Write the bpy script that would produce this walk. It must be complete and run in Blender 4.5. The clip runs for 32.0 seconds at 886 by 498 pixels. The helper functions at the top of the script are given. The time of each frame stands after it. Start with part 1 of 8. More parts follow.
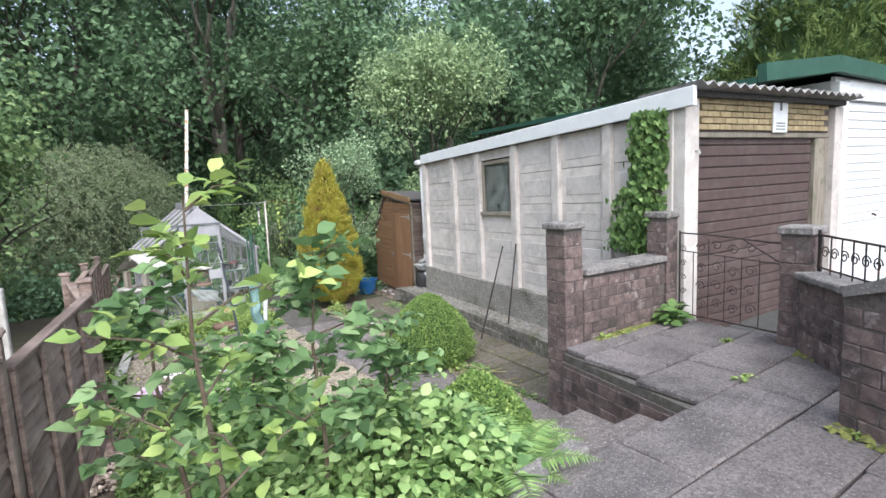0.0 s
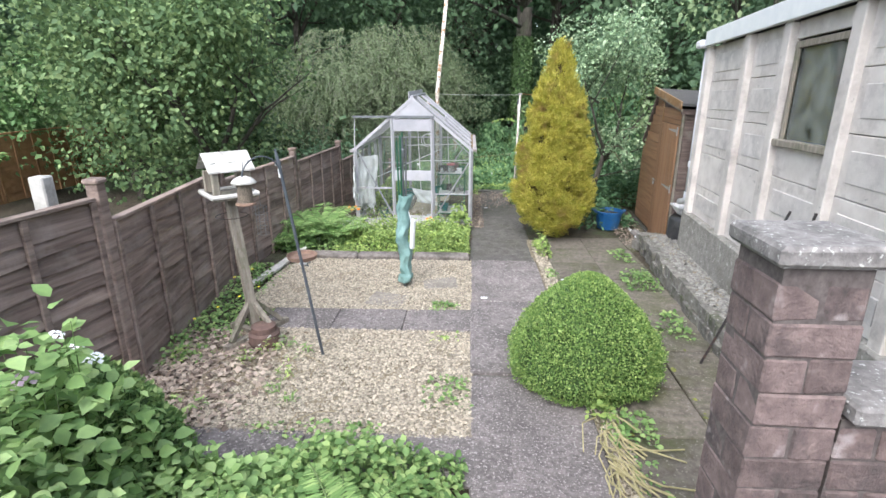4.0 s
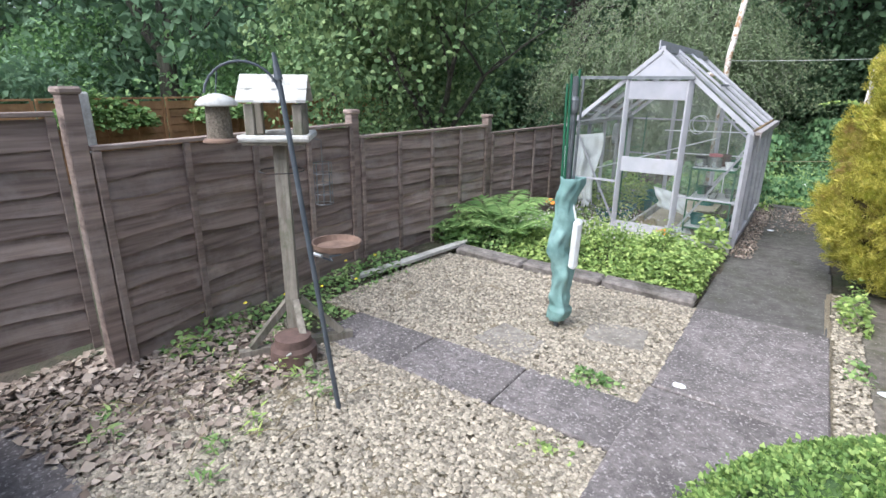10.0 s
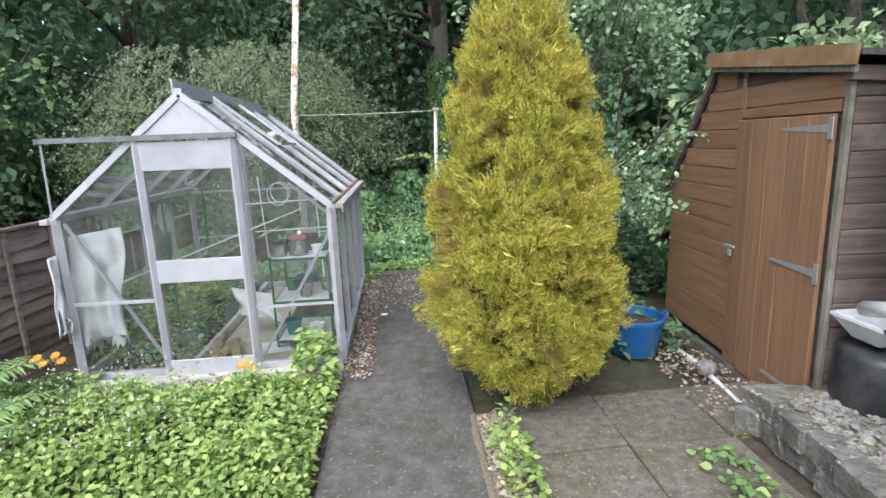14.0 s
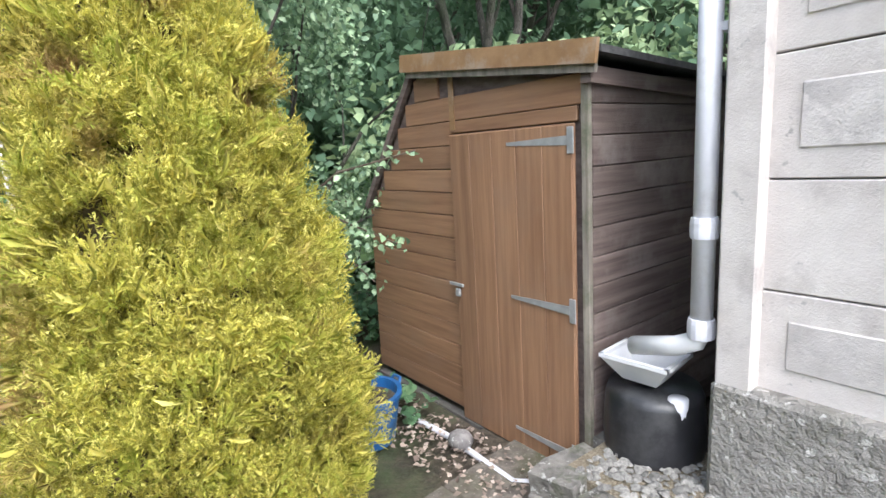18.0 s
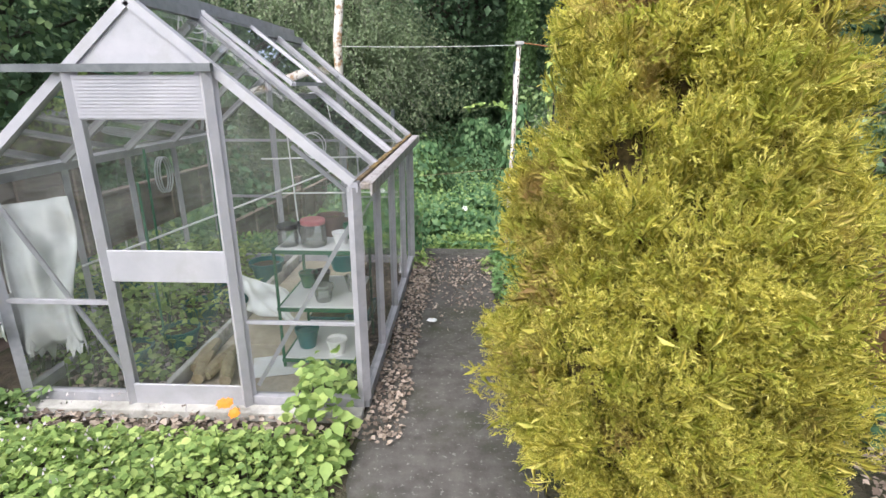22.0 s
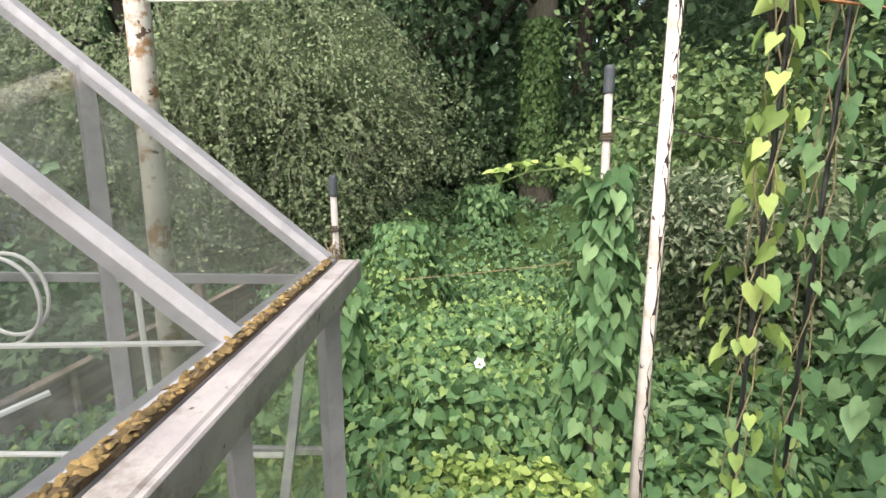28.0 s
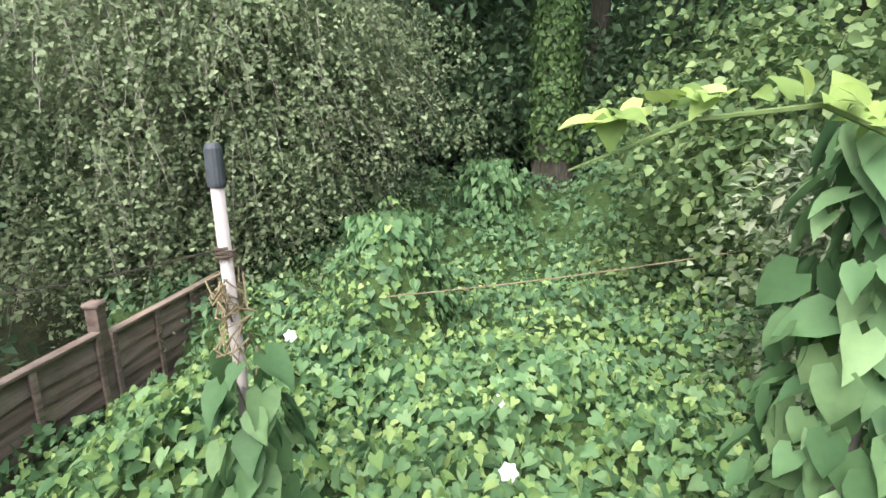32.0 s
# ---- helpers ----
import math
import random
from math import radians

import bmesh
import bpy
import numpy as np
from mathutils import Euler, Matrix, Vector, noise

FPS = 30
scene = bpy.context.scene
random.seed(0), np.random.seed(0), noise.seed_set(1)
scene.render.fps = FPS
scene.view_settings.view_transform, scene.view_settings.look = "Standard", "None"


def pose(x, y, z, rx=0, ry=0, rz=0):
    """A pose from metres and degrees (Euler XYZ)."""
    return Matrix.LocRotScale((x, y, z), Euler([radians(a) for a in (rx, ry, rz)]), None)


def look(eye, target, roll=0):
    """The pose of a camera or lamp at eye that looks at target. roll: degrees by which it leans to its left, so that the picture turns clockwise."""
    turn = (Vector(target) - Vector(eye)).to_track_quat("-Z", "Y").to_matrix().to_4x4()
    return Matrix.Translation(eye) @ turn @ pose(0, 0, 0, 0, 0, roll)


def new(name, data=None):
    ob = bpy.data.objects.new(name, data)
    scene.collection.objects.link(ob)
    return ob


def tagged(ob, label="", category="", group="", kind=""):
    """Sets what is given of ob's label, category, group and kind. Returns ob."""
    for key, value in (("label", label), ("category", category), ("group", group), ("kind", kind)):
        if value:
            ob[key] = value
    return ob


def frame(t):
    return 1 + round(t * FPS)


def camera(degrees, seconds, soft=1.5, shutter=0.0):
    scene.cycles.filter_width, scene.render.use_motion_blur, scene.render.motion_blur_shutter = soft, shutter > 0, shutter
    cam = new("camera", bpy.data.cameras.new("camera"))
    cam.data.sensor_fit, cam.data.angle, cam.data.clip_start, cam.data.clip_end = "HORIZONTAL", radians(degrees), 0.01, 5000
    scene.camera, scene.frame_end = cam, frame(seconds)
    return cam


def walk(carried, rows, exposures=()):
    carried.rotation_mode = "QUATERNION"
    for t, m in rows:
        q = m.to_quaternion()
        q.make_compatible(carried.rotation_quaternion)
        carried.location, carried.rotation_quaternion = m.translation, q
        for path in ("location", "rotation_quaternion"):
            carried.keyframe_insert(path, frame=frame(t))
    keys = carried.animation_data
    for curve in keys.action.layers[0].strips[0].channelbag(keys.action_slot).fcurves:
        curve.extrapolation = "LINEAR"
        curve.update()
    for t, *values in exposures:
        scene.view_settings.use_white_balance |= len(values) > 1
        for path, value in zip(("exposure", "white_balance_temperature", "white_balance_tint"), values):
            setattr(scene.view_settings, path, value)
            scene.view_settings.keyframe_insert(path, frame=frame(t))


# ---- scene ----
cam = camera(80.8, 32.0)
PATH = [
    (0, (-2.612, -10.542, 2.344), (-1.507, -8.895, 2.089), -2.7),
    (0.5, (-2.35, -10.417, 2.303), (-1.132, -8.854, 2.032), -2.8),
    (1, (-1.99, -10.262, 2.342), (-0.647, -8.804, 2.075), -3.1),
    (1.5, (-1.551, -10.091, 2.363), (-0.341, -8.527, 2.066), -2.7),
    (2, (-1.164, -9.812, 2.391), (-0.231, -8.084, 2.013), -2.2),
    (2.5, (-0.78, -9.533, 2.385), (-0.049, -7.716, 1.98), -1.7),
    (3, (-0.396, -9.236, 2.421), (0.105, -7.353, 1.969), -1.4),
    (3.5, (-0.172, -8.94, 2.4), (-0.008, -7.011, 1.9), -0.8),
    (4, (-0.024, -8.664, 2.317), (-0.121, -6.762, 1.704), -0.1),
    (4.5, (0.064, -8.401, 2.2), (-0.201, -6.531, 1.541), 0.3),
    (6.5, (0.484, -7.325, 1.883), (-0.101, -5.487, 1.358), -0.9),
    (7, (0.446, -7.021, 1.857), (-0.093, -5.14, 1.443), -1.1),
    (7.5, (0.387, -6.784, 1.72), (-0.035, -4.874, 1.304), -1.4),
    (8, (0.316, -6.54, 1.685), (-0.098, -4.63, 1.262), -1.4),
    (8.5, (0.239, -6.308, 1.69), (-0.189, -4.407, 1.238), -1.5),
    (9, (0.271, -6.221, 1.69), (-0.243, -4.359, 1.174), -1.5),
    (9.5, (0.45, -6.245, 1.691), (-0.372, -4.51, 1.13), -0.4),
    (10, (0.556, -6.27, 1.693), (-0.539, -4.71, 1.087), 0.6),
    (10.5, (0.58, -6.197, 1.684), (-0.506, -4.645, 1.041), 0.8),
    (11, (0.406, -5.876, 1.682), (-0.428, -4.187, 1.011), 0.1),
    (11.5, (0.343, -5.56, 1.714), (-0.282, -3.774, 1.064), -0.8),
    (12, (0.337, -5.232, 1.739), (-0.005, -3.349, 1.159), -1.0),
    (12.5, (0.336, -4.935, 1.67), (0.224, -3.006, 1.153), -1.6),
    (13, (0.36, -4.581, 1.654), (0.34, -2.624, 1.238), -1.9),
    (13.5, (0.425, -4.206, 1.674), (0.494, -2.249, 1.27), -2.1),
    (15.5, (0.734, -3.081, 1.639), (1.376, -1.224, 1.264), -2.6),
    (16, (0.769, -2.821, 1.64), (1.728, -1.106, 1.266), -2.6),
    (16.5, (0.777, -2.66, 1.639), (2.035, -1.144, 1.298), -3.1),
    (17, (0.795, -2.631, 1.632), (2.129, -1.184, 1.274), -3.5),
    (17.5, (0.805, -2.631, 1.637), (2.15, -1.196, 1.275), -3.6),
    (18, (0.789, -2.622, 1.643), (2.091, -1.148, 1.276), -3.5),
    (18.5, (0.749, -2.58, 1.67), (1.804, -0.922, 1.299), -3.5),
    (19, (0.648, -2.555, 1.688), (1.287, -0.694, 1.329), -2.8),
    (19.5, (0.602, -2.546, 1.693), (0.793, -0.592, 1.315), -2.2),
    (20, (0.543, -2.492, 1.744), (0.35, -0.545, 1.328), -0.6),
    (20.5, (0.529, -2.504, 1.754), (0.105, -0.603, 1.301), -0.1),
    (21, (0.527, -2.523, 1.742), (0.052, -0.634, 1.289), 0.2),
    (21.5, (0.546, -2.522, 1.721), (0.233, -0.602, 1.259), 0.2),
    (22, (0.548, -2.469, 1.698), (0.459, -0.563, 1.097), -0.1),
    (22.5, (0.545, -2.34, 1.693), (0.574, -0.443, 1.06), -0.5),
    (23, (0.451, -1.998, 1.717), (0.593, -0.106, 1.086), -0.1),
    (23.5, (0.392, -1.715, 1.699), (0.526, 0.189, 1.102), 0.1),
    (24, (0.387, -1.367, 1.636), (0.434, 0.572, 1.149), 0.5),
    (24.5, (0.344, -1.03, 1.609), (0.371, 0.907, 1.112), 0.8),
    (25, (0.329, -0.733, 1.638), (0.486, 1.187, 1.099), 0.8),
    (25.5, (0.337, -0.415, 1.641), (0.603, 1.49, 1.094), 0.1),
    (27.5, (0.413, 0.782, 1.572), (0.515, 2.746, 1.206), -0.2),
    (28, (0.384, 1.05, 1.567), (0.315, 3.013, 1.187), 0.0),
    (28.5, (0.378, 1.264, 1.558), (0.276, 3.224, 1.178), 0.0),
    (29, (0.411, 1.49, 1.457), (0.245, 3.444, 1.061), 0.2),
    (29.5, (0.429, 1.68, 1.461), (0.273, 3.639, 1.089), 0.2),
    (30, (0.357, 1.962, 1.452), (0.297, 3.929, 1.097), 0.1),
    (30.5, (0.327, 2.14, 1.46), (0.369, 4.11, 1.118), -0.4),
    (31, (0.327, 2.354, 1.435), (0.368, 4.31, 1.02), -0.3),
    (31.5, (0.348, 2.55, 1.454), (0.366, 4.509, 1.051), -0.6),
    (32, (0.319, 2.65, 1.457), (0.26, 4.594, 0.989), -0.5),
]
EXPOSURES = [(0, 1.15, 6100, 8), (2, 1.0, 6100, 8), (4, 1.35, 6050, 8), (9, 1.3, 5850, 8), (13, 1.2, 5900, 8), (16, 1.5, 5950, 9), (18, 1.62, 5950, 9), (19, 1.48, 6000, 9), (23, 1.2, 6300, 9), (25.5, 1.3, 6400, 8), (28, 1.42, 6900, 8), (30, 1.45, 6900, 8), (32, 1.75, 6450, 9)]
walk(cam, [(t, look(eye, target, roll)) for t, eye, target, roll in PATH], EXPOSURES)

# ---- world, sun, sky ----
world = bpy.data.worlds.new("overcast_sky")
scene.world = world
world.use_nodes = True
wn = world.node_tree.nodes
sky = wn.new("ShaderNodeTexSky")
sky.sky_type = "NISHITA"
sky.sun_disc = False
sky.sun_elevation = radians(52)
sky.sun_rotation = radians(200)
sky.air_density, sky.dust_density, sky.ozone_density = 1.0, 4.0, 1.0
soft_sky = wn.new("ShaderNodeHueSaturation")
soft_sky.inputs["Saturation"].default_value = 0.60
world.node_tree.links.new(sky.outputs[0], soft_sky.inputs["Color"])
world.node_tree.links.new(soft_sky.outputs[0], wn["Background"].inputs["Color"])
wn["Background"].inputs["Strength"].default_value = 0.15
sun = new("sun", bpy.data.lights.new("sun", "SUN"))
sun.data.energy, sun.data.angle, sun.data.color = 0.9, radians(60), (1.0, 0.985, 0.96)
sun.matrix_world = look((-6, -16, 20), (0, 0, 0))

# ---- materials ----
def links_of(m):
    nt = m.node_tree
    return nt.nodes, nt.links


def mix_rgb(nt, a, b, fac, blend="MIX"):
    n = nt.nodes.new("ShaderNodeMix")
    n.data_type, n.blend_type = "RGBA", blend
    for sock, v in ((n.inputs[6], a), (n.inputs[7], b), (n.inputs[0], fac)):
        if isinstance(v, (int, float)):
            sock.default_value = v
        elif isinstance(v, tuple):
            sock.default_value = (*v, 1.0)[:4]
        else:
            nt.links.new(v, sock)
    return n.outputs[2]


def noise_fac(nt, scale, detail=5.0, lo=0.35, hi=0.65, rough=0.6, stretch=None, shift=False):
    tc = nt.nodes.new("ShaderNodeTexCoord")
    src = tc.outputs["Object"]
    if shift:
        add = nt.nodes.new("ShaderNodeVectorMath")
        add.operation = "MULTIPLY_ADD"
        add.inputs[1].default_value = (31.0, 17.0, 23.0)
        nt.links.new(nt.nodes.new("ShaderNodeObjectInfo").outputs["Random"], add.inputs[0])
        nt.links.new(src, add.inputs[2])
        src = add.outputs[0]
    if stretch:
        mp = nt.nodes.new("ShaderNodeMapping")
        mp.inputs["Scale"].default_value = stretch
        nt.links.new(src, mp.inputs["Vector"])
        src = mp.outputs[0]
    n = nt.nodes.new("ShaderNodeTexNoise")
    n.inputs["Scale"].default_value, n.inputs["Detail"].default_value, n.inputs["Roughness"].default_value = scale, detail, rough
    nt.links.new(src, n.inputs["Vector"])
    r = nt.nodes.new("ShaderNodeMapRange")
    r.inputs["From Min"].default_value, r.inputs["From Max"].default_value = lo, hi
    nt.links.new(n.outputs[0], r.inputs["Value"])
    return r.outputs[0]


def surf(name, c1, c2, scale=12.0, rough=0.75, metal=0.0, stain=None, stain_scale=2.0, stain_lo=0.5, stain_hi=0.7,
         spot=None, spot_scale=30.0, spot_lo=0.62, spot_hi=0.66, bump=0.3, bump_scale=60.0, bump_dist=0.004, vary=0.0, island=False,
         stretch=None, spec=0.5):
    """A procedural surface: two tones by noise, stains at a larger scale, spots at a smaller one, a fine relief."""
    m = bpy.data.materials.new(name)
    m.use_nodes = True
    nt = m.node_tree
    p = nt.nodes["Principled BSDF"]
    apart = bool(vary) and not island
    col = mix_rgb(nt, c1, c2, noise_fac(nt, scale, stretch=stretch, shift=apart))
    if stain:
        col = mix_rgb(nt, col, stain, noise_fac(nt, stain_scale, 6.0, stain_lo, stain_hi, 0.7, shift=apart))
    if spot:
        col = mix_rgb(nt, col, spot, noise_fac(nt, spot_scale, 3.0, spot_lo, spot_hi, shift=apart))
    if vary:
        if island:
            src = nt.nodes.new("ShaderNodeNewGeometry").outputs["Random Per Island"]
        else:
            src = nt.nodes.new("ShaderNodeObjectInfo").outputs["Random"]
        r = nt.nodes.new("ShaderNodeMapRange")
        r.inputs["To Min"].default_value, r.inputs["To Max"].default_value = 1.0 - vary, 1.0 + vary
        nt.links.new(src, r.inputs["Value"])
        h = nt.nodes.new("ShaderNodeHueSaturation")
        nt.links.new(r.outputs[0], h.inputs["Value"])
        nt.links.new(col, h.inputs["Color"])
        col = h.outputs[0]
    nt.links.new(col, p.inputs["Base Color"])
    p.inputs["Roughness"].default_value, p.inputs["Metallic"].default_value = rough, metal
    p.inputs["Specular IOR Level"].default_value = spec
    if bump:
        b = nt.nodes.new("ShaderNodeBump")
        b.inputs["Strength"].default_value, b.inputs["Distance"].default_value = bump, bump_dist
        nt.links.new(noise_fac(nt, bump_scale, 4.0, 0.2, 0.8, stretch=stretch, shift=apart), b.inputs["Height"])
        nt.links.new(b.outputs[0], p.inputs["Normal"])
    return m


def leafy(name, dark, mid, light, rough=0.5, glow=0.25, spec=0.18, patch=None, patch_scale=2.5, second=None):
    """Foliage: each leaf takes its own tone between three, lets some light through and has a soft sheen."""
    m = bpy.data.materials.new(name)
    m.use_nodes = True
    nt = m.node_tree
    p = nt.nodes["Principled BSDF"]
    rnd = nt.nodes.new("ShaderNodeNewGeometry").outputs["Random Per Island"]
    ramp = nt.nodes.new("ShaderNodeValToRGB")
    e = ramp.color_ramp.elements
    e[0].position, e[0].color = 0.0, (*dark, 1)
    e[1].position, e[1].color = 1.0, (*light, 1)
    k = e.new(0.55)
    k.color = (*mid, 1)
    nt.links.new(rnd, ramp.inputs[0])
    col = ramp.outputs[0]
    if patch:
        col = mix_rgb(nt, col, patch, noise_fac(nt, patch_scale, 3.0, 0.55, 0.72))
    if second:
        col = mix_rgb(nt, col, second, noise_fac(nt, 8.0, 3.0, 0.50, 0.74))
    col = mix_rgb(nt, col, (1.25, 1.2, 1.1), noise_fac(nt, 40.0, 2.0, 0.3, 0.9), "MULTIPLY")
    nt.links.new(col, p.inputs["Base Color"])
    p.inputs["Roughness"].default_value = rough
    p.inputs["Specular IOR Level"].default_value = spec
    t = nt.nodes.new("ShaderNodeBsdfTranslucent")
    nt.links.new(col, t.inputs["Color"])
    mx = nt.nodes.new("ShaderNodeMixShader")
    mx.inputs[0].default_value = glow
    nt.links.new(p.outputs[0], mx.inputs[1])
    nt.links.new(t.outputs[0], mx.inputs[2])
    nt.links.new(mx.outputs[0], nt.nodes["Material Output"].inputs["Surface"])
    return m


def glassy(name, tint, gloss_rough=0.02, dirt=0.06):
    """A thin clear pane: it lets light straight through, mirrors by its angle and carries a film of dust; on
    window_glass the film also paints a pale reflection.
    """
    m = bpy.data.materials.new(name)
    m.use_nodes = True
    nt = m.node_tree
    nt.nodes.remove(nt.nodes["Principled BSDF"])
    tr, gl, df = nt.nodes.new("ShaderNodeBsdfTransparent"), nt.nodes.new("ShaderNodeBsdfGlossy"), nt.nodes.new("ShaderNodeBsdfDiffuse")
    tr.inputs["Color"].default_value = (*tint, 1)
    gl.inputs["Roughness"].default_value = gloss_rough
    df.inputs["Color"].default_value = (0.45, 0.47, 0.44, 1)
    fr = nt.nodes.new("ShaderNodeFresnel")
    fr.inputs["IOR"].default_value = 1.6
    a, b = nt.nodes.new("ShaderNodeMixShader"), nt.nodes.new("ShaderNodeMixShader")
    nt.links.new(fr.outputs[0], a.inputs[0])
    nt.links.new(tr.outputs[0], a.inputs[1])
    nt.links.new(gl.outputs[0], a.inputs[2])
    amount = nt.nodes.new("ShaderNodeMath")
    amount.operation = "MULTIPLY"
    amount.inputs[1].default_value = dirt * 2
    nt.links.new(noise_fac(nt, 5.0, 6.0, 0.3, 0.8), amount.inputs[0])
    nt.links.new(amount.outputs[0], b.inputs[0])
    nt.links.new(a.outputs[0], b.inputs[1])
    nt.links.new(df.outputs[0], b.inputs[2])
    nt.links.new(b.outputs[0], nt.nodes["Material Output"].inputs["Surface"])
    return m


M = {}
M["soil"] = surf("soil", (0.045, 0.035, 0.025), (0.10, 0.08, 0.055), 14, 0.95, stain=(0.05, 0.07, 0.025), stain_scale=1.3, bump=0.8, bump_scale=40, bump_dist=0.02)
M["wood_floor"] = surf("woodland_floor", (0.03, 0.04, 0.02), (0.07, 0.085, 0.035), 3, 0.95, bump=0.6, bump_scale=6, bump_dist=0.05)
M["concrete_path"] = surf("concrete_path", (0.125, 0.108, 0.105), (0.235, 0.207, 0.202), 22, 0.9, stain=(0.085, 0.075, 0.072), stain_scale=2.2, stain_lo=0.42, stain_hi=0.72,
                          spot=(0.40, 0.365, 0.35), spot_scale=55, spot_lo=0.55, spot_hi=0.68, bump=1.0, bump_scale=60, bump_dist=0.006, vary=0.10)
M["concrete_dark"] = surf("damp_concrete", (0.075, 0.068, 0.062), (0.13, 0.12, 0.11), 10, 0.88, stain=(0.05, 0.055, 0.03), stain_scale=1.6, spot=(0.2, 0.19, 0.18), spot_scale=40, bump=0.5, vary=0.06)
M["mossy_slab"] = surf("mossy_slab", (0.10, 0.085, 0.070), (0.185, 0.16, 0.135), 18, 0.92, stain=(0.075, 0.08, 0.035), stain_scale=2.4, stain_lo=0.45, stain_hi=0.68,
                       spot=(0.27, 0.25, 0.22), spot_scale=55, bump=0.6, bump_scale=70, vary=0.14)
M["patio_slab"] = surf("patio_slab", (0.105, 0.093, 0.094), (0.225, 0.200, 0.199), 44, 0.85, stain=(0.065, 0.058, 0.060), stain_scale=1.9, stain_lo=0.45, stain_hi=0.7,
                       spot=(0.34, 0.32, 0.31), spot_scale=90, spot_lo=0.58, spot_hi=0.68, bump=0.9, bump_scale=80, vary=0.10)
M["kerb"] = surf("weathered_kerb", (0.13, 0.112, 0.103), (0.26, 0.23, 0.21), 20, 0.92, stain=(0.06, 0.055, 0.04), stain_scale=3, bump=0.7, vary=0.08)
M["gravel"] = surf("gravel_stone", (0.245, 0.208, 0.156), (0.410, 0.358, 0.285), 60, 0.85, vary=0.48, island=True, bump=0.2)
M["grey_gravel"] = surf("grey_gravel_stone", (0.155, 0.148, 0.135), (0.30, 0.285, 0.26), 60, 0.85, vary=0.34, island=True, bump=0.2)
M["gravel_bed"] = surf("gravel_bed", (0.16, 0.13, 0.09), (0.32, 0.27, 0.19), 70, 0.95, bump=1.0, bump_scale=90, bump_dist=0.01)
M["brick"] = surf("walling_brick", (0.108, 0.078, 0.074), (0.200, 0.147, 0.138), 14, 0.93, stain=(0.050, 0.042, 0.042), stain_scale=3.4, stain_lo=0.48, stain_hi=0.66,
                  spot=(0.33, 0.29, 0.285), spot_scale=7, spot_lo=0.60, spot_hi=0.74, bump=0.9, bump_scale=70, bump_dist=0.006, vary=0.20)
M["mortar"] = surf("mortar", (0.08, 0.066, 0.062), (0.15, 0.125, 0.118), 30, 0.95, bump=0.6)
M["cap"] = surf("coping_stone", (0.155, 0.142, 0.138), (0.265, 0.248, 0.238), 26, 0.9, stain=(0.09, 0.085, 0.08), stain_scale=5, spot=(0.46, 0.45, 0.43), spot_scale=60, bump=0.8, bump_scale=80, vary=0.08)
M["worn_field"] = surf("worn_panel_field", (0.50, 0.465, 0.445), (0.63, 0.59, 0.56), 6, 0.88, stain=(0.40, 0.375, 0.36), stain_scale=4.5, stain_lo=0.50, stain_hi=0.72, spot=(0.62, 0.58, 0.55), spot_scale=11, spot_lo=0.60, spot_hi=0.68, bump=0.6, bump_scale=110, vary=0.06)
M["garage_wall"] = surf("painted_concrete_panel", (0.55, 0.505, 0.475), (0.66, 0.615, 0.58), 5, 0.85, stain=(0.38, 0.345, 0.325), stain_scale=2.6, stain_lo=0.50, stain_hi=0.72,
                        spot=(0.38, 0.36, 0.34), spot_scale=14, spot_lo=0.68, spot_hi=0.74, bump=0.5, bump_scale=120, vary=0.05)
M["plinth"] = surf("rough_render", (0.24, 0.225, 0.205), (0.38, 0.36, 0.33), 12, 0.95, stain=(0.13, 0.125, 0.10), stain_scale=3, spot=(0.5, 0.48, 0.45), spot_scale=20, bump=1.0, bump_scale=35, bump_dist=0.02)
M["rubble"] = surf("rubble_stone", (0.12, 0.11, 0.10), (0.25, 0.235, 0.21), 12, 0.95, stain=(0.07, 0.08, 0.035), stain_scale=5, spot=(0.4, 0.39, 0.36), spot_scale=22, bump=1.0, bump_scale=40, bump_dist=0.012, vary=0.2)
M["white_paint"] = surf("white_paint", (0.72, 0.74, 0.76), (0.80, 0.81, 0.82), 6, 0.5, stain=(0.55, 0.55, 0.52), stain_scale=3, stain_lo=0.6, stain_hi=0.8, bump=0.05)
M["brown_door"] = surf("brown_shutter_paint", (0.075, 0.05, 0.048), (0.10, 0.068, 0.064), 8, 0.5, stain=(0.13, 0.10, 0.095), stain_scale=2, bump=0.05)
M["buff_brick"] = surf("buff_brick", (0.30, 0.235, 0.13), (0.42, 0.335, 0.20), 12, 0.9, stain=(0.22, 0.17, 0.1), stain_scale=5, bump=0.6, vary=0.12)
M["grey_sheet"] = surf("corrugated_sheet", (0.24, 0.23, 0.225), (0.38, 0.37, 0.36), 9, 0.9, bump=0.3)
M["green_fascia"] = surf("green_fascia", (0.02, 0.075, 0.05), (0.03, 0.095, 0.065), 5, 0.55, bump=0.05)
M["dark_wood"] = surf("brown_stained_wood", (0.135, 0.095, 0.080), (0.30, 0.225, 0.19), 10, 0.85, stretch=(1, 0.12, 2.2), stain=(0.34, 0.28, 0.25), stain_scale=2.6, stain_lo=0.48, stain_hi=0.78, bump=0.5, bump_scale=30, vary=0.22)
M["shed_wood"] = surf("shed_orange_wood", (0.205, 0.108, 0.058), (0.30, 0.168, 0.092), 9, 0.6, stretch=(1, 3, 0.16), stain=(0.24, 0.15, 0.095), stain_scale=1.5, stain_lo=0.5, stain_hi=0.8, bump=0.25, bump_scale=50, vary=0.10)
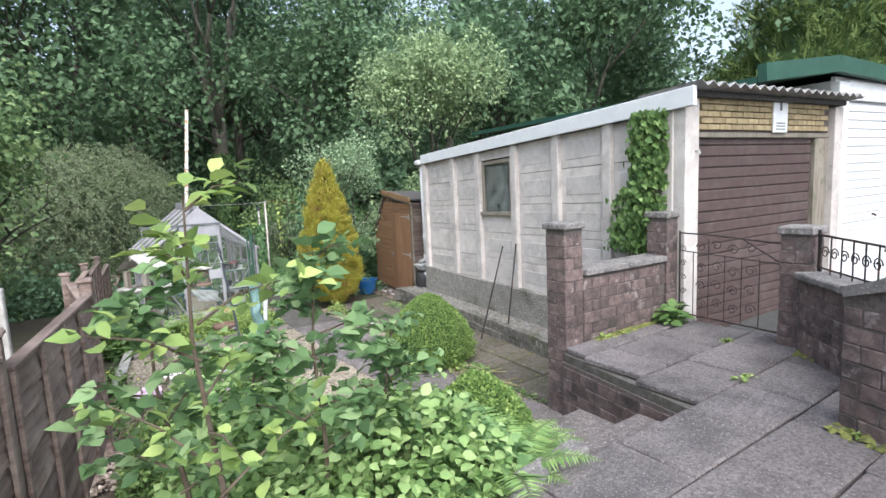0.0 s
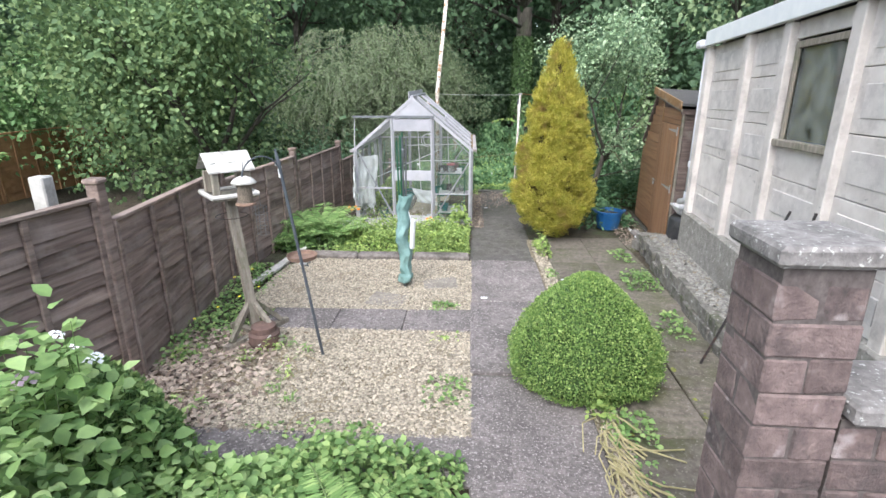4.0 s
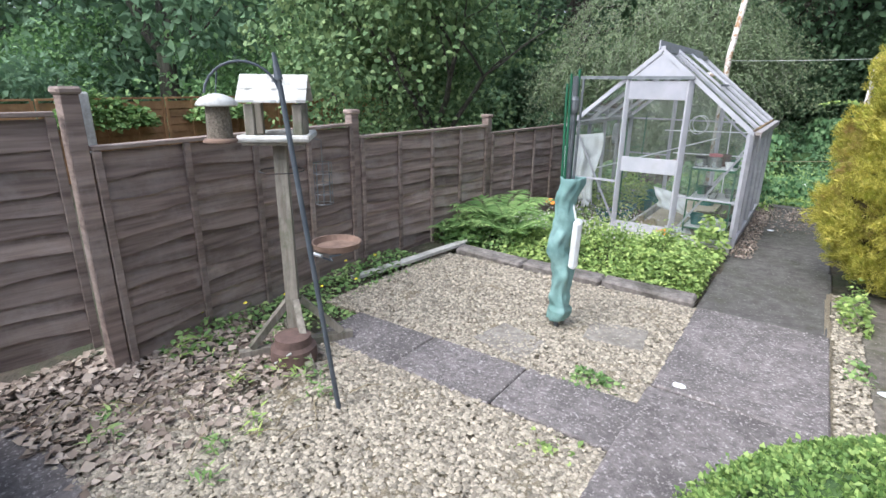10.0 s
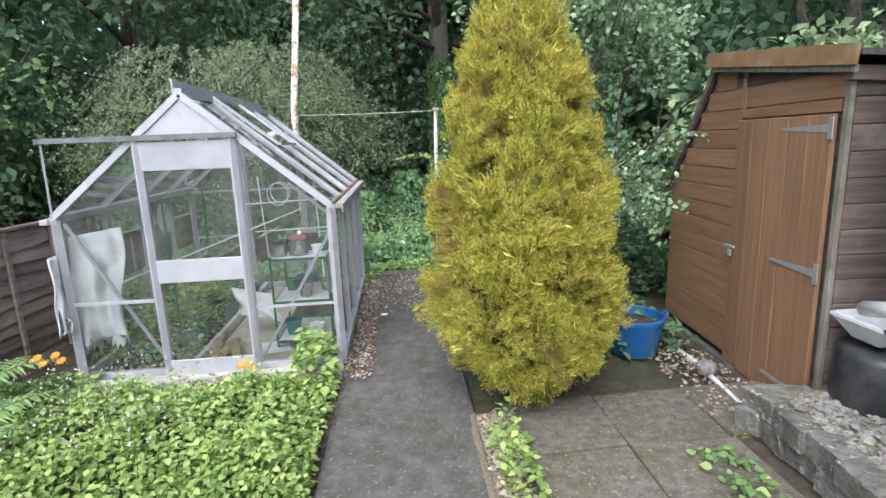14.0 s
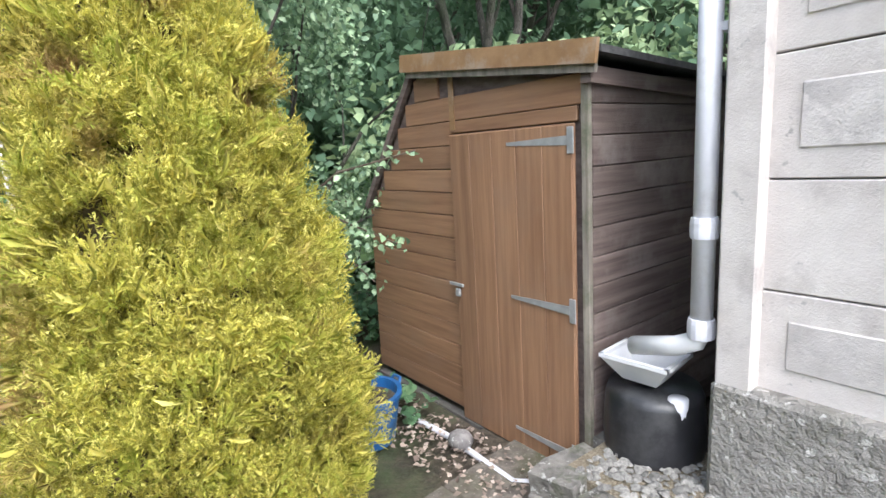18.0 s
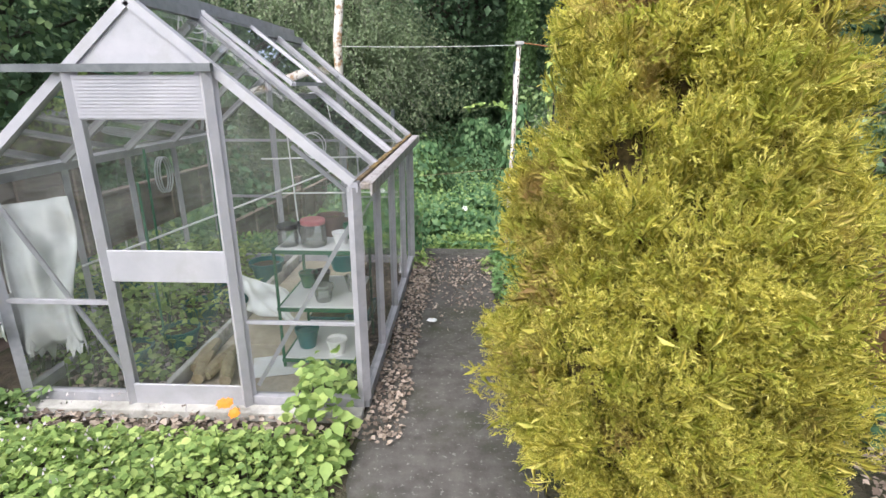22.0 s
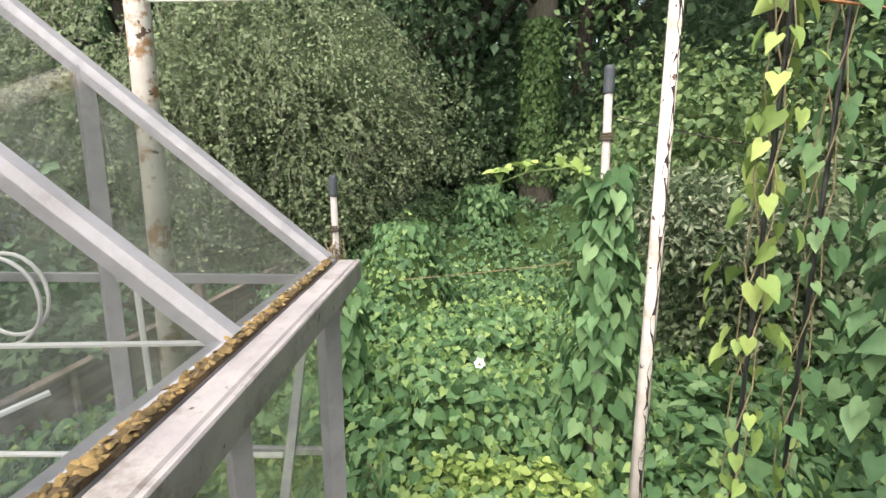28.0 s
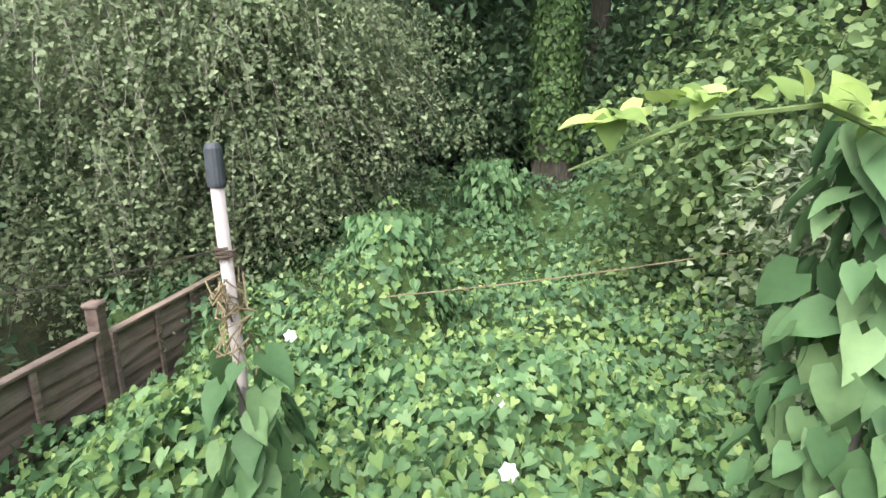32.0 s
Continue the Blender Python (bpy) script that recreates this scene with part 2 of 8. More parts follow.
M["shed_dark"] = surf("shed_dark_wood", (0.10, 0.072, 0.062), (0.195, 0.148, 0.13), 8, 0.85, stretch=(0.15, 1, 3), stain=(0.22, 0.185, 0.165), stain_scale=2.5, bump=0.3, vary=0.2)
M["shed_board"] = surf("shed_board_wood", (0.205, 0.108, 0.058), (0.30, 0.168, 0.092), 9, 0.6, stretch=(1, 0.18, 3), stain=(0.24, 0.15, 0.095), stain_scale=1.5, stain_lo=0.5, stain_hi=0.8, bump=0.25, bump_scale=50, vary=0.10)
M["trim_wood"] = surf("shed_trim_wood", (0.22, 0.125, 0.055), (0.30, 0.18, 0.085), 8, 0.7, stain=(0.34, 0.29, 0.23), stain_scale=3, bump=0.2)
M["felt"] = surf("roofing_felt", (0.06, 0.058, 0.058), (0.10, 0.095, 0.095), 30, 0.95, bump=0.5)
M["alu"] = surf("dull_aluminium", (0.37, 0.365, 0.40), (0.50, 0.49, 0.53), 14, 0.5, metal=0.2, stain=(0.24, 0.23, 0.235), stain_scale=7, stain_lo=0.52, stain_hi=0.8, bump=0.1)
M["alu_panel"] = surf("pale_ribbed_panel", (0.395, 0.39, 0.425), (0.475, 0.465, 0.50), 5, 0.5, metal=0.1, stain=(0.38, 0.37, 0.38), stain_scale=4, bump=0.05)
M["gutter"] = surf("mossy_gutter", (0.20, 0.18, 0.17), (0.44, 0.41, 0.41), 16, 0.8, stain=(0.20, 0.12, 0.035), stain_scale=9, bump=0.5)
M["gutter_pale"] = surf("pale_gutter_strip", (0.34, 0.31, 0.32), (0.46, 0.425, 0.43), 9, 0.65, stain=(0.17, 0.135, 0.105), stain_scale=7, stain_lo=0.53, stain_hi=0.70, spot=(0.08, 0.06, 0.045), spot_scale=24, spot_lo=0.66, spot_hi=0.70, bump=0.2)
M["rust_moss"] = surf("rust_and_moss", (0.07, 0.05, 0.03), (0.19, 0.125, 0.06), 26, 0.95, spot=(0.05, 0.035, 0.02), spot_scale=30, bump=0.9, bump_scale=60)
M["glass"] = glassy("greenhouse_glass", (0.93, 0.95, 0.94), 0.02, 0.09)
# the film is thickened here to paint the pale reflection on the pane
M["window_glass"] = glassy("window_glass", (0.80, 0.86, 0.84), 0.01, 0.20)
M["peeling"] = surf("peeling_white_paint", (0.66, 0.60, 0.54), (0.78, 0.73, 0.68), 8, 0.7, stain=(0.38, 0.22, 0.11), stain_scale=9, stain_lo=0.50, stain_hi=0.58, spot=(0.10, 0.06, 0.04), spot_scale=22, spot_lo=0.64, spot_hi=0.66, stretch=None, bump=0.5)
M["pvc_white"] = surf("white_plastic", (0.66, 0.66, 0.67), (0.74, 0.74, 0.745), 5, 0.4, bump=0.03)
M["pvc_grey"] = surf("grey_plastic_pipe", (0.64, 0.64, 0.69), (0.73, 0.73, 0.77), 6, 0.5, stain=(0.52, 0.51, 0.53), stain_scale=6, bump=0.03)
M["black_plastic"] = surf("black_plastic", (0.018, 0.018, 0.02), (0.03, 0.03, 0.034), 8, 0.35, stain=(0.06, 0.06, 0.06), stain_scale=4, bump=0.05)
M["blue_plastic"] = surf("blue_plastic", (0.015, 0.09, 0.26), (0.025, 0.13, 0.34), 6, 0.4, stain=(0.05, 0.10, 0.16), stain_scale=4, bump=0.05)
M["teal_plastic"] = surf("teal_plastic", (0.012, 0.10, 0.10), (0.02, 0.14, 0.135), 6, 0.4, bump=0.05)
M["green_plastic"] = surf("green_plastic", (0.015, 0.09, 0.045), (0.02, 0.12, 0.06), 6, 0.4, bump=0.05)
M["cover_green"] = surf("airer_cover_cloth", (0.15, 0.27, 0.25), (0.23, 0.36, 0.34), 7, 0.6, stain=(0.11, 0.21, 0.20), stain_scale=4, bump=0.3, bump_scale=18, bump_dist=0.01)
M["grey_metal"] = surf("galvanised_tube", (0.13, 0.14, 0.15), (0.2, 0.21, 0.22), 12, 0.5, metal=0.5, bump=0.1)
M["dark_metal"] = surf("dark_iron", (0.03, 0.028, 0.03), (0.055, 0.045, 0.042), 18, 0.6, metal=0.3, stain=(0.12, 0.055, 0.03), stain_scale=9, bump=0.3)
M["slate_metal"] = surf("slate_grey_pole", (0.055, 0.065, 0.08), (0.085, 0.095, 0.11), 10, 0.6, bump=0.1)
M["old_timber"] = surf("silvered_timber", (0.18, 0.155, 0.125), (0.31, 0.275, 0.23), 9, 0.9, stretch=(3, 3, 0.25), stain=(0.11, 0.12, 0.07), stain_scale=3.5, bump=0.5, bump_scale=40, vary=0.1)
M["pale_timber"] = surf("pale_weathered_board", (0.42, 0.40, 0.37), (0.58, 0.56, 0.53), 9, 0.9, stain=(0.25, 0.235, 0.21), stain_scale=5, bump=0.4, vary=0.1)
M["terracotta"] = surf("dark_terracotta", (0.10, 0.065, 0.055), (0.16, 0.10, 0.085), 12, 0.9, bump=0.3)
M["rust_tray"] = surf("rusty_tray", (0.15, 0.095, 0.07), (0.24, 0.155, 0.115), 12, 0.9, bump=0.3)
M["orange_fence"] = surf("orange_fence_board", (0.30, 0.155, 0.07), (0.42, 0.235, 0.115), 6, 0.9, stain=(0.22, 0.12, 0.06), stain_scale=2, bump=0.3, vary=0.12)
M["sack"] = surf("white_woven_sack", (0.66, 0.67, 0.68), (0.78, 0.79, 0.80), 9, 0.7, stain=(0.56, 0.55, 0.52), stain_scale=4, bump=0.4, bump_scale=14, bump_dist=0.012)
M["bark"] = surf("bark", (0.055, 0.047, 0.038), (0.13, 0.115, 0.095), 8, 0.95, stretch=(4, 4, 0.6), stain=(0.06, 0.08, 0.035), stain_scale=1.5, bump=1.0, bump_scale=16, bump_dist=0.03)
M["twig"] = surf("twig_bark", (0.09, 0.065, 0.045), (0.16, 0.125, 0.09), 20, 0.9, bump=0.3)
M["green_stem"] = surf("green_stem", (0.10, 0.16, 0.05), (0.16, 0.22, 0.08), 20, 0.7, bump=0.1)
M["brown_stem"] = surf("dry_stem", (0.22, 0.17, 0.10), (0.34, 0.28, 0.18), 20, 0.85, bump=0.2)
M["far_brick"] = surf("red_house_brick", (0.22, 0.095, 0.075), (0.32, 0.155, 0.125), 14, 0.9, stain=(0.18, 0.10, 0.085), stain_scale=2, bump=0.4)
M["tarmac"] = surf("tarmac", (0.05, 0.05, 0.05), (0.085, 0.085, 0.08), 40, 0.95, bump=0.6)
M["steel"] = surf("galvanised_hinge", (0.36, 0.36, 0.36), (0.46, 0.46, 0.46), 20, 0.5, metal=0.5, bump=0.1)
M["rope"] = surf("washing_rope", (0.5, 0.5, 0.48), (0.62, 0.62, 0.60), 30, 0.9, bump=0.3)
M["petal_white"] = surf("white_petal", (0.82, 0.82, 0.84), (0.88, 0.88, 0.89), 10, 0.6, bump=0.05)
M["petal_orange"] = surf("orange_petal", (0.70, 0.19, 0.012), (0.80, 0.27, 0.02), 20, 0.6, bump=0.05)
M["petal_pink"] = surf("pink_petal", (0.50, 0.34, 0.50), (0.62, 0.47, 0.60), 20, 0.6, bump=0.05)
M["petal_yellow"] = surf("yellow_petal", (0.75, 0.60, 0.03), (0.85, 0.70, 0.06), 20, 0.6, bump=0.05)
M["dry_leaf"] = leafy("dry_leaf", (0.15, 0.115, 0.098), (0.32, 0.262, 0.222), (0.52, 0.44, 0.38), 0.85, 0.1, 0.2)
M["wood_leaf"] = leafy("woodland_leaf", (0.101, 0.169, 0.102), (0.132, 0.218, 0.127), (0.179, 0.280, 0.160), 0.55, 0.28)
M["oak_leaf"] = leafy("oak_leaf", (0.086, 0.146, 0.083), (0.114, 0.188, 0.101), (0.160, 0.249, 0.134), 0.55, 0.25)
M["hazel_leaf"] = leafy("hazel_leaf", (0.086, 0.145, 0.066), (0.145, 0.227, 0.103), (0.282, 0.374, 0.168), 0.5, 0.28)
M["thorn_leaf"] = leafy("hawthorn_leaf", (0.171, 0.226, 0.133), (0.219, 0.281, 0.165), (0.286, 0.354, 0.207), 0.55, 0.25)
M["birch_leaf"] = leafy("birch_leaf", (0.215, 0.301, 0.164), (0.294, 0.390, 0.216), (0.407, 0.514, 0.292), 0.5, 0.28)
M["ivy_leaf"] = leafy("ivy_leaf", (0.060, 0.115, 0.038), (0.125, 0.215, 0.072), (0.24, 0.36, 0.13), 0.45, 0.2)
M["oak_ivy"] = leafy("oak_ivy_leaf", (0.045, 0.085, 0.032), (0.085, 0.150, 0.055), (0.155, 0.245, 0.10), 0.45, 0.2)
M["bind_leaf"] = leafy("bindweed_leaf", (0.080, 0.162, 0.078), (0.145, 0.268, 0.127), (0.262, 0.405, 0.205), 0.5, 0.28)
# darker copy of the bindweed leaf, with tree shade put into its colour
M["bind_shaded"] = leafy("bindweed_shade_leaf", (0.072, 0.145, 0.079), (0.127, 0.231, 0.121), (0.212, 0.338, 0.179), 0.5, 0.28)
M["lime_leaf"] = leafy("lime_green_leaf", (0.159, 0.247, 0.080), (0.293, 0.408, 0.131), (0.495, 0.599, 0.214), 0.5, 0.28)
M["herb_leaf"] = leafy("herb_leaf", (0.124, 0.218, 0.080), (0.209, 0.331, 0.120), (0.369, 0.482, 0.198), 0.5, 0.28)
M["shrub_leaf"] = leafy("shrub_leaf", (0.092, 0.179, 0.071), (0.168, 0.294, 0.120), (0.301, 0.447, 0.201), 0.5, 0.28)
M["hydrangea_leaf"] = leafy("hydrangea_leaf", (0.17, 0.28, 0.10), (0.30, 0.44, 0.18), (0.46, 0.60, 0.28), 0.5, 0.32)
M["apple_leaf"] = leafy("apple_leaf", (0.096, 0.174, 0.078), (0.174, 0.286, 0.126), (0.324, 0.450, 0.234), 0.45, 0.28)
M["fern_leaf"] = leafy("fern_leaf", (0.143, 0.254, 0.087), (0.238, 0.373, 0.135), (0.373, 0.511, 0.204), 0.55, 0.3)
M["box_leaf"] = leafy("box_leaf", (0.115, 0.200, 0.062), (0.215, 0.335, 0.105), (0.420, 0.540, 0.190), 0.5, 0.30)
# near-black green that stands for the shade seen between leaves
M["leaf_gap_shade"] = surf("bush_core", (0.03, 0.06, 0.018), (0.07, 0.12, 0.032), 30, 0.95, bump=0.8)
M["cedar_leaf"] = leafy("golden_cypress_spray", (0.26, 0.28, 0.05), (0.58, 0.53, 0.10), (0.88, 0.80, 0.26), 0.65, 0.42, patch=(0.40, 0.26, 0.12), patch_scale=3.0, second=(0.33, 0.38, 0.05))
# brown of the dead inner twigs, darkened to paint the shade among the sprays
M["cedar_shade_core"] = surf("cypress_core", (0.035, 0.028, 0.012), (0.12, 0.085, 0.03), 40, 0.95, bump=0.8)
M["cypress_far"] = leafy("green_cypress_spray", (0.076, 0.128, 0.043), (0.148, 0.217, 0.070), (0.266, 0.336, 0.119), 0.6, 0.25)
M["variegated"] = leafy("variegated_leaf", (0.093, 0.145, 0.067), (0.190, 0.248, 0.145), (0.350, 0.408, 0.290), 0.5, 0.25)
M["cream_edged"] = leafy("cream_edged_leaf", (0.07, 0.11, 0.06), (0.14, 0.19, 0.115), (0.40, 0.43, 0.32), 0.45, 0.25)
M["pear_leaf"] = leafy("pear_leaf", (0.148, 0.232, 0.146), (0.258, 0.374, 0.215), (0.463, 0.580, 0.380), 0.45, 0.22, 0.35)
M["moss"] = surf("cushion_moss", (0.10, 0.115, 0.03), (0.24, 0.25, 0.07), 30, 0.95, vary=0.3, island=True, bump=0.6)
M["cane_pipe"] = surf("weathered_pipe", (0.40, 0.36, 0.355), (0.50, 0.46, 0.455), 6, 0.6, stain=(0.40, 0.34, 0.31), stain_scale=5, bump=0.05)
M["rust_clump"] = surf("rusty_moss_clump", (0.10, 0.07, 0.03), (0.30, 0.20, 0.08), 30, 0.95, vary=0.35, island=True, bump=0.5)

# ---- mesh helpers ----
def mesh_object(name, verts, faces, mat, parent=None, label="", smooth=False):
    """One mesh object from arrays of corners and of faces, all faces with the same number of corners."""
    verts, faces = np.asarray(verts, np.float32), np.asarray(faces, np.int32)
    me = bpy.data.meshes.new(name)
    me.vertices.add(len(verts))
    me.vertices.foreach_set("co", verts.ravel())
    me.loops.add(faces.size)
    me.loops.foreach_set("vertex_index", faces.ravel())
    me.polygons.add(len(faces))
    me.polygons.foreach_set("loop_start", np.arange(len(faces), dtype=np.int32) * faces.shape[1])
    if smooth:
        me.polygons.foreach_set("use_smooth", np.ones(len(faces), bool))
    me.update(calc_edges=True)
    me.materials.append(mat)
    ob = new(name, me)
    if parent:
        ob.parent = parent
    if label:
        tagged(ob, label)
    return ob


def part(name, bm, mat, parent=None, label="", smooth=False):
    """Links a bmesh as one mesh object under a thing or a part."""
    bmesh.ops.recalc_face_normals(bm, faces=bm.faces)
    me = bpy.data.meshes.new(name)
    bm.to_mesh(me)
    bm.free()
    me.materials.append(mat)
    if smooth:
        for p in me.polygons:
            p.use_smooth = True
    ob = new(name, me)
    if parent:
        ob.parent = parent
    if label:
        tagged(ob, label)
    return ob


def thing(name, x, y, z, label, category, group="", kind="", rz=0.0):
    ob = new(name)
    ob.matrix_world = pose(x, y, z, 0, 0, rz)
    ob.empty_display_size = 0.1
    return tagged(ob, label, category, group, kind)


def box(bm, x0, x1, y0, y1, z0, z1, bevel=0.0, m=None, wobble=0.0):
    res = bmesh.ops.create_cube(bm, size=1.0)
    vs = res["verts"]
    for v in vs:
        v.co = Vector(((x0 + x1) / 2 + v.co.x * (x1 - x0), (y0 + y1) / 2 + v.co.y * (y1 - y0), (z0 + z1) / 2 + v.co.z * (z1 - z0)))
        if wobble:
            v.co += Vector((random.uniform(-wobble, wobble), random.uniform(-wobble, wobble), random.uniform(-wobble, wobble)))
    if bevel:
        es = list({e for v in vs for e in v.link_edges})
        r = bmesh.ops.bevel(bm, geom=es, offset=bevel, segments=1, affect="EDGES")
        vs = list({v for f in r["faces"] for v in f.verts} | {v for v in vs if v.is_valid})
    if m:
        bmesh.ops.transform(bm, matrix=m, verts=[v for v in vs if v.is_valid])
    return bm


def a_box(x0, x1, y0, y1, z0, z1, bevel=0.0, wobble=0.0):
    return box(bmesh.new(), x0, x1, y0, y1, z0, z1, bevel, None, wobble)


def tube(bm, pts, radii, seg=8, caps=True):
    """A bent, tapered round bar through the points."""
    pts = [Vector(p) for p in pts]
    if not hasattr(radii, "__len__"):
        radii = [radii] * len(pts)
    rings, side = [], None
    for i, p in enumerate(pts):
        d = (pts[min(i + 1, len(pts) - 1)] - pts[max(i - 1, 0)]).normalized()
        if side is None:
            side = d.orthogonal().normalized()
        side = (side - d * side.dot(d)).normalized()
        up = d.cross(side)
        rings.append([bm.verts.new(p + radii[i] * (math.cos(2 * math.pi * k / seg) * side + math.sin(2 * math.pi * k / seg) * up)) for k in range(seg)])
    for a, b in zip(rings, rings[1:]):
        for k in range(seg):
            bm.faces.new((a[k], a[(k + 1) % seg], b[(k + 1) % seg], b[k]))
    if caps:
        bm.faces.new(rings[0][::-1])
        bm.faces.new(rings[-1])
    return bm


def a_tube(pts, radii, seg=8):
    return tube(bmesh.new(), pts, radii, seg)


def bar(bm, p0, p1, w, h, up=(0, 0, 1)):
    """A straight rectangular bar from p0 to p1."""
    p0, p1 = Vector(p0), Vector(p1)
    d = (p1 - p0).normalized()
    s = d.cross(Vector(up))
    s = (s if s.length > 1e-4 else d.orthogonal()).normalized()
    u = s.cross(d)
    ring = lambda p: [bm.verts.new(p + a * s * w / 2 + b * u * h / 2) for a, b in ((-1, -1), (1, -1), (1, 1), (-1, 1))]  # noqa: E731
    a, b = ring(p0), ring(p1)
    bm.faces.new(a[::-1])
    bm.faces.new(b)
    for k in range(4):
        bm.faces.new((a[k], a[(k + 1) % 4], b[(k + 1) % 4], b[k]))
    return bm


def a_bar(p0, p1, w, h, up=(0, 0, 1)):
    return bar(bmesh.new(), p0, p1, w, h, up)


def lathe(bm, profile, seg=20, at=(0, 0, 0)):
    """A turned shape: rings of (radius, height)."""
    rings = []
    for r, z in profile:
        rings.append([bm.verts.new((at[0] + r * math.cos(2 * math.pi * k / seg), at[1] + r * math.sin(2 * math.pi * k / seg), at[2] + z)) for k in range(seg)])
    for a, b in zip(rings, rings[1:]):
        for k in range(seg):
            bm.faces.new((a[k], a[(k + 1) % seg], b[(k + 1) % seg], b[k]))
    bm.faces.new(rings[0][::-1])
    bm.faces.new(rings[-1])
    return bm


def quad(bm, *pts):
    return bm.faces.new([bm.verts.new(p) for p in pts])


# ---- foliage helpers ----
LEAF = (np.array([(0, 0, 0), (-0.34, 0.45, 0.10), (0, 1, -0.12), (0.34, 0.45, 0.10)]), np.array([(0, 2, 1), (0, 3, 2)]))
BROAD = (np.array([(0, 0, 0), (-0.30, 0.22, 0.07), (-0.36, 0.55, 0.08), (0, 1.0, -0.16), (0.36, 0.55, 0.08), (0.30, 0.22, 0.07), (0, 0.5, -0.02)]),
         np.array([(0, 6, 1), (1, 6, 2), (2, 6, 3), (3, 6, 4), (4, 6, 5), (5, 6, 0)]))
NARROW = (LEAF[0] * (0.55, 1, 1), LEAF[1])
HEART = (np.array([(0, 0.10, 0), (-0.18, -0.10, 0.03), (-0.42, 0.06, 0.07), (-0.40, 0.36, 0.08), (-0.20, 0.70, 0.03), (0, 1.02, -0.16), (0.20, 0.70, 0.03), (0.40, 0.36, 0.08), (0.42, 0.06, 0.07), (0.18, -0.10, 0.03), (0, 0.48, -0.05)]),
         np.array([(0, 10, 1), (1, 10, 2), (2, 10, 3), (3, 10, 4), (4, 10, 5), (5, 10, 6), (6, 10, 7), (7, 10, 8), (8, 10, 9), (9, 10, 0)]))
PINNA = (np.array([(0, 0, 0), (-0.13, 0.30, 0.02), (0, 1, -0.06), (0.13, 0.30, 0.02)]), np.array([(0, 2, 1), (0, 3, 2)]))


def spray_shape(seed):
    """A lacy flat fan of scale-leaved cypress twigs, forked three times, nodding at its tips."""
    rng = random.Random(seed)
    v, f = [], []

    def shoot(x, y, a, length, w):
        n = len(v)
        c, s, rise = math.cos(a), math.sin(a), rng.uniform(-0.55, 0.55)
        for p, q in ((0, 0), (-w, length * 0.6), (0, length), (w, length * 0.6)):
            xx, yy = x + c * p + s * q, y - s * p + c * q
            v.append((xx, yy, rise * q + 0.16 * math.sin(2.4 * yy) - 0.30 * yy * yy + 0.45 * xx * xx + rng.uniform(-0.025, 0.025)))
        f.extend(((n, n + 2, n + 1), (n, n + 3, n + 2)))

    shoot(0, 0, rng.uniform(-0.08, 0.08), 0.98, 0.014)
    for k in range(9):
        base = 0.08 + 0.095 * k + rng.uniform(-0.02, 0.02)
        a = (1 if k % 2 else -1) * rng.uniform(0.55, 0.95)
        length = (0.50 - 0.32 * base) * rng.uniform(0.75, 1.2)
        shoot(0, base, a, length, 0.018)
        for t in (0.30, 0.55, 0.80):
            side = 1 if rng.random() < 0.5 else -1
            turn = a + side * rng.uniform(0.45, 0.8)
            shoot(math.sin(a) * length * t, base + math.cos(a) * length * t, turn, length * rng.uniform(0.36, 0.60), 0.017)
    return np.array(v), np.array(f)


SPRAYS = [spray_shape(k) for k in range(4)]


def unit(a):
    return a / np.maximum(np.linalg.norm(a, axis=-1, keepdims=True), 1e-9)


def leaves(name, pos, axis, normal, size, shape, mat, parent=None, label="", width=1.0):
    """Many leaves of one shape in one mesh: each has its place, the way its tip points, the way its face turns, and its length."""
    pos, axis, normal = np.asarray(pos, float), unit(np.asarray(axis, float)), np.asarray(normal, float)
    side = unit(np.cross(axis, normal))
    normal = np.cross(side, axis)
    size = np.broadcast_to(size, (len(pos),))[:, None, None]
    t, f = shape
    v = pos[:, None] + size * (t[None, :, 0:1] * width * side[:, None] + t[None, :, 1:2] * axis[:, None] + t[None, :, 2:3] * normal[:, None])
    faces = (f[None] + (np.arange(len(pos)) * len(t))[:, None, None]).reshape(-1, f.shape[1])
    return mesh_object(name, v.reshape(-1, 3), faces, mat, parent, label)


RNG = np.random.default_rng(7)


def directions(n):
    return unit(RNG.normal(size=(n, 3)))


def clumped(centres, radii, per, flat=0.8):
    """Leaf places round the centres of clumps, most of them near each clump's outside."""
    c, r = np.repeat(centres, per, 0), np.repeat(np.broadcast_to(radii, (len(centres),)), per)[:, None]
    d = directions(len(c))
    away = d * r * (0.45 + 0.6 * RNG.random((len(c), 1)) ** 0.6)
    away[:, 2] *= flat
    return c + away, d


def crown(name, centres, radii, per, size, mat, parent, shape=LEAF, up=0.55, droop=0.35, label=""):
    pos, d = clumped(np.asarray(centres, float), radii, per)
    n = unit(d * 0.7 + np.array([0, 0, up]) + 0.55 * RNG.normal(size=d.shape))
    axis = unit(d + 0.8 * RNG.normal(size=d.shape) - np.array([0, 0, droop]))
    return leaves(name, pos, axis, n, size * RNG.uniform(0.6, 1.3, len(pos)), shape, mat, parent, label)


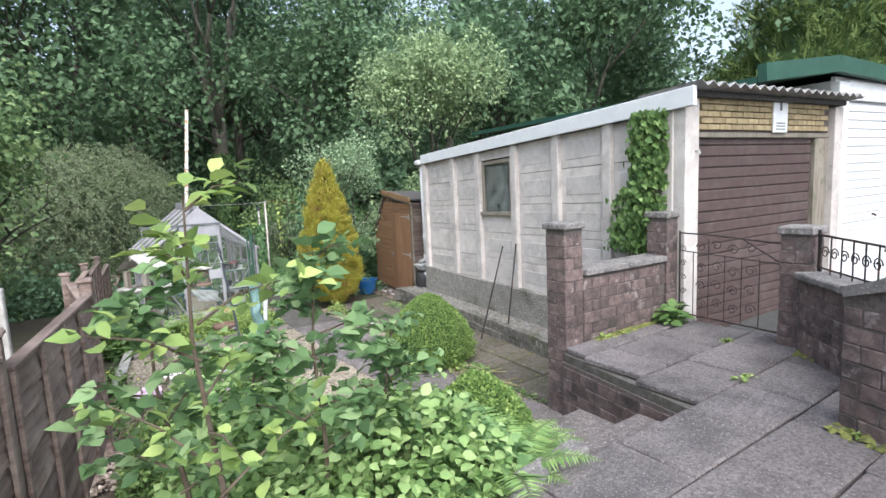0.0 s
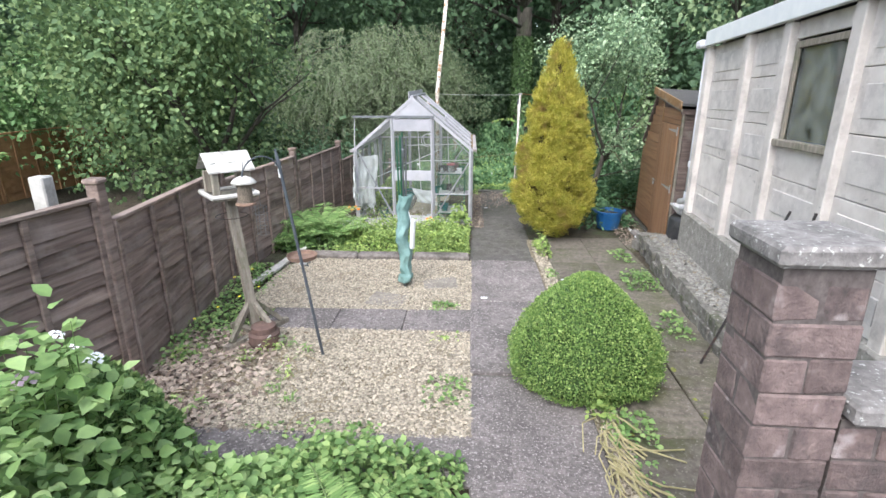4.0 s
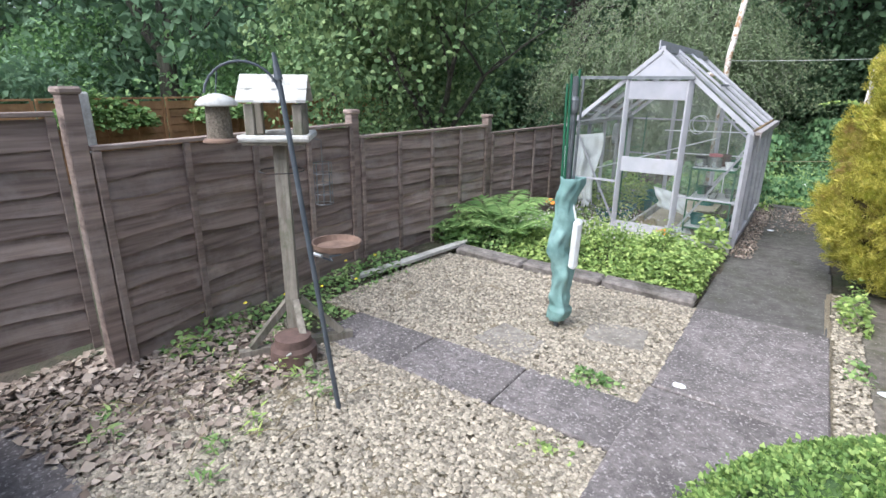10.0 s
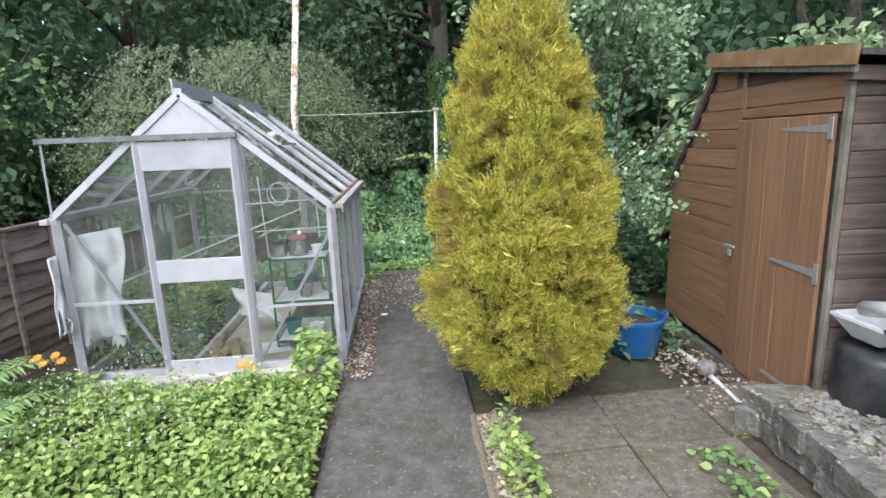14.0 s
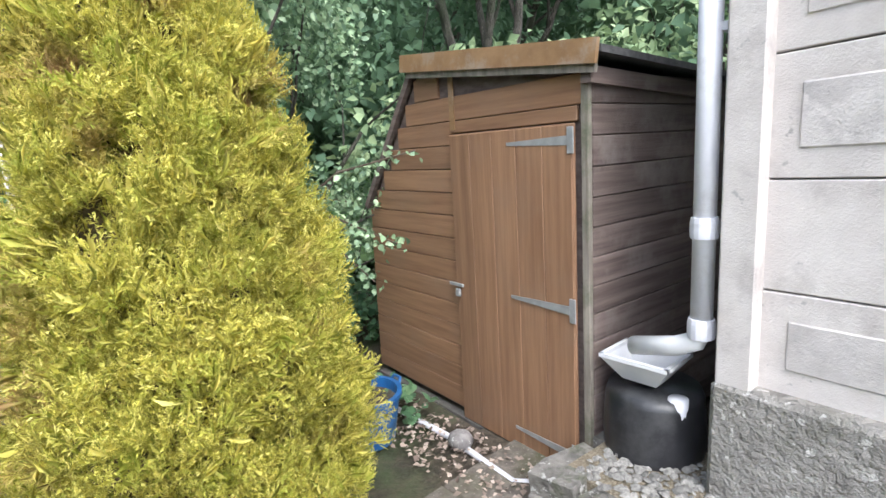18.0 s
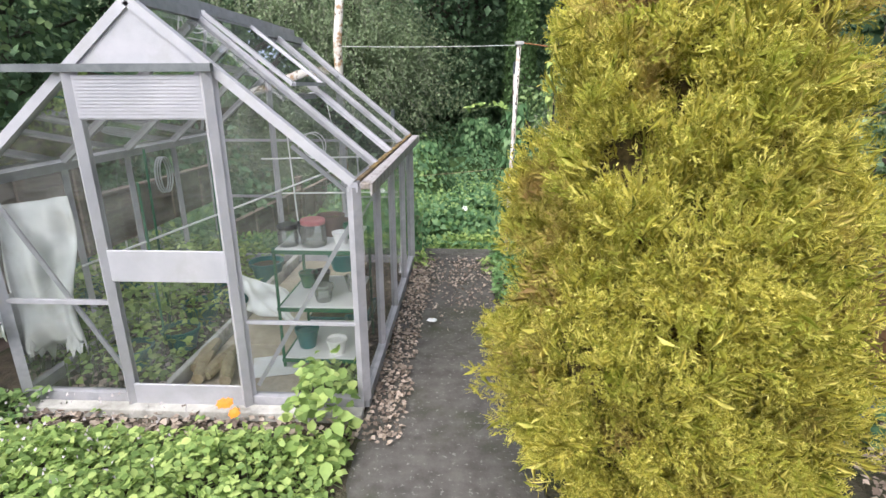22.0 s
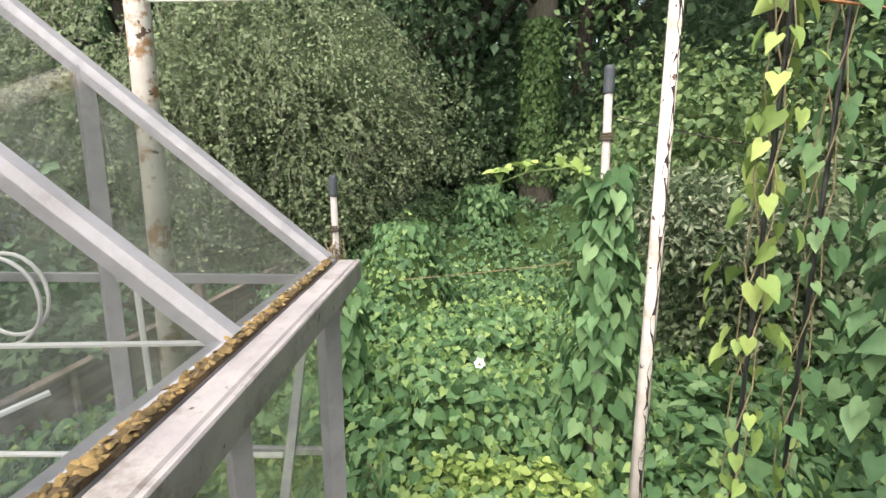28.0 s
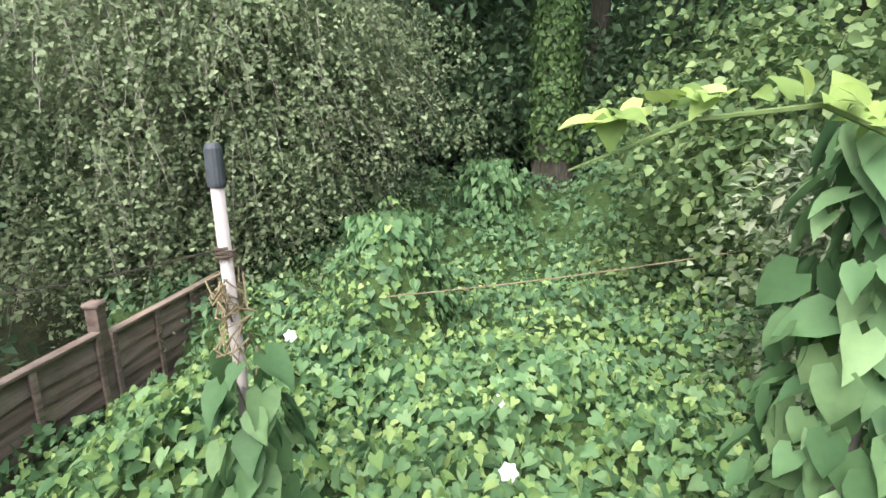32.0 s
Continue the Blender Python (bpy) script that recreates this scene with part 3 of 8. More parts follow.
def branching(bm, foot, heading, length, radius, depth, rng, ends, seg=6, spread=0.6):
    """A limb that bends, tapers and forks; gathers the places where twigs end."""
    pts, radii, p, d = [Vector(foot)], [radius], Vector(foot), Vector(heading).normalized()
    steps = 4
    for i in range(steps):
        d = (d + Vector((rng.uniform(-1, 1), rng.uniform(-1, 1), rng.uniform(-0.5, 0.9))) * 0.16).normalized()
        p = p + d * length / steps
        pts.append(p.copy())
        radii.append(radius * (1 - 0.45 * (i + 1) / steps))
    if isinstance(bm, list):
        bm.append(a_tube(pts, radii, seg))
    else:
        tube(bm, pts, radii, seg)
    if depth == 0:
        ends.append(p.copy())
        ends.append(pts[2].copy())
        return
    for k in range(rng.choice((2, 3))):
        side = Vector((rng.uniform(-1, 1), rng.uniform(-1, 1), rng.uniform(-0.1, 0.8))).normalized()
        branching(bm, pts[-1 - (k % 2)], (d + side * spread * 1.6).normalized(), length * rng.uniform(0.6, 0.8), radii[-1] * 0.72, depth - 1, rng, ends, max(4, seg - 1), spread)


def limb_parts(bm, ob):
    """One limb, with each fork of it a part of its own where it comes as a list."""
    if not isinstance(bm, list):
        return part("limb", bm, M["bark"], ob, smooth=True)
    limb = part("limb", bm[0], M["bark"], ob, smooth=True)
    for b in bm[1:]:
        part("branch", b, M["bark"], limb, smooth=True)
    return limb


def tree(name, x, y, z, height, radius, leaf_mat, seed, label, per=90, size=0.16, clump=0.8, bare=0.35, depth=3, lean=(0, 0), category="tree", shape=LEAF, extra=0, group="", spread=0.6, reach=None, within=None, split=True):
    """A tapered trunk with forking limbs and a crown of clumps of leaves with gaps between."""
    rng = random.Random(seed)
    ob = thing(name, x, y, z, label, category, group)
    bm, ends = bmesh.new(), []
    top = Vector((lean[0], lean[1], height * bare))
    mid = top * 0.5 + Vector((rng.uniform(-0.1, 0.1), rng.uniform(-0.1, 0.1), 0))
    tube(bm, [(0, 0, -0.3), (0, 0, 0.15), mid, top], [radius * 1.35, radius * 1.08, radius * 0.92, radius * 0.8], 12)
    part("trunk", bm, M["bark"], ob, smooth=True)
    for k in range(rng.choice((3, 4))):
        a = 2 * math.pi * (k + rng.random() * 0.6) / 3.5
        head = Vector((math.cos(a) * spread, math.sin(a) * spread, rng.uniform(0.8, 1.3)))
        bm = [] if split else bmesh.new()
        branching(bm, top - Vector((0, 0, 0.05 * height * rng.random())), head, height * 0.3, radius * rng.uniform(0.42, 0.62), depth - 1, rng, ends, 7, spread)
        limb_parts(bm, ob)
    for k in range(rng.choice((2, 3))):
        a = rng.random() * 6.28
        bm = [] if split else bmesh.new()
        branching(bm, top * rng.uniform(0.6, 0.95), (math.cos(a), math.sin(a), 0.25), height * 0.22, radius * 0.25, 1, rng, ends, 5, spread)
        limb_parts(bm, ob)
    ends = np.array([tuple(e) for e in ends])
    if extra:
        pick = RNG.integers(0, len(ends), extra)
        ends = np.concatenate([ends, ends[pick] + np.clip(RNG.normal(size=(extra, 3)), -1.5, 1.5) * (clump * 1.1, clump * 1.1, clump * 0.8)])
    if reach is not None:
        ends = ends[ends[:, 0] < reach]
    if within is not None:
        ends = ends[np.hypot(ends[:, 0], ends[:, 1]) < within]
    crown("crown", ends, clump * RNG.uniform(0.6, 1.25, len(ends)), per, size, leaf_mat, ob, shape)
    return ob

# ---- ground ----
def smooth(a, b, v):
    t = np.clip((v - a) / (b - a), 0, 1)
    return t * t * (3 - 2 * t)


def ground_height(x, y):
    x, y = np.asarray(x, float), np.asarray(y, float)
    z = -0.04 - 0.24 * np.clip(y - 2.8, 0, 4.2) + 0.16 * np.clip(y - 8.5, 0, 30)
    bed = 0.74 * smooth(-6.0, -8.6, y)
    step = 0.74 * smooth(-9.3, -9.6, y)
    drive = 0.56 * smooth(-7.9, -8.2, y)
    left, right = smooth(-0.5, -0.75, x), smooth(0.6, 0.9, x)
    return z + left * bed + (1 - left) * ((1 - right) * step + right * np.maximum(drive, 0.0))


def spaced(a, lo, hi, b, fine, coarse):
    return np.unique(np.concatenate([np.linspace(a, lo, coarse), np.linspace(lo, hi, fine), np.linspace(hi, b, coarse)]))


gx, gy = spaced(-400, -12, 13, 400, 120, 14), spaced(-400, -14, 16, 400, 130, 14)
GX, GY = np.meshgrid(gx, gy)
GZ = ground_height(GX, GY) + 0.02 * np.sin(GX * 3.1 + GY * 1.7) * np.sin(GY * 2.3)
idx = np.arange(GX.size).reshape(GX.shape)
gfaces = np.stack([idx[:-1, :-1], idx[:-1, 1:], idx[1:, 1:], idx[1:, :-1]], -1).reshape(-1, 4)
ground = mesh_object("ground", np.stack([GX, GY, GZ], -1).reshape(-1, 3), gfaces, M["soil"], smooth=True)
ground.data.materials.append(M["wood_floor"])
mid_y = GY.ravel()[gfaces].mean(1)
mid_x = GX.ravel()[gfaces].mean(1)
ground.data.polygons.foreach_set("material_index", ((mid_y > 3.0) | (abs(mid_x) > 20)).astype(np.int32))
tagged(ground, "dark garden soil running down into a shaded woodland floor", "ground", kind="structure")

# ---- slabs, path and paving ----
def slab_mesh(w, d, h, seed, bevel=0.008, wobble=0.006):
    random.seed(seed)
    bm = a_box(-w / 2, w / 2, -d / 2, d / 2, -h, 0, bevel, wobble)
    bmesh.ops.recalc_face_normals(bm, faces=bm.faces)
    me = bpy.data.meshes.new("paving_slab")
    bm.to_mesh(me)
    bm.free()
    return me


def lay(parent, me, mat, x, y, z, rz=0.0, tilt=0.6, name="paving_slab"):
    if not me.materials:
        me.materials.append(mat)
    ob = new(name, me)
    ob.parent = parent
    ob.matrix_world = pose(x, y, z, random.uniform(-tilt, tilt), random.uniform(-tilt, tilt), rz + random.uniform(-0.5, 0.5))
    return ob


path = part("path", a_box(0.04, 0.88, -7.3, 2.75, -0.12, -0.02), M["concrete_dark"])
tagged(path, "long garden path of old grey concrete slabs", "path", kind="structure")
for y0, y1, z in ((-7.28, -6.30, 0.012), (-6.29, -4.86, 0.0), (-4.85, -3.37, 0.02), (-3.35, -1.90, 0.0)):
    lay(path, slab_mesh(0.89, y1 - y0 - 0.032, 0.09, int(-y0 * 100), 0.012, 0.010), M["concrete_path"], 0.455, (y0 + y1) / 2, z, 0, 0.25)
for y0, y1 in ((-1.885, -0.25), (-0.24, 1.30), (1.31, 2.75)):
    lay(path, slab_mesh(0.90, y1 - y0 - 0.006, 0.08, int(y0 * 100 + 900), 0.008, 0.006), M["concrete_dark"], 0.46, (y0 + y1) / 2, -0.02, 0, 0.15)
end_kerb = part("edging", a_box(0.0, 0.95, 2.75, 2.93, -0.3, 0.0, 0.01, 0.008), M["concrete_dark"])
tagged(end_kerb, "concrete edging slab across the end of the path", "edging", kind="structure")

pavement = part("pavement", a_box(1.08, 2.9, -7.42, -0.55, -0.12, -0.03), M["soil"])
tagged(pavement, "mossy paved strip of old concrete slabs beside the path", "pavement", kind="structure")
pav_meshes = [slab_mesh(0.60, 0.585, 0.06, 50 + k) for k in range(3)]
for i, x in enumerate((1.38, 1.99, 2.60)):
    for j in range(12):
        y = -7.1 + j * 0.60
        if i == 2 and y < -1.35:
            continue
        if y < -0.5:
            lay(pavement, pav_meshes[(i + j) % 3], M["mossy_slab"], x + random.uniform(-0.008, 0.008), y, random.uniform(-0.006, 0.008))

cross_row = part("pavement", a_box(-2.12, 0.0, -4.10, -3.60, -0.1, -0.02), M["soil"])
tagged(cross_row, "row of grey slabs crossing the gravel bed", "pavement", kind="structure")
row_mesh = slab_mesh(0.70, 0.47, 0.06, 61)
for k in range(3):
    lay(cross_row, row_mesh, M["concrete_path"], -1.73 + k * 0.71, -3.85 + 0.012 * k, 0.004)
near_row = part("pavement", a_box(-2.60, 0.0, -6.12, -5.66, -0.1, -0.02), M["soil"])
tagged(near_row, "row of worn slabs at the near side of the gravel", "pavement", kind="structure")
for k in range(4):
    lay(near_row, row_mesh, M["mossy_slab"], -2.20 + k * 0.71, -5.88, 0.0)

kerb = part("edging", a_box(-2.35, 0.0, -1.97, -1.75, -0.1, -0.01), M["soil"])
tagged(kerb, "low concrete edging between gravel and flower bed", "edging", kind="structure")
kerb_mesh = slab_mesh(0.77, 0.20, 0.12, 71, 0.02, 0.012)
for k in range(3):
    lay(kerb, kerb_mesh, M["kerb"], -1.94 + k * 0.775, -1.86, 0.05, 0, 0.8, "edging_stone")


# ---- gravel ----
def stones(name, n, x0, x1, y0, y1, z, size, mat, parent, lift=0.012, keep=None):
    """Scattered pebbles: uneven flattened six-cornered lumps."""
    pos = np.stack([RNG.uniform(x0, x1, n), RNG.uniform(y0, y1, n), np.full(n, z) + RNG.uniform(0, lift, n)], -1)
    if keep is not None:
        pos = pos[keep(pos[:, 0], pos[:, 1])]
    n = len(pos)
    base = np.array([(1, 0, 0), (0.4, 0.8, 0.1), (-0.5, 0.8, -0.1), (-1, 0, 0), (-0.4, -0.8, 0.1), (0.5, -0.8, 0), (0.1, 0.05, 0.62)])
    f = np.array([(0, 1, 6), (1, 2, 6), (2, 3, 6), (3, 4, 6), (4, 5, 6), (5, 0, 6)])
    v = base[None] * RNG.uniform(0.7, 1.3, (n, 7, 1)) * (size * RNG.uniform(0.5, 1.35, (n, 1, 1)))
    a, t = RNG.uniform(0, 6.28, n), RNG.normal(0, 0.35, n)
    c, s, ct, st = np.cos(a)[:, None], np.sin(a)[:, None], np.cos(t)[:, None], np.sin(t)[:, None]
    x, y, zz = v[..., 0], v[..., 1], v[..., 2]
    y, zz = ct * y - st * zz, st * y + ct * zz
    v = np.stack([c * x - s * y, s * x + c * y, zz], -1) + pos[:, None]
    ob = mesh_object(name, v.reshape(-1, 3), (f[None] + (np.arange(n) * 7)[:, None, None]).reshape(-1, 3), mat, parent)
    return tagged(ob, kind="stuff")


def bed_sheet(name, x0, x1, y0, y1, z, mat, label, category="gravel"):
    xs, ys = np.meshgrid(np.linspace(x0, x1, 30), np.linspace(y0, y1, 30))
    zs = z + 0.012 * np.sin(xs * 7) * np.sin(ys * 6 + xs) + 0.006 * RNG.normal(size=xs.shape)
    k = np.arange(900).reshape(30, 30)
    f = np.stack([k[:-1, :-1], k[:-1, 1:], k[1:, 1:], k[1:, :-1]], -1).reshape(-1, 4)
    return tagged(mesh_object(name, np.stack([xs, ys, zs], -1).reshape(-1, 3), f, mat), label, category, kind="structure")


far_gravel = bed_sheet("gravel_bed", -2.45, 0.03, -3.64, -1.95, -0.012, M["gravel_bed"], "bed of pale golden gravel round the clothes airer")
near_gravel = bed_sheet("gravel_bed", -2.30, 0.03, -5.70, -4.06, -0.012, M["gravel_bed"], "bed of pale golden gravel with dry leaves on it")
gap_gravel = bed_sheet("gravel_bed", 0.86, 1.10, -7.3, -0.9, -0.02, M["gravel_bed"], "narrow strip of gravel between path and paving")
tagged(stones("gravel", 22000, -2.45, 0.02, -3.62, -1.97, -0.010, 0.0145, M["gravel"], far_gravel), "pale golden pebbles")
tagged(stones("gravel", 22000, -2.45, 0.02, -5.68, -4.08, -0.010, 0.0150, M["gravel"], near_gravel,
              keep=lambda x, y: (x > -1.9 + 0.25 * np.sin(y * 5)) | (RNG.random(len(x)) < 0.25)), "pale golden pebbles")
tagged(stones("gravel", 4600, 0.91, 1.08, -7.2, -0.95, -0.012, 0.014, M["gravel"], gap_gravel), "pale golden pebbles")

# ---- patio and steps ----
patio = bmesh.new()
box(patio, -3.5, 2.42, -13.0, -8.78, 0.2, 0.783)
res = bmesh.ops.create_cube(patio, size=1.0)["verts"]
for v in res:
    north = v.co.y > 0
    v.co = Vector((2.42 if v.co.x > 0 else (0.72 if north else 0.50), -7.42 if north else -8.775, 0.783 if v.co.z > 0 else -0.1))
patio = part("patio", patio, M["concrete_dark"])
tagged(patio, "raised concrete patio with dark stained edges", "patio", kind="structure")
pat_meshes = [slab_mesh(0.652, 0.452, 0.055, 80 + k, 0.010, 0.006) for k in range(4)]
for j in range(10):
    y = -8.985 - j * 0.463
    for i in range(10):
        x = 2.05 - i * 0.663 + (0.33 if j % 2 else 0.0)
        if -3.6 < x < 2.2:
            lay(patio, pat_meshes[(i * 3 + j) % 4], M["patio_slab"], x, y, 0.838 + random.uniform(-0.004, 0.004), 0, 0.3)
for j, (y, d) in enumerate(((-8.50, 0.50), (-7.96, 0.55), (-7.55, 0.24))):
    left = 0.55 + 0.165 * (y + 8.75)
    x = left
    while x < 2.35:
        w = min(0.66 - (0.30 if x == left and j == 1 else 0.0), 2.42 - x)
        if w > 0.15:
            lay(patio, slab_mesh(w - 0.012, d - 0.012, 0.055, 90 + int(x * 30) + j, 0.010, 0.006), M["patio_slab"], x + w / 2 - 0.02, y, 0.838 + random.uniform(-0.004, 0.004), 0, 0.3)
        x += w
steps = thing("steps", 0.0, -8.2, 0.0, "short flight of worn concrete steps down to the garden", "steps", kind="structure")
for y1, x1, z0, z1 in ((-6.93, 0.74, -0.1, 0.205), (-7.70, 0.60, 0.205, 0.415), (-8.33, 0.50, 0.415, 0.63)):
    b = part("step", a_box(-0.52, x1, -8.775 + 8.2, y1 + 8.2, z0, z1, 0.012, 0.004), M["concrete_path"], steps)
side_kerb = part("edging", a_box(-0.62, 0.0, -0.07, 0.07, -0.5, 0.10, 0.015, 0.01), M["cap"])
side_kerb.matrix_world = pose(-0.50, -8.66, 0.78, 0, 0, 8)
tagged(side_kerb, "pale concrete kerb stone speckled with moss", "edging", kind="structure")


# ---- walling in rough blocks ----
def block_mesh(l, w, h, seed):
    random.seed(seed)
    bm = a_box(-l / 2, l / 2, -w / 2, w / 2, 0, h, 0.006, 0.004)
    bmesh.ops.recalc_face_normals(bm, faces=bm.faces)
    me = bpy.data.meshes.new("brick")
    bm.to_mesh(me)
    bm.free()
    me.materials.append(M["brick"])
    return me


PIER_BLOCKS = [block_mesh(0.272, 0.132, 0.0985, 100 + k) for k in range(3)]
WALL_BLOCKS = [block_mesh(0.212, 0.205, 0.0985, 110 + k) for k in range(3)]
WALL_HALVES = [block_mesh(0.10, 0.205, 0.0985, 120 + k) for k in range(2)]


def put_block(parent, me, m):
    ob = new("brick", me)
    ob.parent = parent
    ob.matrix_local = m
    return ob


def pier(name, x, y, z0, z1, label, rz=0.0):
    """A square pillar of rough blocks, two to a course, turned course by course, with a coping stone."""
    ob = part(name, a_box(-0.131, 0.131, -0.131, 0.131, 0, z1 - z0 - 0.06), M["mortar"])
    ob.matrix_world = pose(x, y, z0, 0, 0, rz) @ Matrix.Diagonal((0.84, 0.84, 1, 1))
    tagged(ob, label, "pillar", kind="structure")
    n = int((z1 - z0 - 0.058) / 0.1045)
    for k in range(n):
        turn = 90 * (k % 2)
        for s in (-1, 1):
            o = Vector((0, s * 0.070, 0)) if turn == 0 else Vector((s * 0.070, 0, 0))
            put_block(ob, PIER_BLOCKS[(k + s) % 3], pose(o.x + random.uniform(-0.004, 0.004), o.y + random.uniform(-0.004, 0.004), 0.005 + k * 0.1045, 0, 0, turn))
    random.seed(int(x * 100))
    part("coping", a_box(-0.165, 0.165, -0.165, 0.165, z1 - z0 - 0.062, z1 - z0, 0.012, 0.006), M["cap"], ob, "grey lichen-spotted coping stone")
    return ob


def block_wall(name, x0, y0, x1, y1, z0, z1, label, coping=True, rise=0.0):
    length = math.hypot(x1 - x0, y1 - y0)
    core = a_box(0, length, -0.096, 0.096, 0, z1 - z0 - 0.06)
    for v in core.verts:
        v.co.z += rise * v.co.x * (v.co.z > 0.1)
    ob = part(name, core, M["mortar"])
    ob.matrix_world = pose(x0, y0, z0, 0, 0, math.degrees(math.atan2(y1 - y0, x1 - x0)))
    tagged(ob, label, "wall", kind="structure")
    for k in range(int((z1 + rise * length - z0 - 0.058) / 0.1045)):
        s = 0.11 if k % 2 else 0.0
        while rise and z0 + 0.005 + (k + 1) * 0.1045 > z1 - 0.05 + rise * s:
            s += 0.22
        if s == 0.11:
            put_block(ob, WALL_HALVES[k % 2], pose(0.05, 0, 0.005 + k * 0.1045))
        while s + 0.212 < length + 0.02:
            put_block(ob, WALL_BLOCKS[(k + int(s * 7)) % 3], pose(s + 0.106, random.uniform(-0.004, 0.004), 0.005 + k * 0.1045, 0, 0, random.uniform(-0.6, 0.6)))
            s += 0.22
        if length - s > 0.08:
            put_block(ob, WALL_HALVES[k % 2], pose(min(s + 0.05, length - 0.05), 0, 0.005 + k * 0.1045))
    if coping:
        random.seed(int(x0 * 50 + 70))
        n = max(1, round(length / 0.6))
        for k in range(n):
            if rise:
                p, q = length * k / n + 0.003, length * (k + 1) / n - 0.003
                part("coping", a_bar((p, 0, z1 - z0 - 0.03 + rise * p), (q, 0, z1 - z0 - 0.03 + rise * q), 0.26, 0.06), M["cap"], ob)
                continue
            part("coping", a_box(length * k / n + 0.003, length * (k + 1) / n - 0.003, -0.14, 0.14, z1 - z0 - 0.058, z1 - z0, 0.01, 0.004), M["cap"], ob)
    return ob


pier("pillar_1", 0.87, -7.30, -0.05, 1.94, "square garden pillar of weathered purple-brown blocks with stone cap")
pier("pillar_2", 2.30, -7.35, -0.05, 1.935, "square pillar of weathered purple-brown blocks beside the gate")
pier("pillar_3", 2.22, -8.66, 0.5, 1.85, "square gate pillar of weathered purple-brown blocks")
block_wall("wall_low", 1.0, -7.31, 2.18, -7.35, -0.05, 1.50, "low wall of weathered purple-brown blocks with thin coping")
block_wall("wall_return", 1.30, -9.70, 2.12, -8.78, 0.5, 1.50, "low block wall running back from the gate pillar")
block_wall("wall_near", 0.94, -9.45, 0.18, -11.73, 0.5, 1.66, "wall of dark weathered blocks with a pale coping that climbs", rise=0.33)
block_wall("wall_far", 3.65, -8.9, 3.0, -10.0, 0.5, 1.55, "low block wall beyond the railing")
block_wall("wall_step_side", 0.59, -8.74, 0.80, -7.42, -0.05, 0.775, "rough block wall holding up the patio", coping=False)

# ---- ledge beside the garage ----
ledge = part("ledge", a_box(0.06, 0.62, 0.02, 6.05, -0.1, 0.235), M["gravel_bed"])
ledge.matrix_world = pose(2.01, -7.4, 0, 0, 0, -4.3)
tagged(ledge, "raised ledge of grey gravel along the garage", "ledge", kind="structure")
tagged(stones("gravel", 3600, 0.06, 0.50, 0.05, 6.0, 0.235, 0.024, M["grey_gravel"], ledge), "grey and buff pebbles")
rub = [block_mesh(0.24, 0.14, 0.13, 140 + k) for k in range(4)]
for me in rub:
    me.materials[0] = M["rubble"]
random.seed(5)
for k in range(26):
    for c in range(2):
        ob = new("stone", rub[(k * 3 + c) % 4])
        ob.parent = ledge
        ob.matrix_local = pose(0.03 + random.uniform(-0.02, 0.02), 0.1 + 0.232 * k + 0.11 * c + random.uniform(-0.02, 0.02), -0.02 + 0.128 * c, random.uniform(-5, 5), random.uniform(-5, 5), 90 + random.uniform(-7, 7))
for k in range(5):
    ob = new("stone", rub[k % 4])
    ob.parent = ledge
    ob.matrix_local = pose(0.02 + 0.16 * k, 6.08 + random.uniform(-0.05, 0.05), 0.0 + 0.1 * (k % 2), random.uniform(-8, 8), 0, random.uniform(-25, 25))


# ---- moss on patio and paving ----
tagged(stones("moss", 420, 1.75, 2.12, -9.15, -8.75, 0.838, 0.030, M["moss"], None, 0.004, lambda x, y: np.abs(x - 2.02 - 0.35 * (y + 8.85)) < 0.06 + 0.10 * RNG.random(len(x)) ** 2), "cushions of yellow-green moss at the foot of the wall", "moss", kind="stuff")
tagged(stones("moss", 500, 0.30, 0.90, -11.0, -9.4, 0.838, 0.028, M["moss"], None, 0.004, lambda x, y: np.abs(x - 0.80 - 0.33 * (y + 9.42)) < 0.05 + 0.10 * RNG.random(len(x)) ** 2), "cushions of moss along the patio wall", "moss", kind="stuff")
tagged(stones("moss", 500, 1.1, 2.1, -7.50, -7.42, 0.838, 0.022, M["moss"], None, 0.004), "moss and grit at the foot of the low wall", "moss", kind="stuff")
tagged(stones("moss", 900, 1.1, 2.4, -6.9, -3.5, 0.005, 0.022, M["moss"], None, 0.003, lambda x, y: (np.abs((x - 1.08) % 0.61) < 0.03) | (np.abs((y + 7.4) % 0.60) < 0.03)), "moss in the joints of the paving", "moss", kind="stuff")

# ---- garage of concrete panels ----
GA = 4.3
garage = thing("garage", 2.43, -7.45, 0.0, "pale concrete panel garage with white fascia and brown shutter", "garage", rz=-GA)
GL, GW, GH = 5.58, 3.08, 2.80
part("plinth", a_box(-0.10, 0.02, 0.02, GL, 0.0, 0.72, 0.02, 0.01), M["plinth"], garage, "rough rendered concrete plinth")
part("back_wall", a_box(0.1, GW, GL - 0.10, GL, 0.0, GH - 0.02), M["garage_wall"], garage)
part("far_wall", a_box(GW - 0.10, GW, 0.1, GL - 0.1, 0.0, GH - 0.02), M["garage_wall"], garage)
part("floor_slab", a_box(0.02, GW - 0.1, 0.1, GL - 0.1, 0.0, 0.55), M["concrete_dark"], garage)
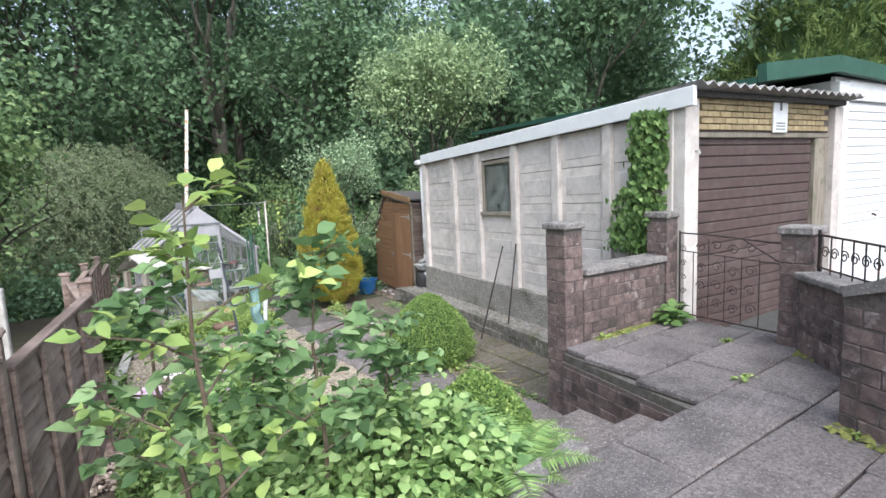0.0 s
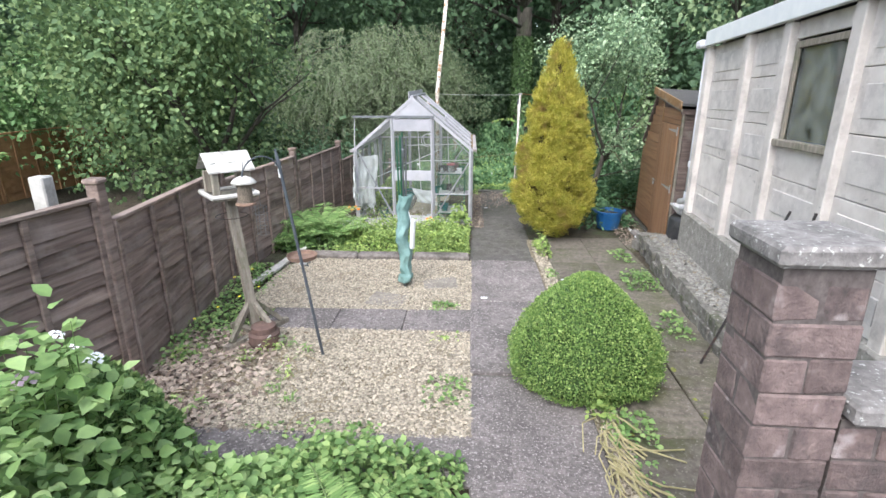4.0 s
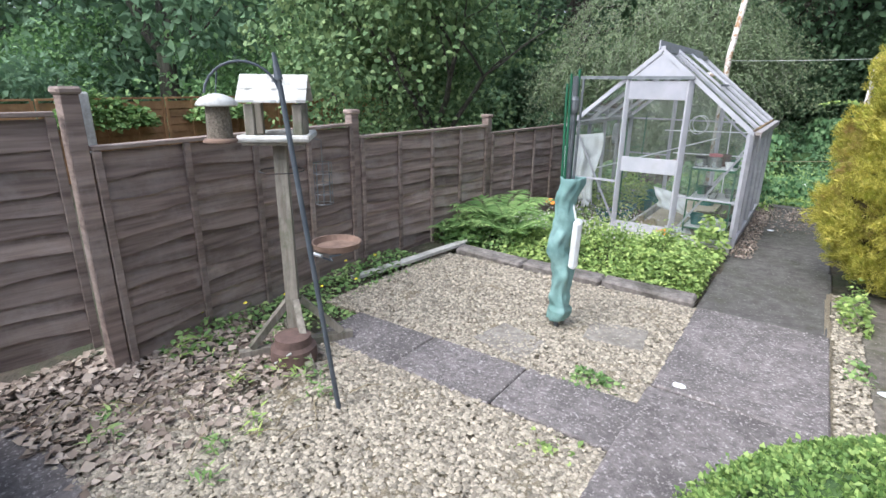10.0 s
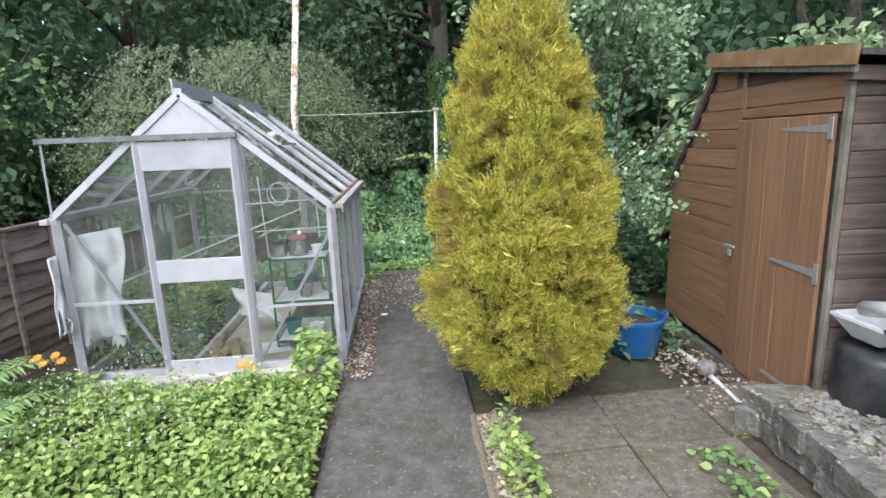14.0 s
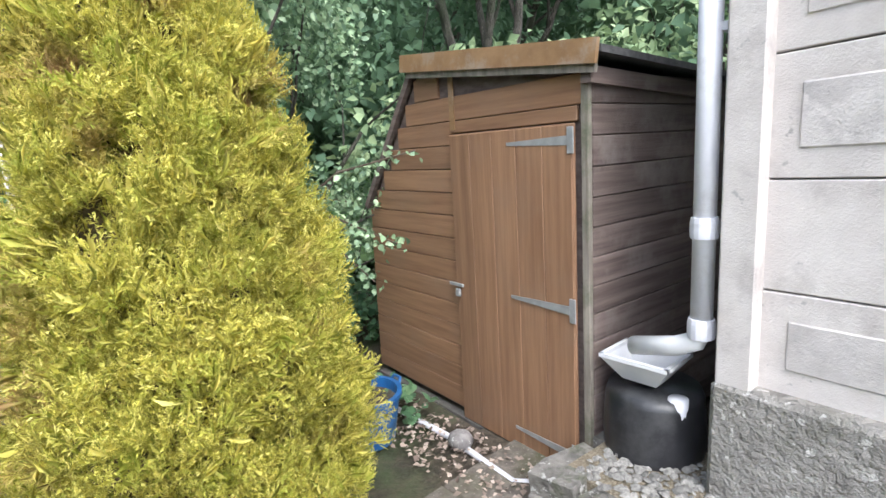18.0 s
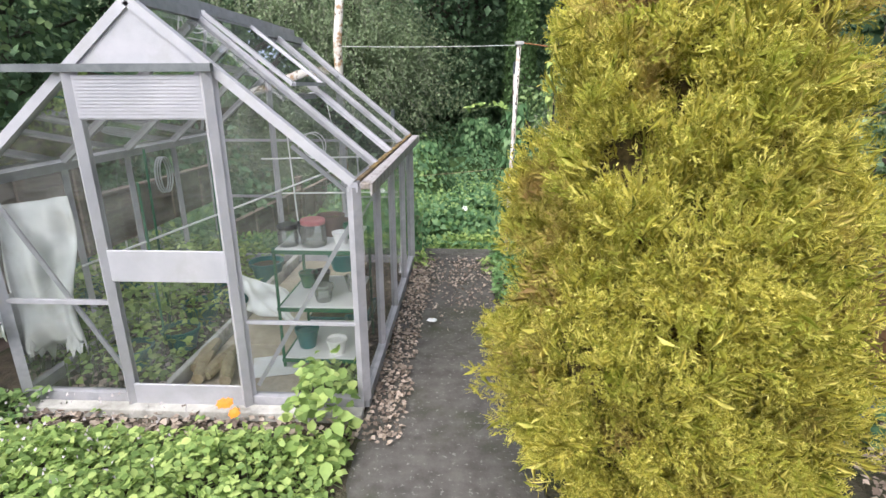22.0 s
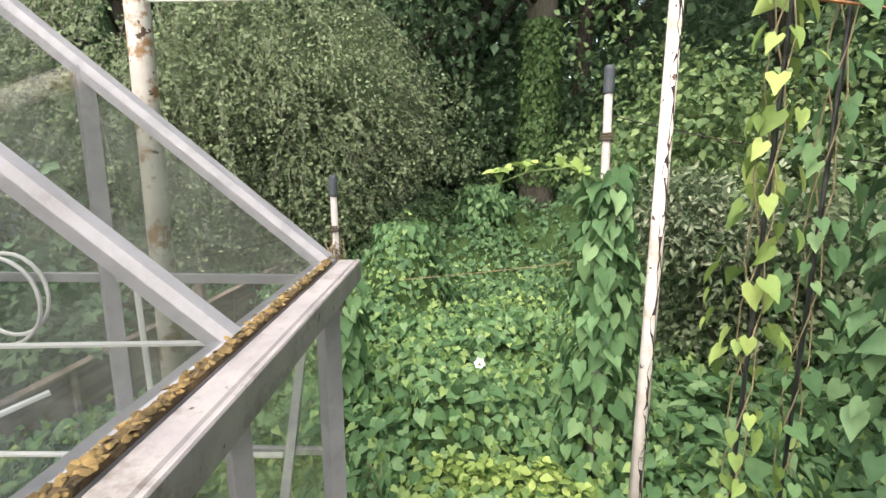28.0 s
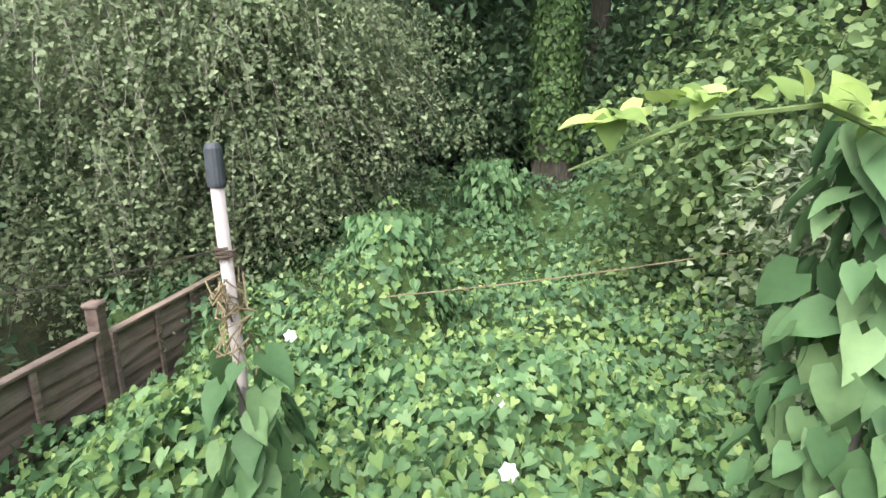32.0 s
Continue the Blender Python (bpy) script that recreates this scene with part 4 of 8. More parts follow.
# side wall: posts with panels between; the window fills one bay
posts = [0.10, 0.92, 1.80, 2.70, 3.66, 4.44, 5.50]
WY0, WY1, WZ0, WZ1 = 2.80, 3.56, 1.77, 2.54
for p in posts:
    part("post", a_box(-0.075, 0.03, p - 0.065, p + 0.065, 0.70, GH - 0.10, 0.008), M["garage_wall"], garage)
random.seed(31)
for a, b in zip(posts, posts[1:]):
    levels = [0.71, 1.09, 1.48, 1.89, 2.30, GH - 0.10]
    for z0, z1 in zip(levels, levels[1:]):
        ya, yb = a + 0.05, b - 0.05
        if abs(a - 2.70) < 0.01:
            if z0 >= 2.2:
                z0 = WZ1 + 0.02
            elif z0 > 1.6 or z1 > WZ0:
                if z0 < WZ0 - 0.1:
                    z1 = WZ0 - 0.03
                else:
                    continue
        wp = part("panel", a_box(-0.012, 0.035, ya, yb, z0 + 0.003, z1 - 0.003, 0.004), M["garage_wall"], garage)
        if yb - ya > 0.6 and z1 - z0 > 0.3 and random.random() < 0.85:
            part("raised_field", a_box(-0.0185, -0.008, ya + 0.10, yb - 0.10, z0 + 0.10, z1 - 0.10, 0.005), M["worn_field"], wp, "greyer raised field with worn paint")
win = part("window", a_box(-0.03, -0.002, WY0 - 0.0, WY0 + 0.05, WZ0, WZ1, 0.004), M["old_timber"], garage, "old timber window with a dark pane")
part("frame", a_box(-0.03, -0.002, WY1 - 0.05, WY1, WZ0, WZ1, 0.004), M["old_timber"], win)
part("frame", a_box(-0.03, -0.002, WY0 + 0.05, WY1 - 0.05, WZ1 - 0.05, WZ1, 0.004), M["old_timber"], win)
part("sill", a_box(-0.07, 0.0, WY0 - 0.03, WY1 + 0.03, WZ0 - 0.035, WZ0 + 0.02, 0.006), M["old_timber"], win)
pane = part("pane", a_box(0.004, 0.009, WY0 + 0.05, WY1 - 0.05, WZ0 + 0.02, WZ1 - 0.05), M["window_glass"], win)
pane.visible_shadow = False
shelf = thing("shelf", 0, 0, 0, "shelf inside the garage window with paint tubs", "shelf")
shelf.matrix_world = garage.matrix_world @ pose(0.14, 3.15, 1.78)
part("board", a_box(-0.09, 0.16, -0.38, 0.38, -0.03, 0.0), M["old_timber"], shelf)
part("bracket", a_box(-0.1, 0.0, -0.3, -0.26, -0.25, -0.03), M["old_timber"], shelf)
for k, (yy, r, h, mt, lab) in enumerate(((-0.16, 0.075, 0.17, "lime_tub", "yellow-green paint tub"), (0.06, 0.06, 0.15, "pvc_white", "white paint tub"), (0.21, 0.07, 0.13, "blue_plastic", "blue paint tub"))):
    if mt == "lime_tub":
        M["lime_tub"] = surf("lime_tub", (0.45, 0.47, 0.07), (0.5, 0.52, 0.1), 6, 0.5, bump=0.03)
    tub = part("paint_tub", lathe(bmesh.new(), [(r * 0.92, 0), (r, h * 0.9), (r * 1.05, h * 0.9), (r * 1.05, h)], 16), M[mt])
    tub.matrix_world = shelf.matrix_world @ pose(0.02, yy, 0)
    tagged(tub, lab + " on the window shelf", "tub")
# roof: white fascia along the side, corrugated sheets over the front
part("roof", a_box(-0.06, GW + 0.06, -0.12, GL + 0.06, GH + 0.0, GH + 0.05), M["felt"], garage)
part("fascia", a_box(-0.115, -0.06, -0.22, GL - 0.06, GH - 0.10, GH + 0.065, 0.006), M["white_paint"], garage, "white painted fascia board")
gut = part("gutter", a_box(-0.17, -0.05, GL - 0.05, GL + 0.10, GH - 0.11, GH - 0.02, 0.02), M["pvc_grey"], garage)
bm = bmesh.new()
nw = 76
for i in range(nw):
    x = -0.10 + i * (GW + 0.2) / (nw - 1)
    z = GH + 0.075 + 0.022 * math.cos(i * math.pi / 2 * 1.0)
    for yy in (-0.30, 0.45):
        bm.verts.new((x, yy, z))
        bm.verts.new((x, yy, z - 0.008))
bm.verts.ensure_lookup_table()
for i in range(nw - 1):
    a, b = 4 * i, 4 * i + 4
    for q in ((0, 2, 2, 0), (1, 3, 3, 1)):
        bm.faces.new([bm.verts[a + q[0]], bm.verts[a + q[1]], bm.verts[b + q[2]], bm.verts[b + q[3]]])
    bm.faces.new([bm.verts[a], bm.verts[b], bm.verts[b + 1], bm.verts[a + 1]])
part("roof_sheet", bm, M["grey_sheet"], garage, "grey corrugated cement sheet")
# front: posts, brick band, shutter
part("front_post", a_box(-0.06, 0.16, -0.10, 0.09, 0.45, GH - 0.02, 0.006), M["garage_wall"], garage)
part("front_post", a_box(GW - 0.16, GW + 0.04, -0.10, 0.09, 0.45, GH - 0.02, 0.006), M["garage_wall"], garage)
band = part("brick_band", a_box(0.16, GW - 0.16, -0.02, 0.07, 2.50, 2.86), M["mortar"], garage, "band of buff bricks above the shutter")
random.seed(12)
bb = bpy.data.meshes.new("brick")
tmp = a_box(-0.1, 0.1, -0.02, 0.02, 0, 0.058, 0.005)
tmp.to_mesh(bb)
tmp.free()
bb.materials.append(M["buff_brick"])
for r in range(5):
    for c in range(15):
        x = 0.27 + c * 0.207 + (0.1 if r % 2 else 0)
        if x < GW - 0.25:
            put_block(band, bb, pose(x, -0.03, 2.515 + r * 0.067))
door = part("shutter_door", a_box(0.16, GW - 0.46, 0.045, 0.07, 0.5, 2.50), M["brown_door"], garage, "brown ribbed shutter door, closed")
for k in range(19):
    part("slat", a_box(0.17, GW - 0.48, 0.02, 0.05, 0.52 + k * 0.104, 0.52 + k * 0.104 + 0.096, 0.008), M["brown_door"], door)
part("door_frame", a_box(GW - 0.46, GW - 0.16, -0.02, 0.08, 0.5, 2.50, 0.004), M["old_timber"], garage)
part("lintel", a_box(0.16, GW - 0.16, -0.035, 0.045, 2.455, 2.50, 0.004), M["old_timber"], garage)
sign = part("notice_board", a_box(1.56, 1.86, -0.07, -0.052, 2.50, 2.90, 0.003), M["white_paint"], garage, "small white notice with a round mark and grey lines")
part("emblem", a_box(1.69, 1.73, -0.074, -0.071, 2.72, 2.80, 0.001), M["grey_metal"], sign)
for k in range(3):
    part("line", a_box(1.62, 1.80, -0.074, -0.071, 2.53 + 0.03 * k, 2.54 + 0.03 * k), M["grey_metal"], sign)
lamp = part("hook", a_tube([(0.10, -0.10, 2.33), (0.10, -0.14, 2.33), (0.10, -0.15, 2.30)], 0.012, 8), M["steel"], garage)

# the roof climbs towards the front
for ob in garage.children_recursive:
    if ob.parent != band:
        for v in ob.data.vertices:
            v.co.z += 0.27 * max(0.0, v.co.z - 0.9) / 1.9 * (1 - v.co.y / GL)
for ob in band.children:
    ob.location.z += 0.24

# downpipe at the back corner, with the tray and butt under it
pipe = thing("downpipe", 2.83, -1.88, 0.0, "grey plastic downpipe with a bent outlet", "downpipe")
part("pipe", a_tube([(0.0, 0.06, 2.72), (-0.0, 0.06, 0.90)], 0.042, 14), M["pvc_grey"], pipe, smooth=True)
part("collar", lathe(bmesh.new(), [(0.05, 0), (0.052, 0.02), (0.052, 0.06), (0.048, 0.08)], 16, (0, 0.06, 1.26)), M["pvc_grey"], pipe)
part("collar", lathe(bmesh.new(), [(0.05, 0), (0.052, 0.02), (0.052, 0.06), (0.048, 0.08)], 16, (0, 0.06, 0.86)), M["pvc_grey"], pipe)
part("elbow", a_tube([(0, 0.06, 0.90), (0.0, 0.08, 0.84), (0.0, 0.16, 0.80), (0.03, 0.36, 0.745)], 0.042, 14), M["pvc_white"], pipe, smooth=True)
part("lower_pipe", a_tube([(0.04, 0.16, 0.55), (0.04, 0.16, 0.40), (-0.02, 0.22, 0.28)], 0.042, 14), M["pvc_grey"], pipe, smooth=True)
part("bracket", a_box(-0.01, 0.06, 0.0, 0.03, 2.0, 2.03), M["pvc_grey"], pipe)
butt = thing("water_butt", 2.96, -1.57, 0.0, "shiny black plastic water butt with a white tray on top", "water butt")
part("barrel", lathe(bmesh.new(), [(0.17, 0.0), (0.20, 0.06), (0.225, 0.3), (0.225, 0.36), (0.215, 0.5), (0.20, 0.54)], 24), M["black_plastic"], butt, smooth=True)
bm = bmesh.new()
for z, s, sx in ((0.585, 0.075, 0.05), (0.69, 0.15, 0.115)):
    for a, b in ((-1, -1), (1, -1), (1, 1), (-1, 1)):
        bm.verts.new((-0.05 + a * sx, 0.02 + b * s, z))
bm.verts.ensure_lookup_table()
for k in range(4):
    bm.faces.new([bm.verts[k], bm.verts[(k + 1) % 4], bm.verts[4 + (k + 1) % 4], bm.verts[4 + k]])
bm.faces.new([bm.verts[k] for k in range(4)])
tray = part("tray", bm, M["pvc_white"], butt, "white plastic tray")
tray.modifiers.new("shell", "SOLIDIFY").thickness = 0.012
part("rim", bar(bar(bar(bar(bmesh.new(), (-0.175, -0.13, 0.69), (0.075, -0.13, 0.69), 0.018, 0.018), (-0.175, 0.17, 0.69), (0.075, 0.17, 0.69), 0.018, 0.018), (-0.165, -0.139, 0.69), (-0.165, 0.179, 0.69), 0.018, 0.018), (0.065, -0.139, 0.69), (0.065, 0.179, 0.69), 0.018, 0.018), M["pvc_white"], tray)
part("cable", a_tube([(0.05, -0.24, 0.5), (0.0, -0.28, 0.75), (0.02, -0.30, 0.98)], 0.007, 6), M["black_plastic"], butt)

# prop poles leaning on the wall
for x0, y0, x1, y1, z1 in ((1.98, -4.6, 2.50, -4.55, 1.34), (2.26, -4.9, 2.50, -4.85, 1.40)):
    st = part("prop_pole", a_tube([(x0, y0, 0.0 if x0 < 2.2 else 0.24), (x1, y1, z1)], 0.011, 8), M["dark_metal"])
    tagged(st, "thin dark metal pole leaning on the garage wall", "pole", "leaning poles")

# ---- neighbouring garage with a white door ----
g2 = thing("garage", 5.54, -7.68, 0.0, "white garage with a ribbed white door and green roof edge", "garage", rz=-GA)
part("wall", a_box(0.0, 2.36, 0.05, 5.6, 0.0, 3.02), M["white_paint"], g2)
part("post", a_box(-0.02, 0.24, -0.06, 0.05, 0.4, 3.0, 0.005), M["white_paint"], g2)
part("post", a_box(2.16, 2.36, -0.06, 0.05, 0.4, 3.0, 0.005), M["white_paint"], g2)
part("lintel", a_box(0.24, 2.16, -0.06, 0.05, 2.80, 3.02, 0.005), M["white_paint"], g2)
d2 = part("door", a_box(0.24, 2.16, 0.02, 0.045, 0.5, 2.80), M["white_paint"], g2, "white ribbed up-and-over door")
for k in range(22):
    part("slat", a_box(0.26, 2.14, -0.005, 0.022, 0.52 + k * 0.103, 0.52 + k * 0.103 + 0.092, 0.008), M["white_paint"], d2)
part("handle", a_tube([(1.15, -0.03, 1.42), (1.15, -0.05, 1.42), (1.22, -0.05, 1.40)], 0.014, 8), M["dark_metal"], d2)
bm = bmesh.new()
for x0, z0, x1, z1 in ((-1.9, 2.98, -0.28, 3.16), (-0.28, 3.16, 2.42, 3.08)):
    bar(bm, (x0, -0.12, z0), (x1, -0.12, z1), 0.10, 0.17)
part("roof_edge", bm, M["green_fascia"], g2, "dark green roof edge")
bm = bmesh.new()
for pts in (((-1.9, -0.06, 2.95), (-0.28, -0.06, 3.13), (-0.28, 5.7, 3.13), (-1.9, 5.7, 2.95)), ((-0.28, -0.06, 3.13), (2.42, -0.06, 3.05), (2.42, 5.7, 3.05), (-0.28, 5.7, 3.13))):
    quad(bm, *pts)
part("roof", bm, M["green_fascia"], g2).modifiers.new("thick", "SOLIDIFY").thickness = 0.06
part("gable", a_box(-0.02, 2.36, 0.0, 0.05, 3.0, 3.06), M["white_paint"], g2)
g2.scale = (1, 1, 1.13)

# ---- gate of wrought iron ----
gate = thing("gate", 2.33, -7.49, 0.84, "black wrought-iron garden gate with scrolls, closed", "gate", rz=-93)


def scroll(cx, cz, r, turns, flip):
    pts = []
    for k in range(26):
        a = k / 25 * turns * 2 * math.pi
        rr = r * (1 - 0.75 * k / 25)
        pts.append((cx + flip * rr * math.cos(a), 0, cz + rr * math.sin(a)))
    return pts


for x in (0.03, 1.02):
    part("stile", a_tube([(x, 0, 0.02), (x, 0, 0.90 if x < 0.5 else 0.86)], 0.009, 7), M["dark_metal"], gate)
part("top_rail", a_tube([(0.03, 0, 0.88), (0.36, 0, 0.875), (1.02, 0, 0.84)], 0.007, 7), M["dark_metal"], gate)
part("bottom_rail", a_tube([(0.03, 0, 0.05), (1.02, 0, 0.05)], 0.008, 7), M["dark_metal"], gate)
part("middle_rail", a_tube([(0.03, 0, 0.70), (1.02, 0, 0.66)], 0.005, 6), M["dark_metal"], gate)
part("brace", a_tube([(0.66, 0, 0.86), (0.98, 0, 0.68)], 0.006, 6), M["dark_metal"], gate)
for x in (0.18, 0.34, 0.50, 0.66, 0.82):
    part("bar", a_tube([(x, 0, 0.05), (x, 0, 0.84 if x == 0.34 else 0.69)], 0.0045, 6), M["dark_metal"], gate)
for k in range(5):
    z = 0.14 + 0.145 * k
    part("scroll", a_tube(scroll(0.07, z, 0.034, 1.4, 1 if k % 2 else -1), 0.004, 5), M["dark_metal"], gate)
for k in range(4):
    for z, fl in ((0.18, 1), (0.36, -1), (0.54, 1), (0.75, -1)):
        part("scroll", a_tube(scroll(0.26 + k * 0.16, z + 0.03 * (k % 2), 0.052, 1.3, fl), 0.0038, 5), M["dark_metal"], gate)
rail = thing("railing", 2.16, -8.80, 1.49, "short run of dark iron railing behind the wall", "railing", rz=-132)
part("top_rail", a_tube([(0, 0, 0.30), (0.75, 0, 0.30)], 0.010, 6), M["dark_metal"], rail)
part("bottom_rail", a_tube([(0, 0, 0.04), (0.75, 0, 0.04)], 0.008, 6), M["dark_metal"], rail)
part("post", a_tube([(0.02, 0, -0.3), (0.02, 0, 0.34)], 0.012, 6), M["dark_metal"], rail)
for k in range(6):
    part("bar", a_tube([(0.04 + k * 0.134, 0, 0.0), (0.04 + k * 0.134, 0, 0.30)], 0.006, 6), M["dark_metal"], rail)
    part("scroll", a_tube(scroll(0.10 + k * 0.12, 0.17, 0.05, 1.5, 1), 0.005, 5), M["dark_metal"], rail)

# ---- drive, house and fence beyond ----
drive = part("drive", a_box(2.44, 30, -40, -7.55, 0.30, 0.56), M["tarmac"])
tagged(drive, "rough grey drive in front of the garages", "drive", kind="structure")
house = thing("house", 16.0, -7.0, 0.5, "red brick house corner with dark roof", "house")
part("wall", a_box(0, 9, -8, -0.5, -0.5, 5.2), M["far_brick"], house)
bm = bmesh.new()
for pts in (((-0.4, 0.4, 5.1), (-0.4, -8.4, 5.1), (4.5, -8.4, 7.6), (4.5, 0.4, 7.6)), ((4.5, 0.4, 7.6), (4.5, -8.4, 7.6), (9.4, -8.4, 5.1), (9.4, 0.4, 5.1))):
    quad(bm, *pts)
part("roof", bm, M["felt"], house).modifiers.new("thick", "SOLIDIFY").thickness = 0.12
for z in (1.0, 3.4):
    wd = part("window", a_box(-0.03, 0.02, -3.0, -1.8, z, z + 1.2, 0.01), M["white_paint"], house)
    part("pane", a_box(-0.045, -0.03, -2.93, -1.87, z + 0.07, z + 1.13), M["black_plastic"], wd)
part("downpipe", a_tube([(-0.06, -0.52, 0), (-0.06, -0.52, 5.0)], 0.07, 8), M["pvc_white"], house)
bfence = thing("fence", 12.0, -6.2, 1.35, "weathered upright-board fence behind the drive", "fence", rz=-84)
part("rail", a_box(0, 2.2, 0.02, 0.06, 0.4, 0.48), M["old_timber"], bfence)
for j in range(16):
    part("board", a_box(0.005 + j * 0.136, 0.130 + j * 0.136, 0, 0.02, -0.1, 1.55 + 0.02 * (j % 2)), M["old_timber"], bfence)
gw = part("wall_garden", a_box(11.6, 11.9, -9.3, -5.9, 0.3, 1.40, 0.02), M["far_brick"])
tagged(gw, "low red brick garden wall beyond the drive", "wall", kind="structure")

# ---- greenhouse ----
W, L, EAVE, RIDGE = 1.93, 2.48, 1.25, 2.06
gh = thing("greenhouse", 0, 0, 0, "aluminium greenhouse with dusty glass and a sliding door", "greenhouse")
XM = -W / 2


def gh_bar(name, p0, p1, w=0.035, h=0.04, mat="alu", parent=None, label=""):
    return part(name, a_bar(p0, p1, w, h), M[mat], parent or gh, label)


part("base_rail", bar(bar(bar(bar(bmesh.new(), (0, 0, 0.03), (0, L, 0.03), 0.05, 0.07), (-W, 0, 0.03), (-W, L, 0.03), 0.05, 0.07), (-W, 0, 0.028), (0, 0, 0.028), 0.05, 0.066), (-W, L, 0.028), (0, L, 0.028), 0.05, 0.066), M["alu"], gh)
for x in (0.0, -W):
    for k in range(5):
        y = k * L / 4
        gh_bar("side_post", (x, y, 0.05), (x, y, EAVE - 0.02), 0.05 if k in (0, 4) else 0.035, 0.05 if k in (0, 4) else 0.035)
        r = part("rafter", a_bar((x, y, EAVE), (XM, y, RIDGE), 0.05 if k in (0, 4) else 0.032, 0.045), M["alu_panel" if k == 0 else "alu"], gh)
    gh_bar("eave_bar", (x, -0.02, EAVE - 0.02), (x, L + 0.02, EAVE - 0.02), 0.05, 0.05)
sgn = 0.055
part("gutter", a_box(0.026, 0.080, 0.0, L + 0.05, EAVE - 0.035, EAVE - 0.002, 0.006), M["gutter_pale"], gh, "pale gutter strip streaked with dirt")
part("gutter_side", a_box(0.0805, 0.092, 0.0, L + 0.05, EAVE - 0.065, EAVE - 0.001, 0.003, 0.002), M["gutter_pale"], gh)
tagged(stones("moss_clumps", 900, 0.004, 0.027, 0.4, L - 0.02, EAVE + 0.006, 0.006, M["rust_clump"], gh, 0.008), "clumps of rust-coloured moss")
part("moss_line", a_box(0.004, 0.026, 0.03, L - 0.02, EAVE - 0.004, EAVE + 0.010, 0.004, 0.003), M["rust_moss"], gh, "line of rust-coloured moss along the eave")
part("gutter", a_box(-W - 0.085, -W - 0.025, -0.04, L + 0.05, EAVE - 0.05, EAVE - 0.01, 0.006), M["gutter_pale"], gh)
part("ridge_bar", a_bar((XM, -0.02, RIDGE + 0.015), (XM, L + 0.02, RIDGE + 0.015), 0.05, 0.05), M["alu"], gh)
for y in (0.0, L):
    zc = 1.76
    gx0 = XM - 0.5 * W * (RIDGE - zc) / (RIDGE - EAVE)
    for s in (-1, 1):
        xt = XM + s * 0.33
        gh_bar("gable_post", (xt, y, 0.05), (xt, y, EAVE + (0.5 * W - 0.33) / (0.5 * W) * (RIDGE - EAVE)), 0.04, 0.05, "alu_panel" if y == 0 else "alu")
    gh_bar("gable_rail", (-W, y, 0.66 if y else 0.60), (XM - 0.33, y, 0.66 if y else 0.60), 0.02, 0.025)
    gh_bar("gable_rail", (XM + 0.33, y, 0.66 if y else 0.50), (0, y, 0.66 if y else 0.50), 0.02, 0.018)
    if y:
        gh_bar("gable_rail", (-W, y, EAVE - 0.05), (0, y, EAVE - 0.05), 0.02, 0.025)
# braces
gh_bar("brace", (-W + 0.04, 0.03, EAVE - 0.05), (XM - 0.36, 0.03, 0.12), 0.012, 0.025)
gh_bar("brace", (-0.04, 0.03, 1.02), (-0.60, 0.03, 0.10), 0.012, 0.022)
gh_bar("brace", (-0.02, L - 0.1, EAVE - 0.05), (-0.02, L - 0.75, 0.15), 0.022, 0.012)
gh_bar("brace", (-0.03, L, EAVE - 0.05), (-0.62, L, 0.25), 0.012, 0.022)
gh_bar("brace", (-0.02, 0.06, EAVE - 0.08), (-0.30, 0.04, EAVE + 0.17), 0.02, 0.02)
# panes
def pane_of(pts, parent=gh):
    bm = bmesh.new()
    quad(bm, *pts)
    ob = part("pane", bm, M["glass"], parent)
    ob.visible_shadow = False
    return ob


for x in (0.0, -W):
    for k in range(4):
        y0, y1 = k * L / 4 + 0.016, (k + 1) * L / 4 - 0.016
        for z0, z1 in ((0.07, 0.62), (0.63, EAVE - 0.04)):
            pane_of([(x, y0, z0), (x, y1, z0), (x, y1, z1), (x, y0, z1)])
        if not (x == 0.0 and k == 1):
            pane_of([(x, y0, EAVE), (x, y1, EAVE), (XM, y1, RIDGE), (XM, y0, RIDGE)])
        else:
            xm, zm = x * 0.5 + XM * 0.5, EAVE * 0.5 + RIDGE * 0.5
            pane_of([(x, y0, EAVE), (x, y1, EAVE), (xm, y1, zm), (xm, y0, zm)])
for y in (0.0, L):
    for a, b in ((-W, XM - 0.33), (XM + 0.33, 0.0)):
        hi = lambda x: EAVE + (1 - abs(x - XM) / (W / 2)) * (RIDGE - EAVE)  # noqa: E731
        pane_of([(a + 0.02, y, 0.07), (b - 0.02, y, 0.07), (b - 0.02, y, hi(b) - 0.03), (a + 0.02, y, hi(a) - 0.03)])
pane_of([(XM - 0.31, L, 0.07), (XM + 0.31, L, 0.07), (XM + 0.31, L, 1.72), (XM - 0.31, L, 1.72)])
# roof vent on the right slope
vent = part("roof_vent", bmesh.new(), M["alu"], gh, "roof vent lying shut, its frame proud of the glass")
dx, dz = -XM * 0.5, (RIDGE - EAVE) * 0.5
va, vb, vc, vd = (XM + 0.02, 0.64, RIDGE + 0.03), (XM + 0.02, 1.30, RIDGE + 0.03), (XM + dx + 0.02, 1.30, RIDGE - dz + 0.05), (XM + dx + 0.02, 0.64, RIDGE - dz + 0.05)
for p, q in ((va, vb), (vb, vc), (vc, vd), (vd, va)):
    gh_bar("vent_frame", p, q, 0.034, 0.022, "alu", vent)
pane_of([va, vb, vc, vd], vent)
# the flap standing up beyond the ridge
flap = part("ridge_flap", a_bar((XM - 0.05, 0.02, 2.10), (XM - 0.05, L, 2.10), 0.012, 0.13), M["alu"], gh, "grey strip standing up along the ridge")
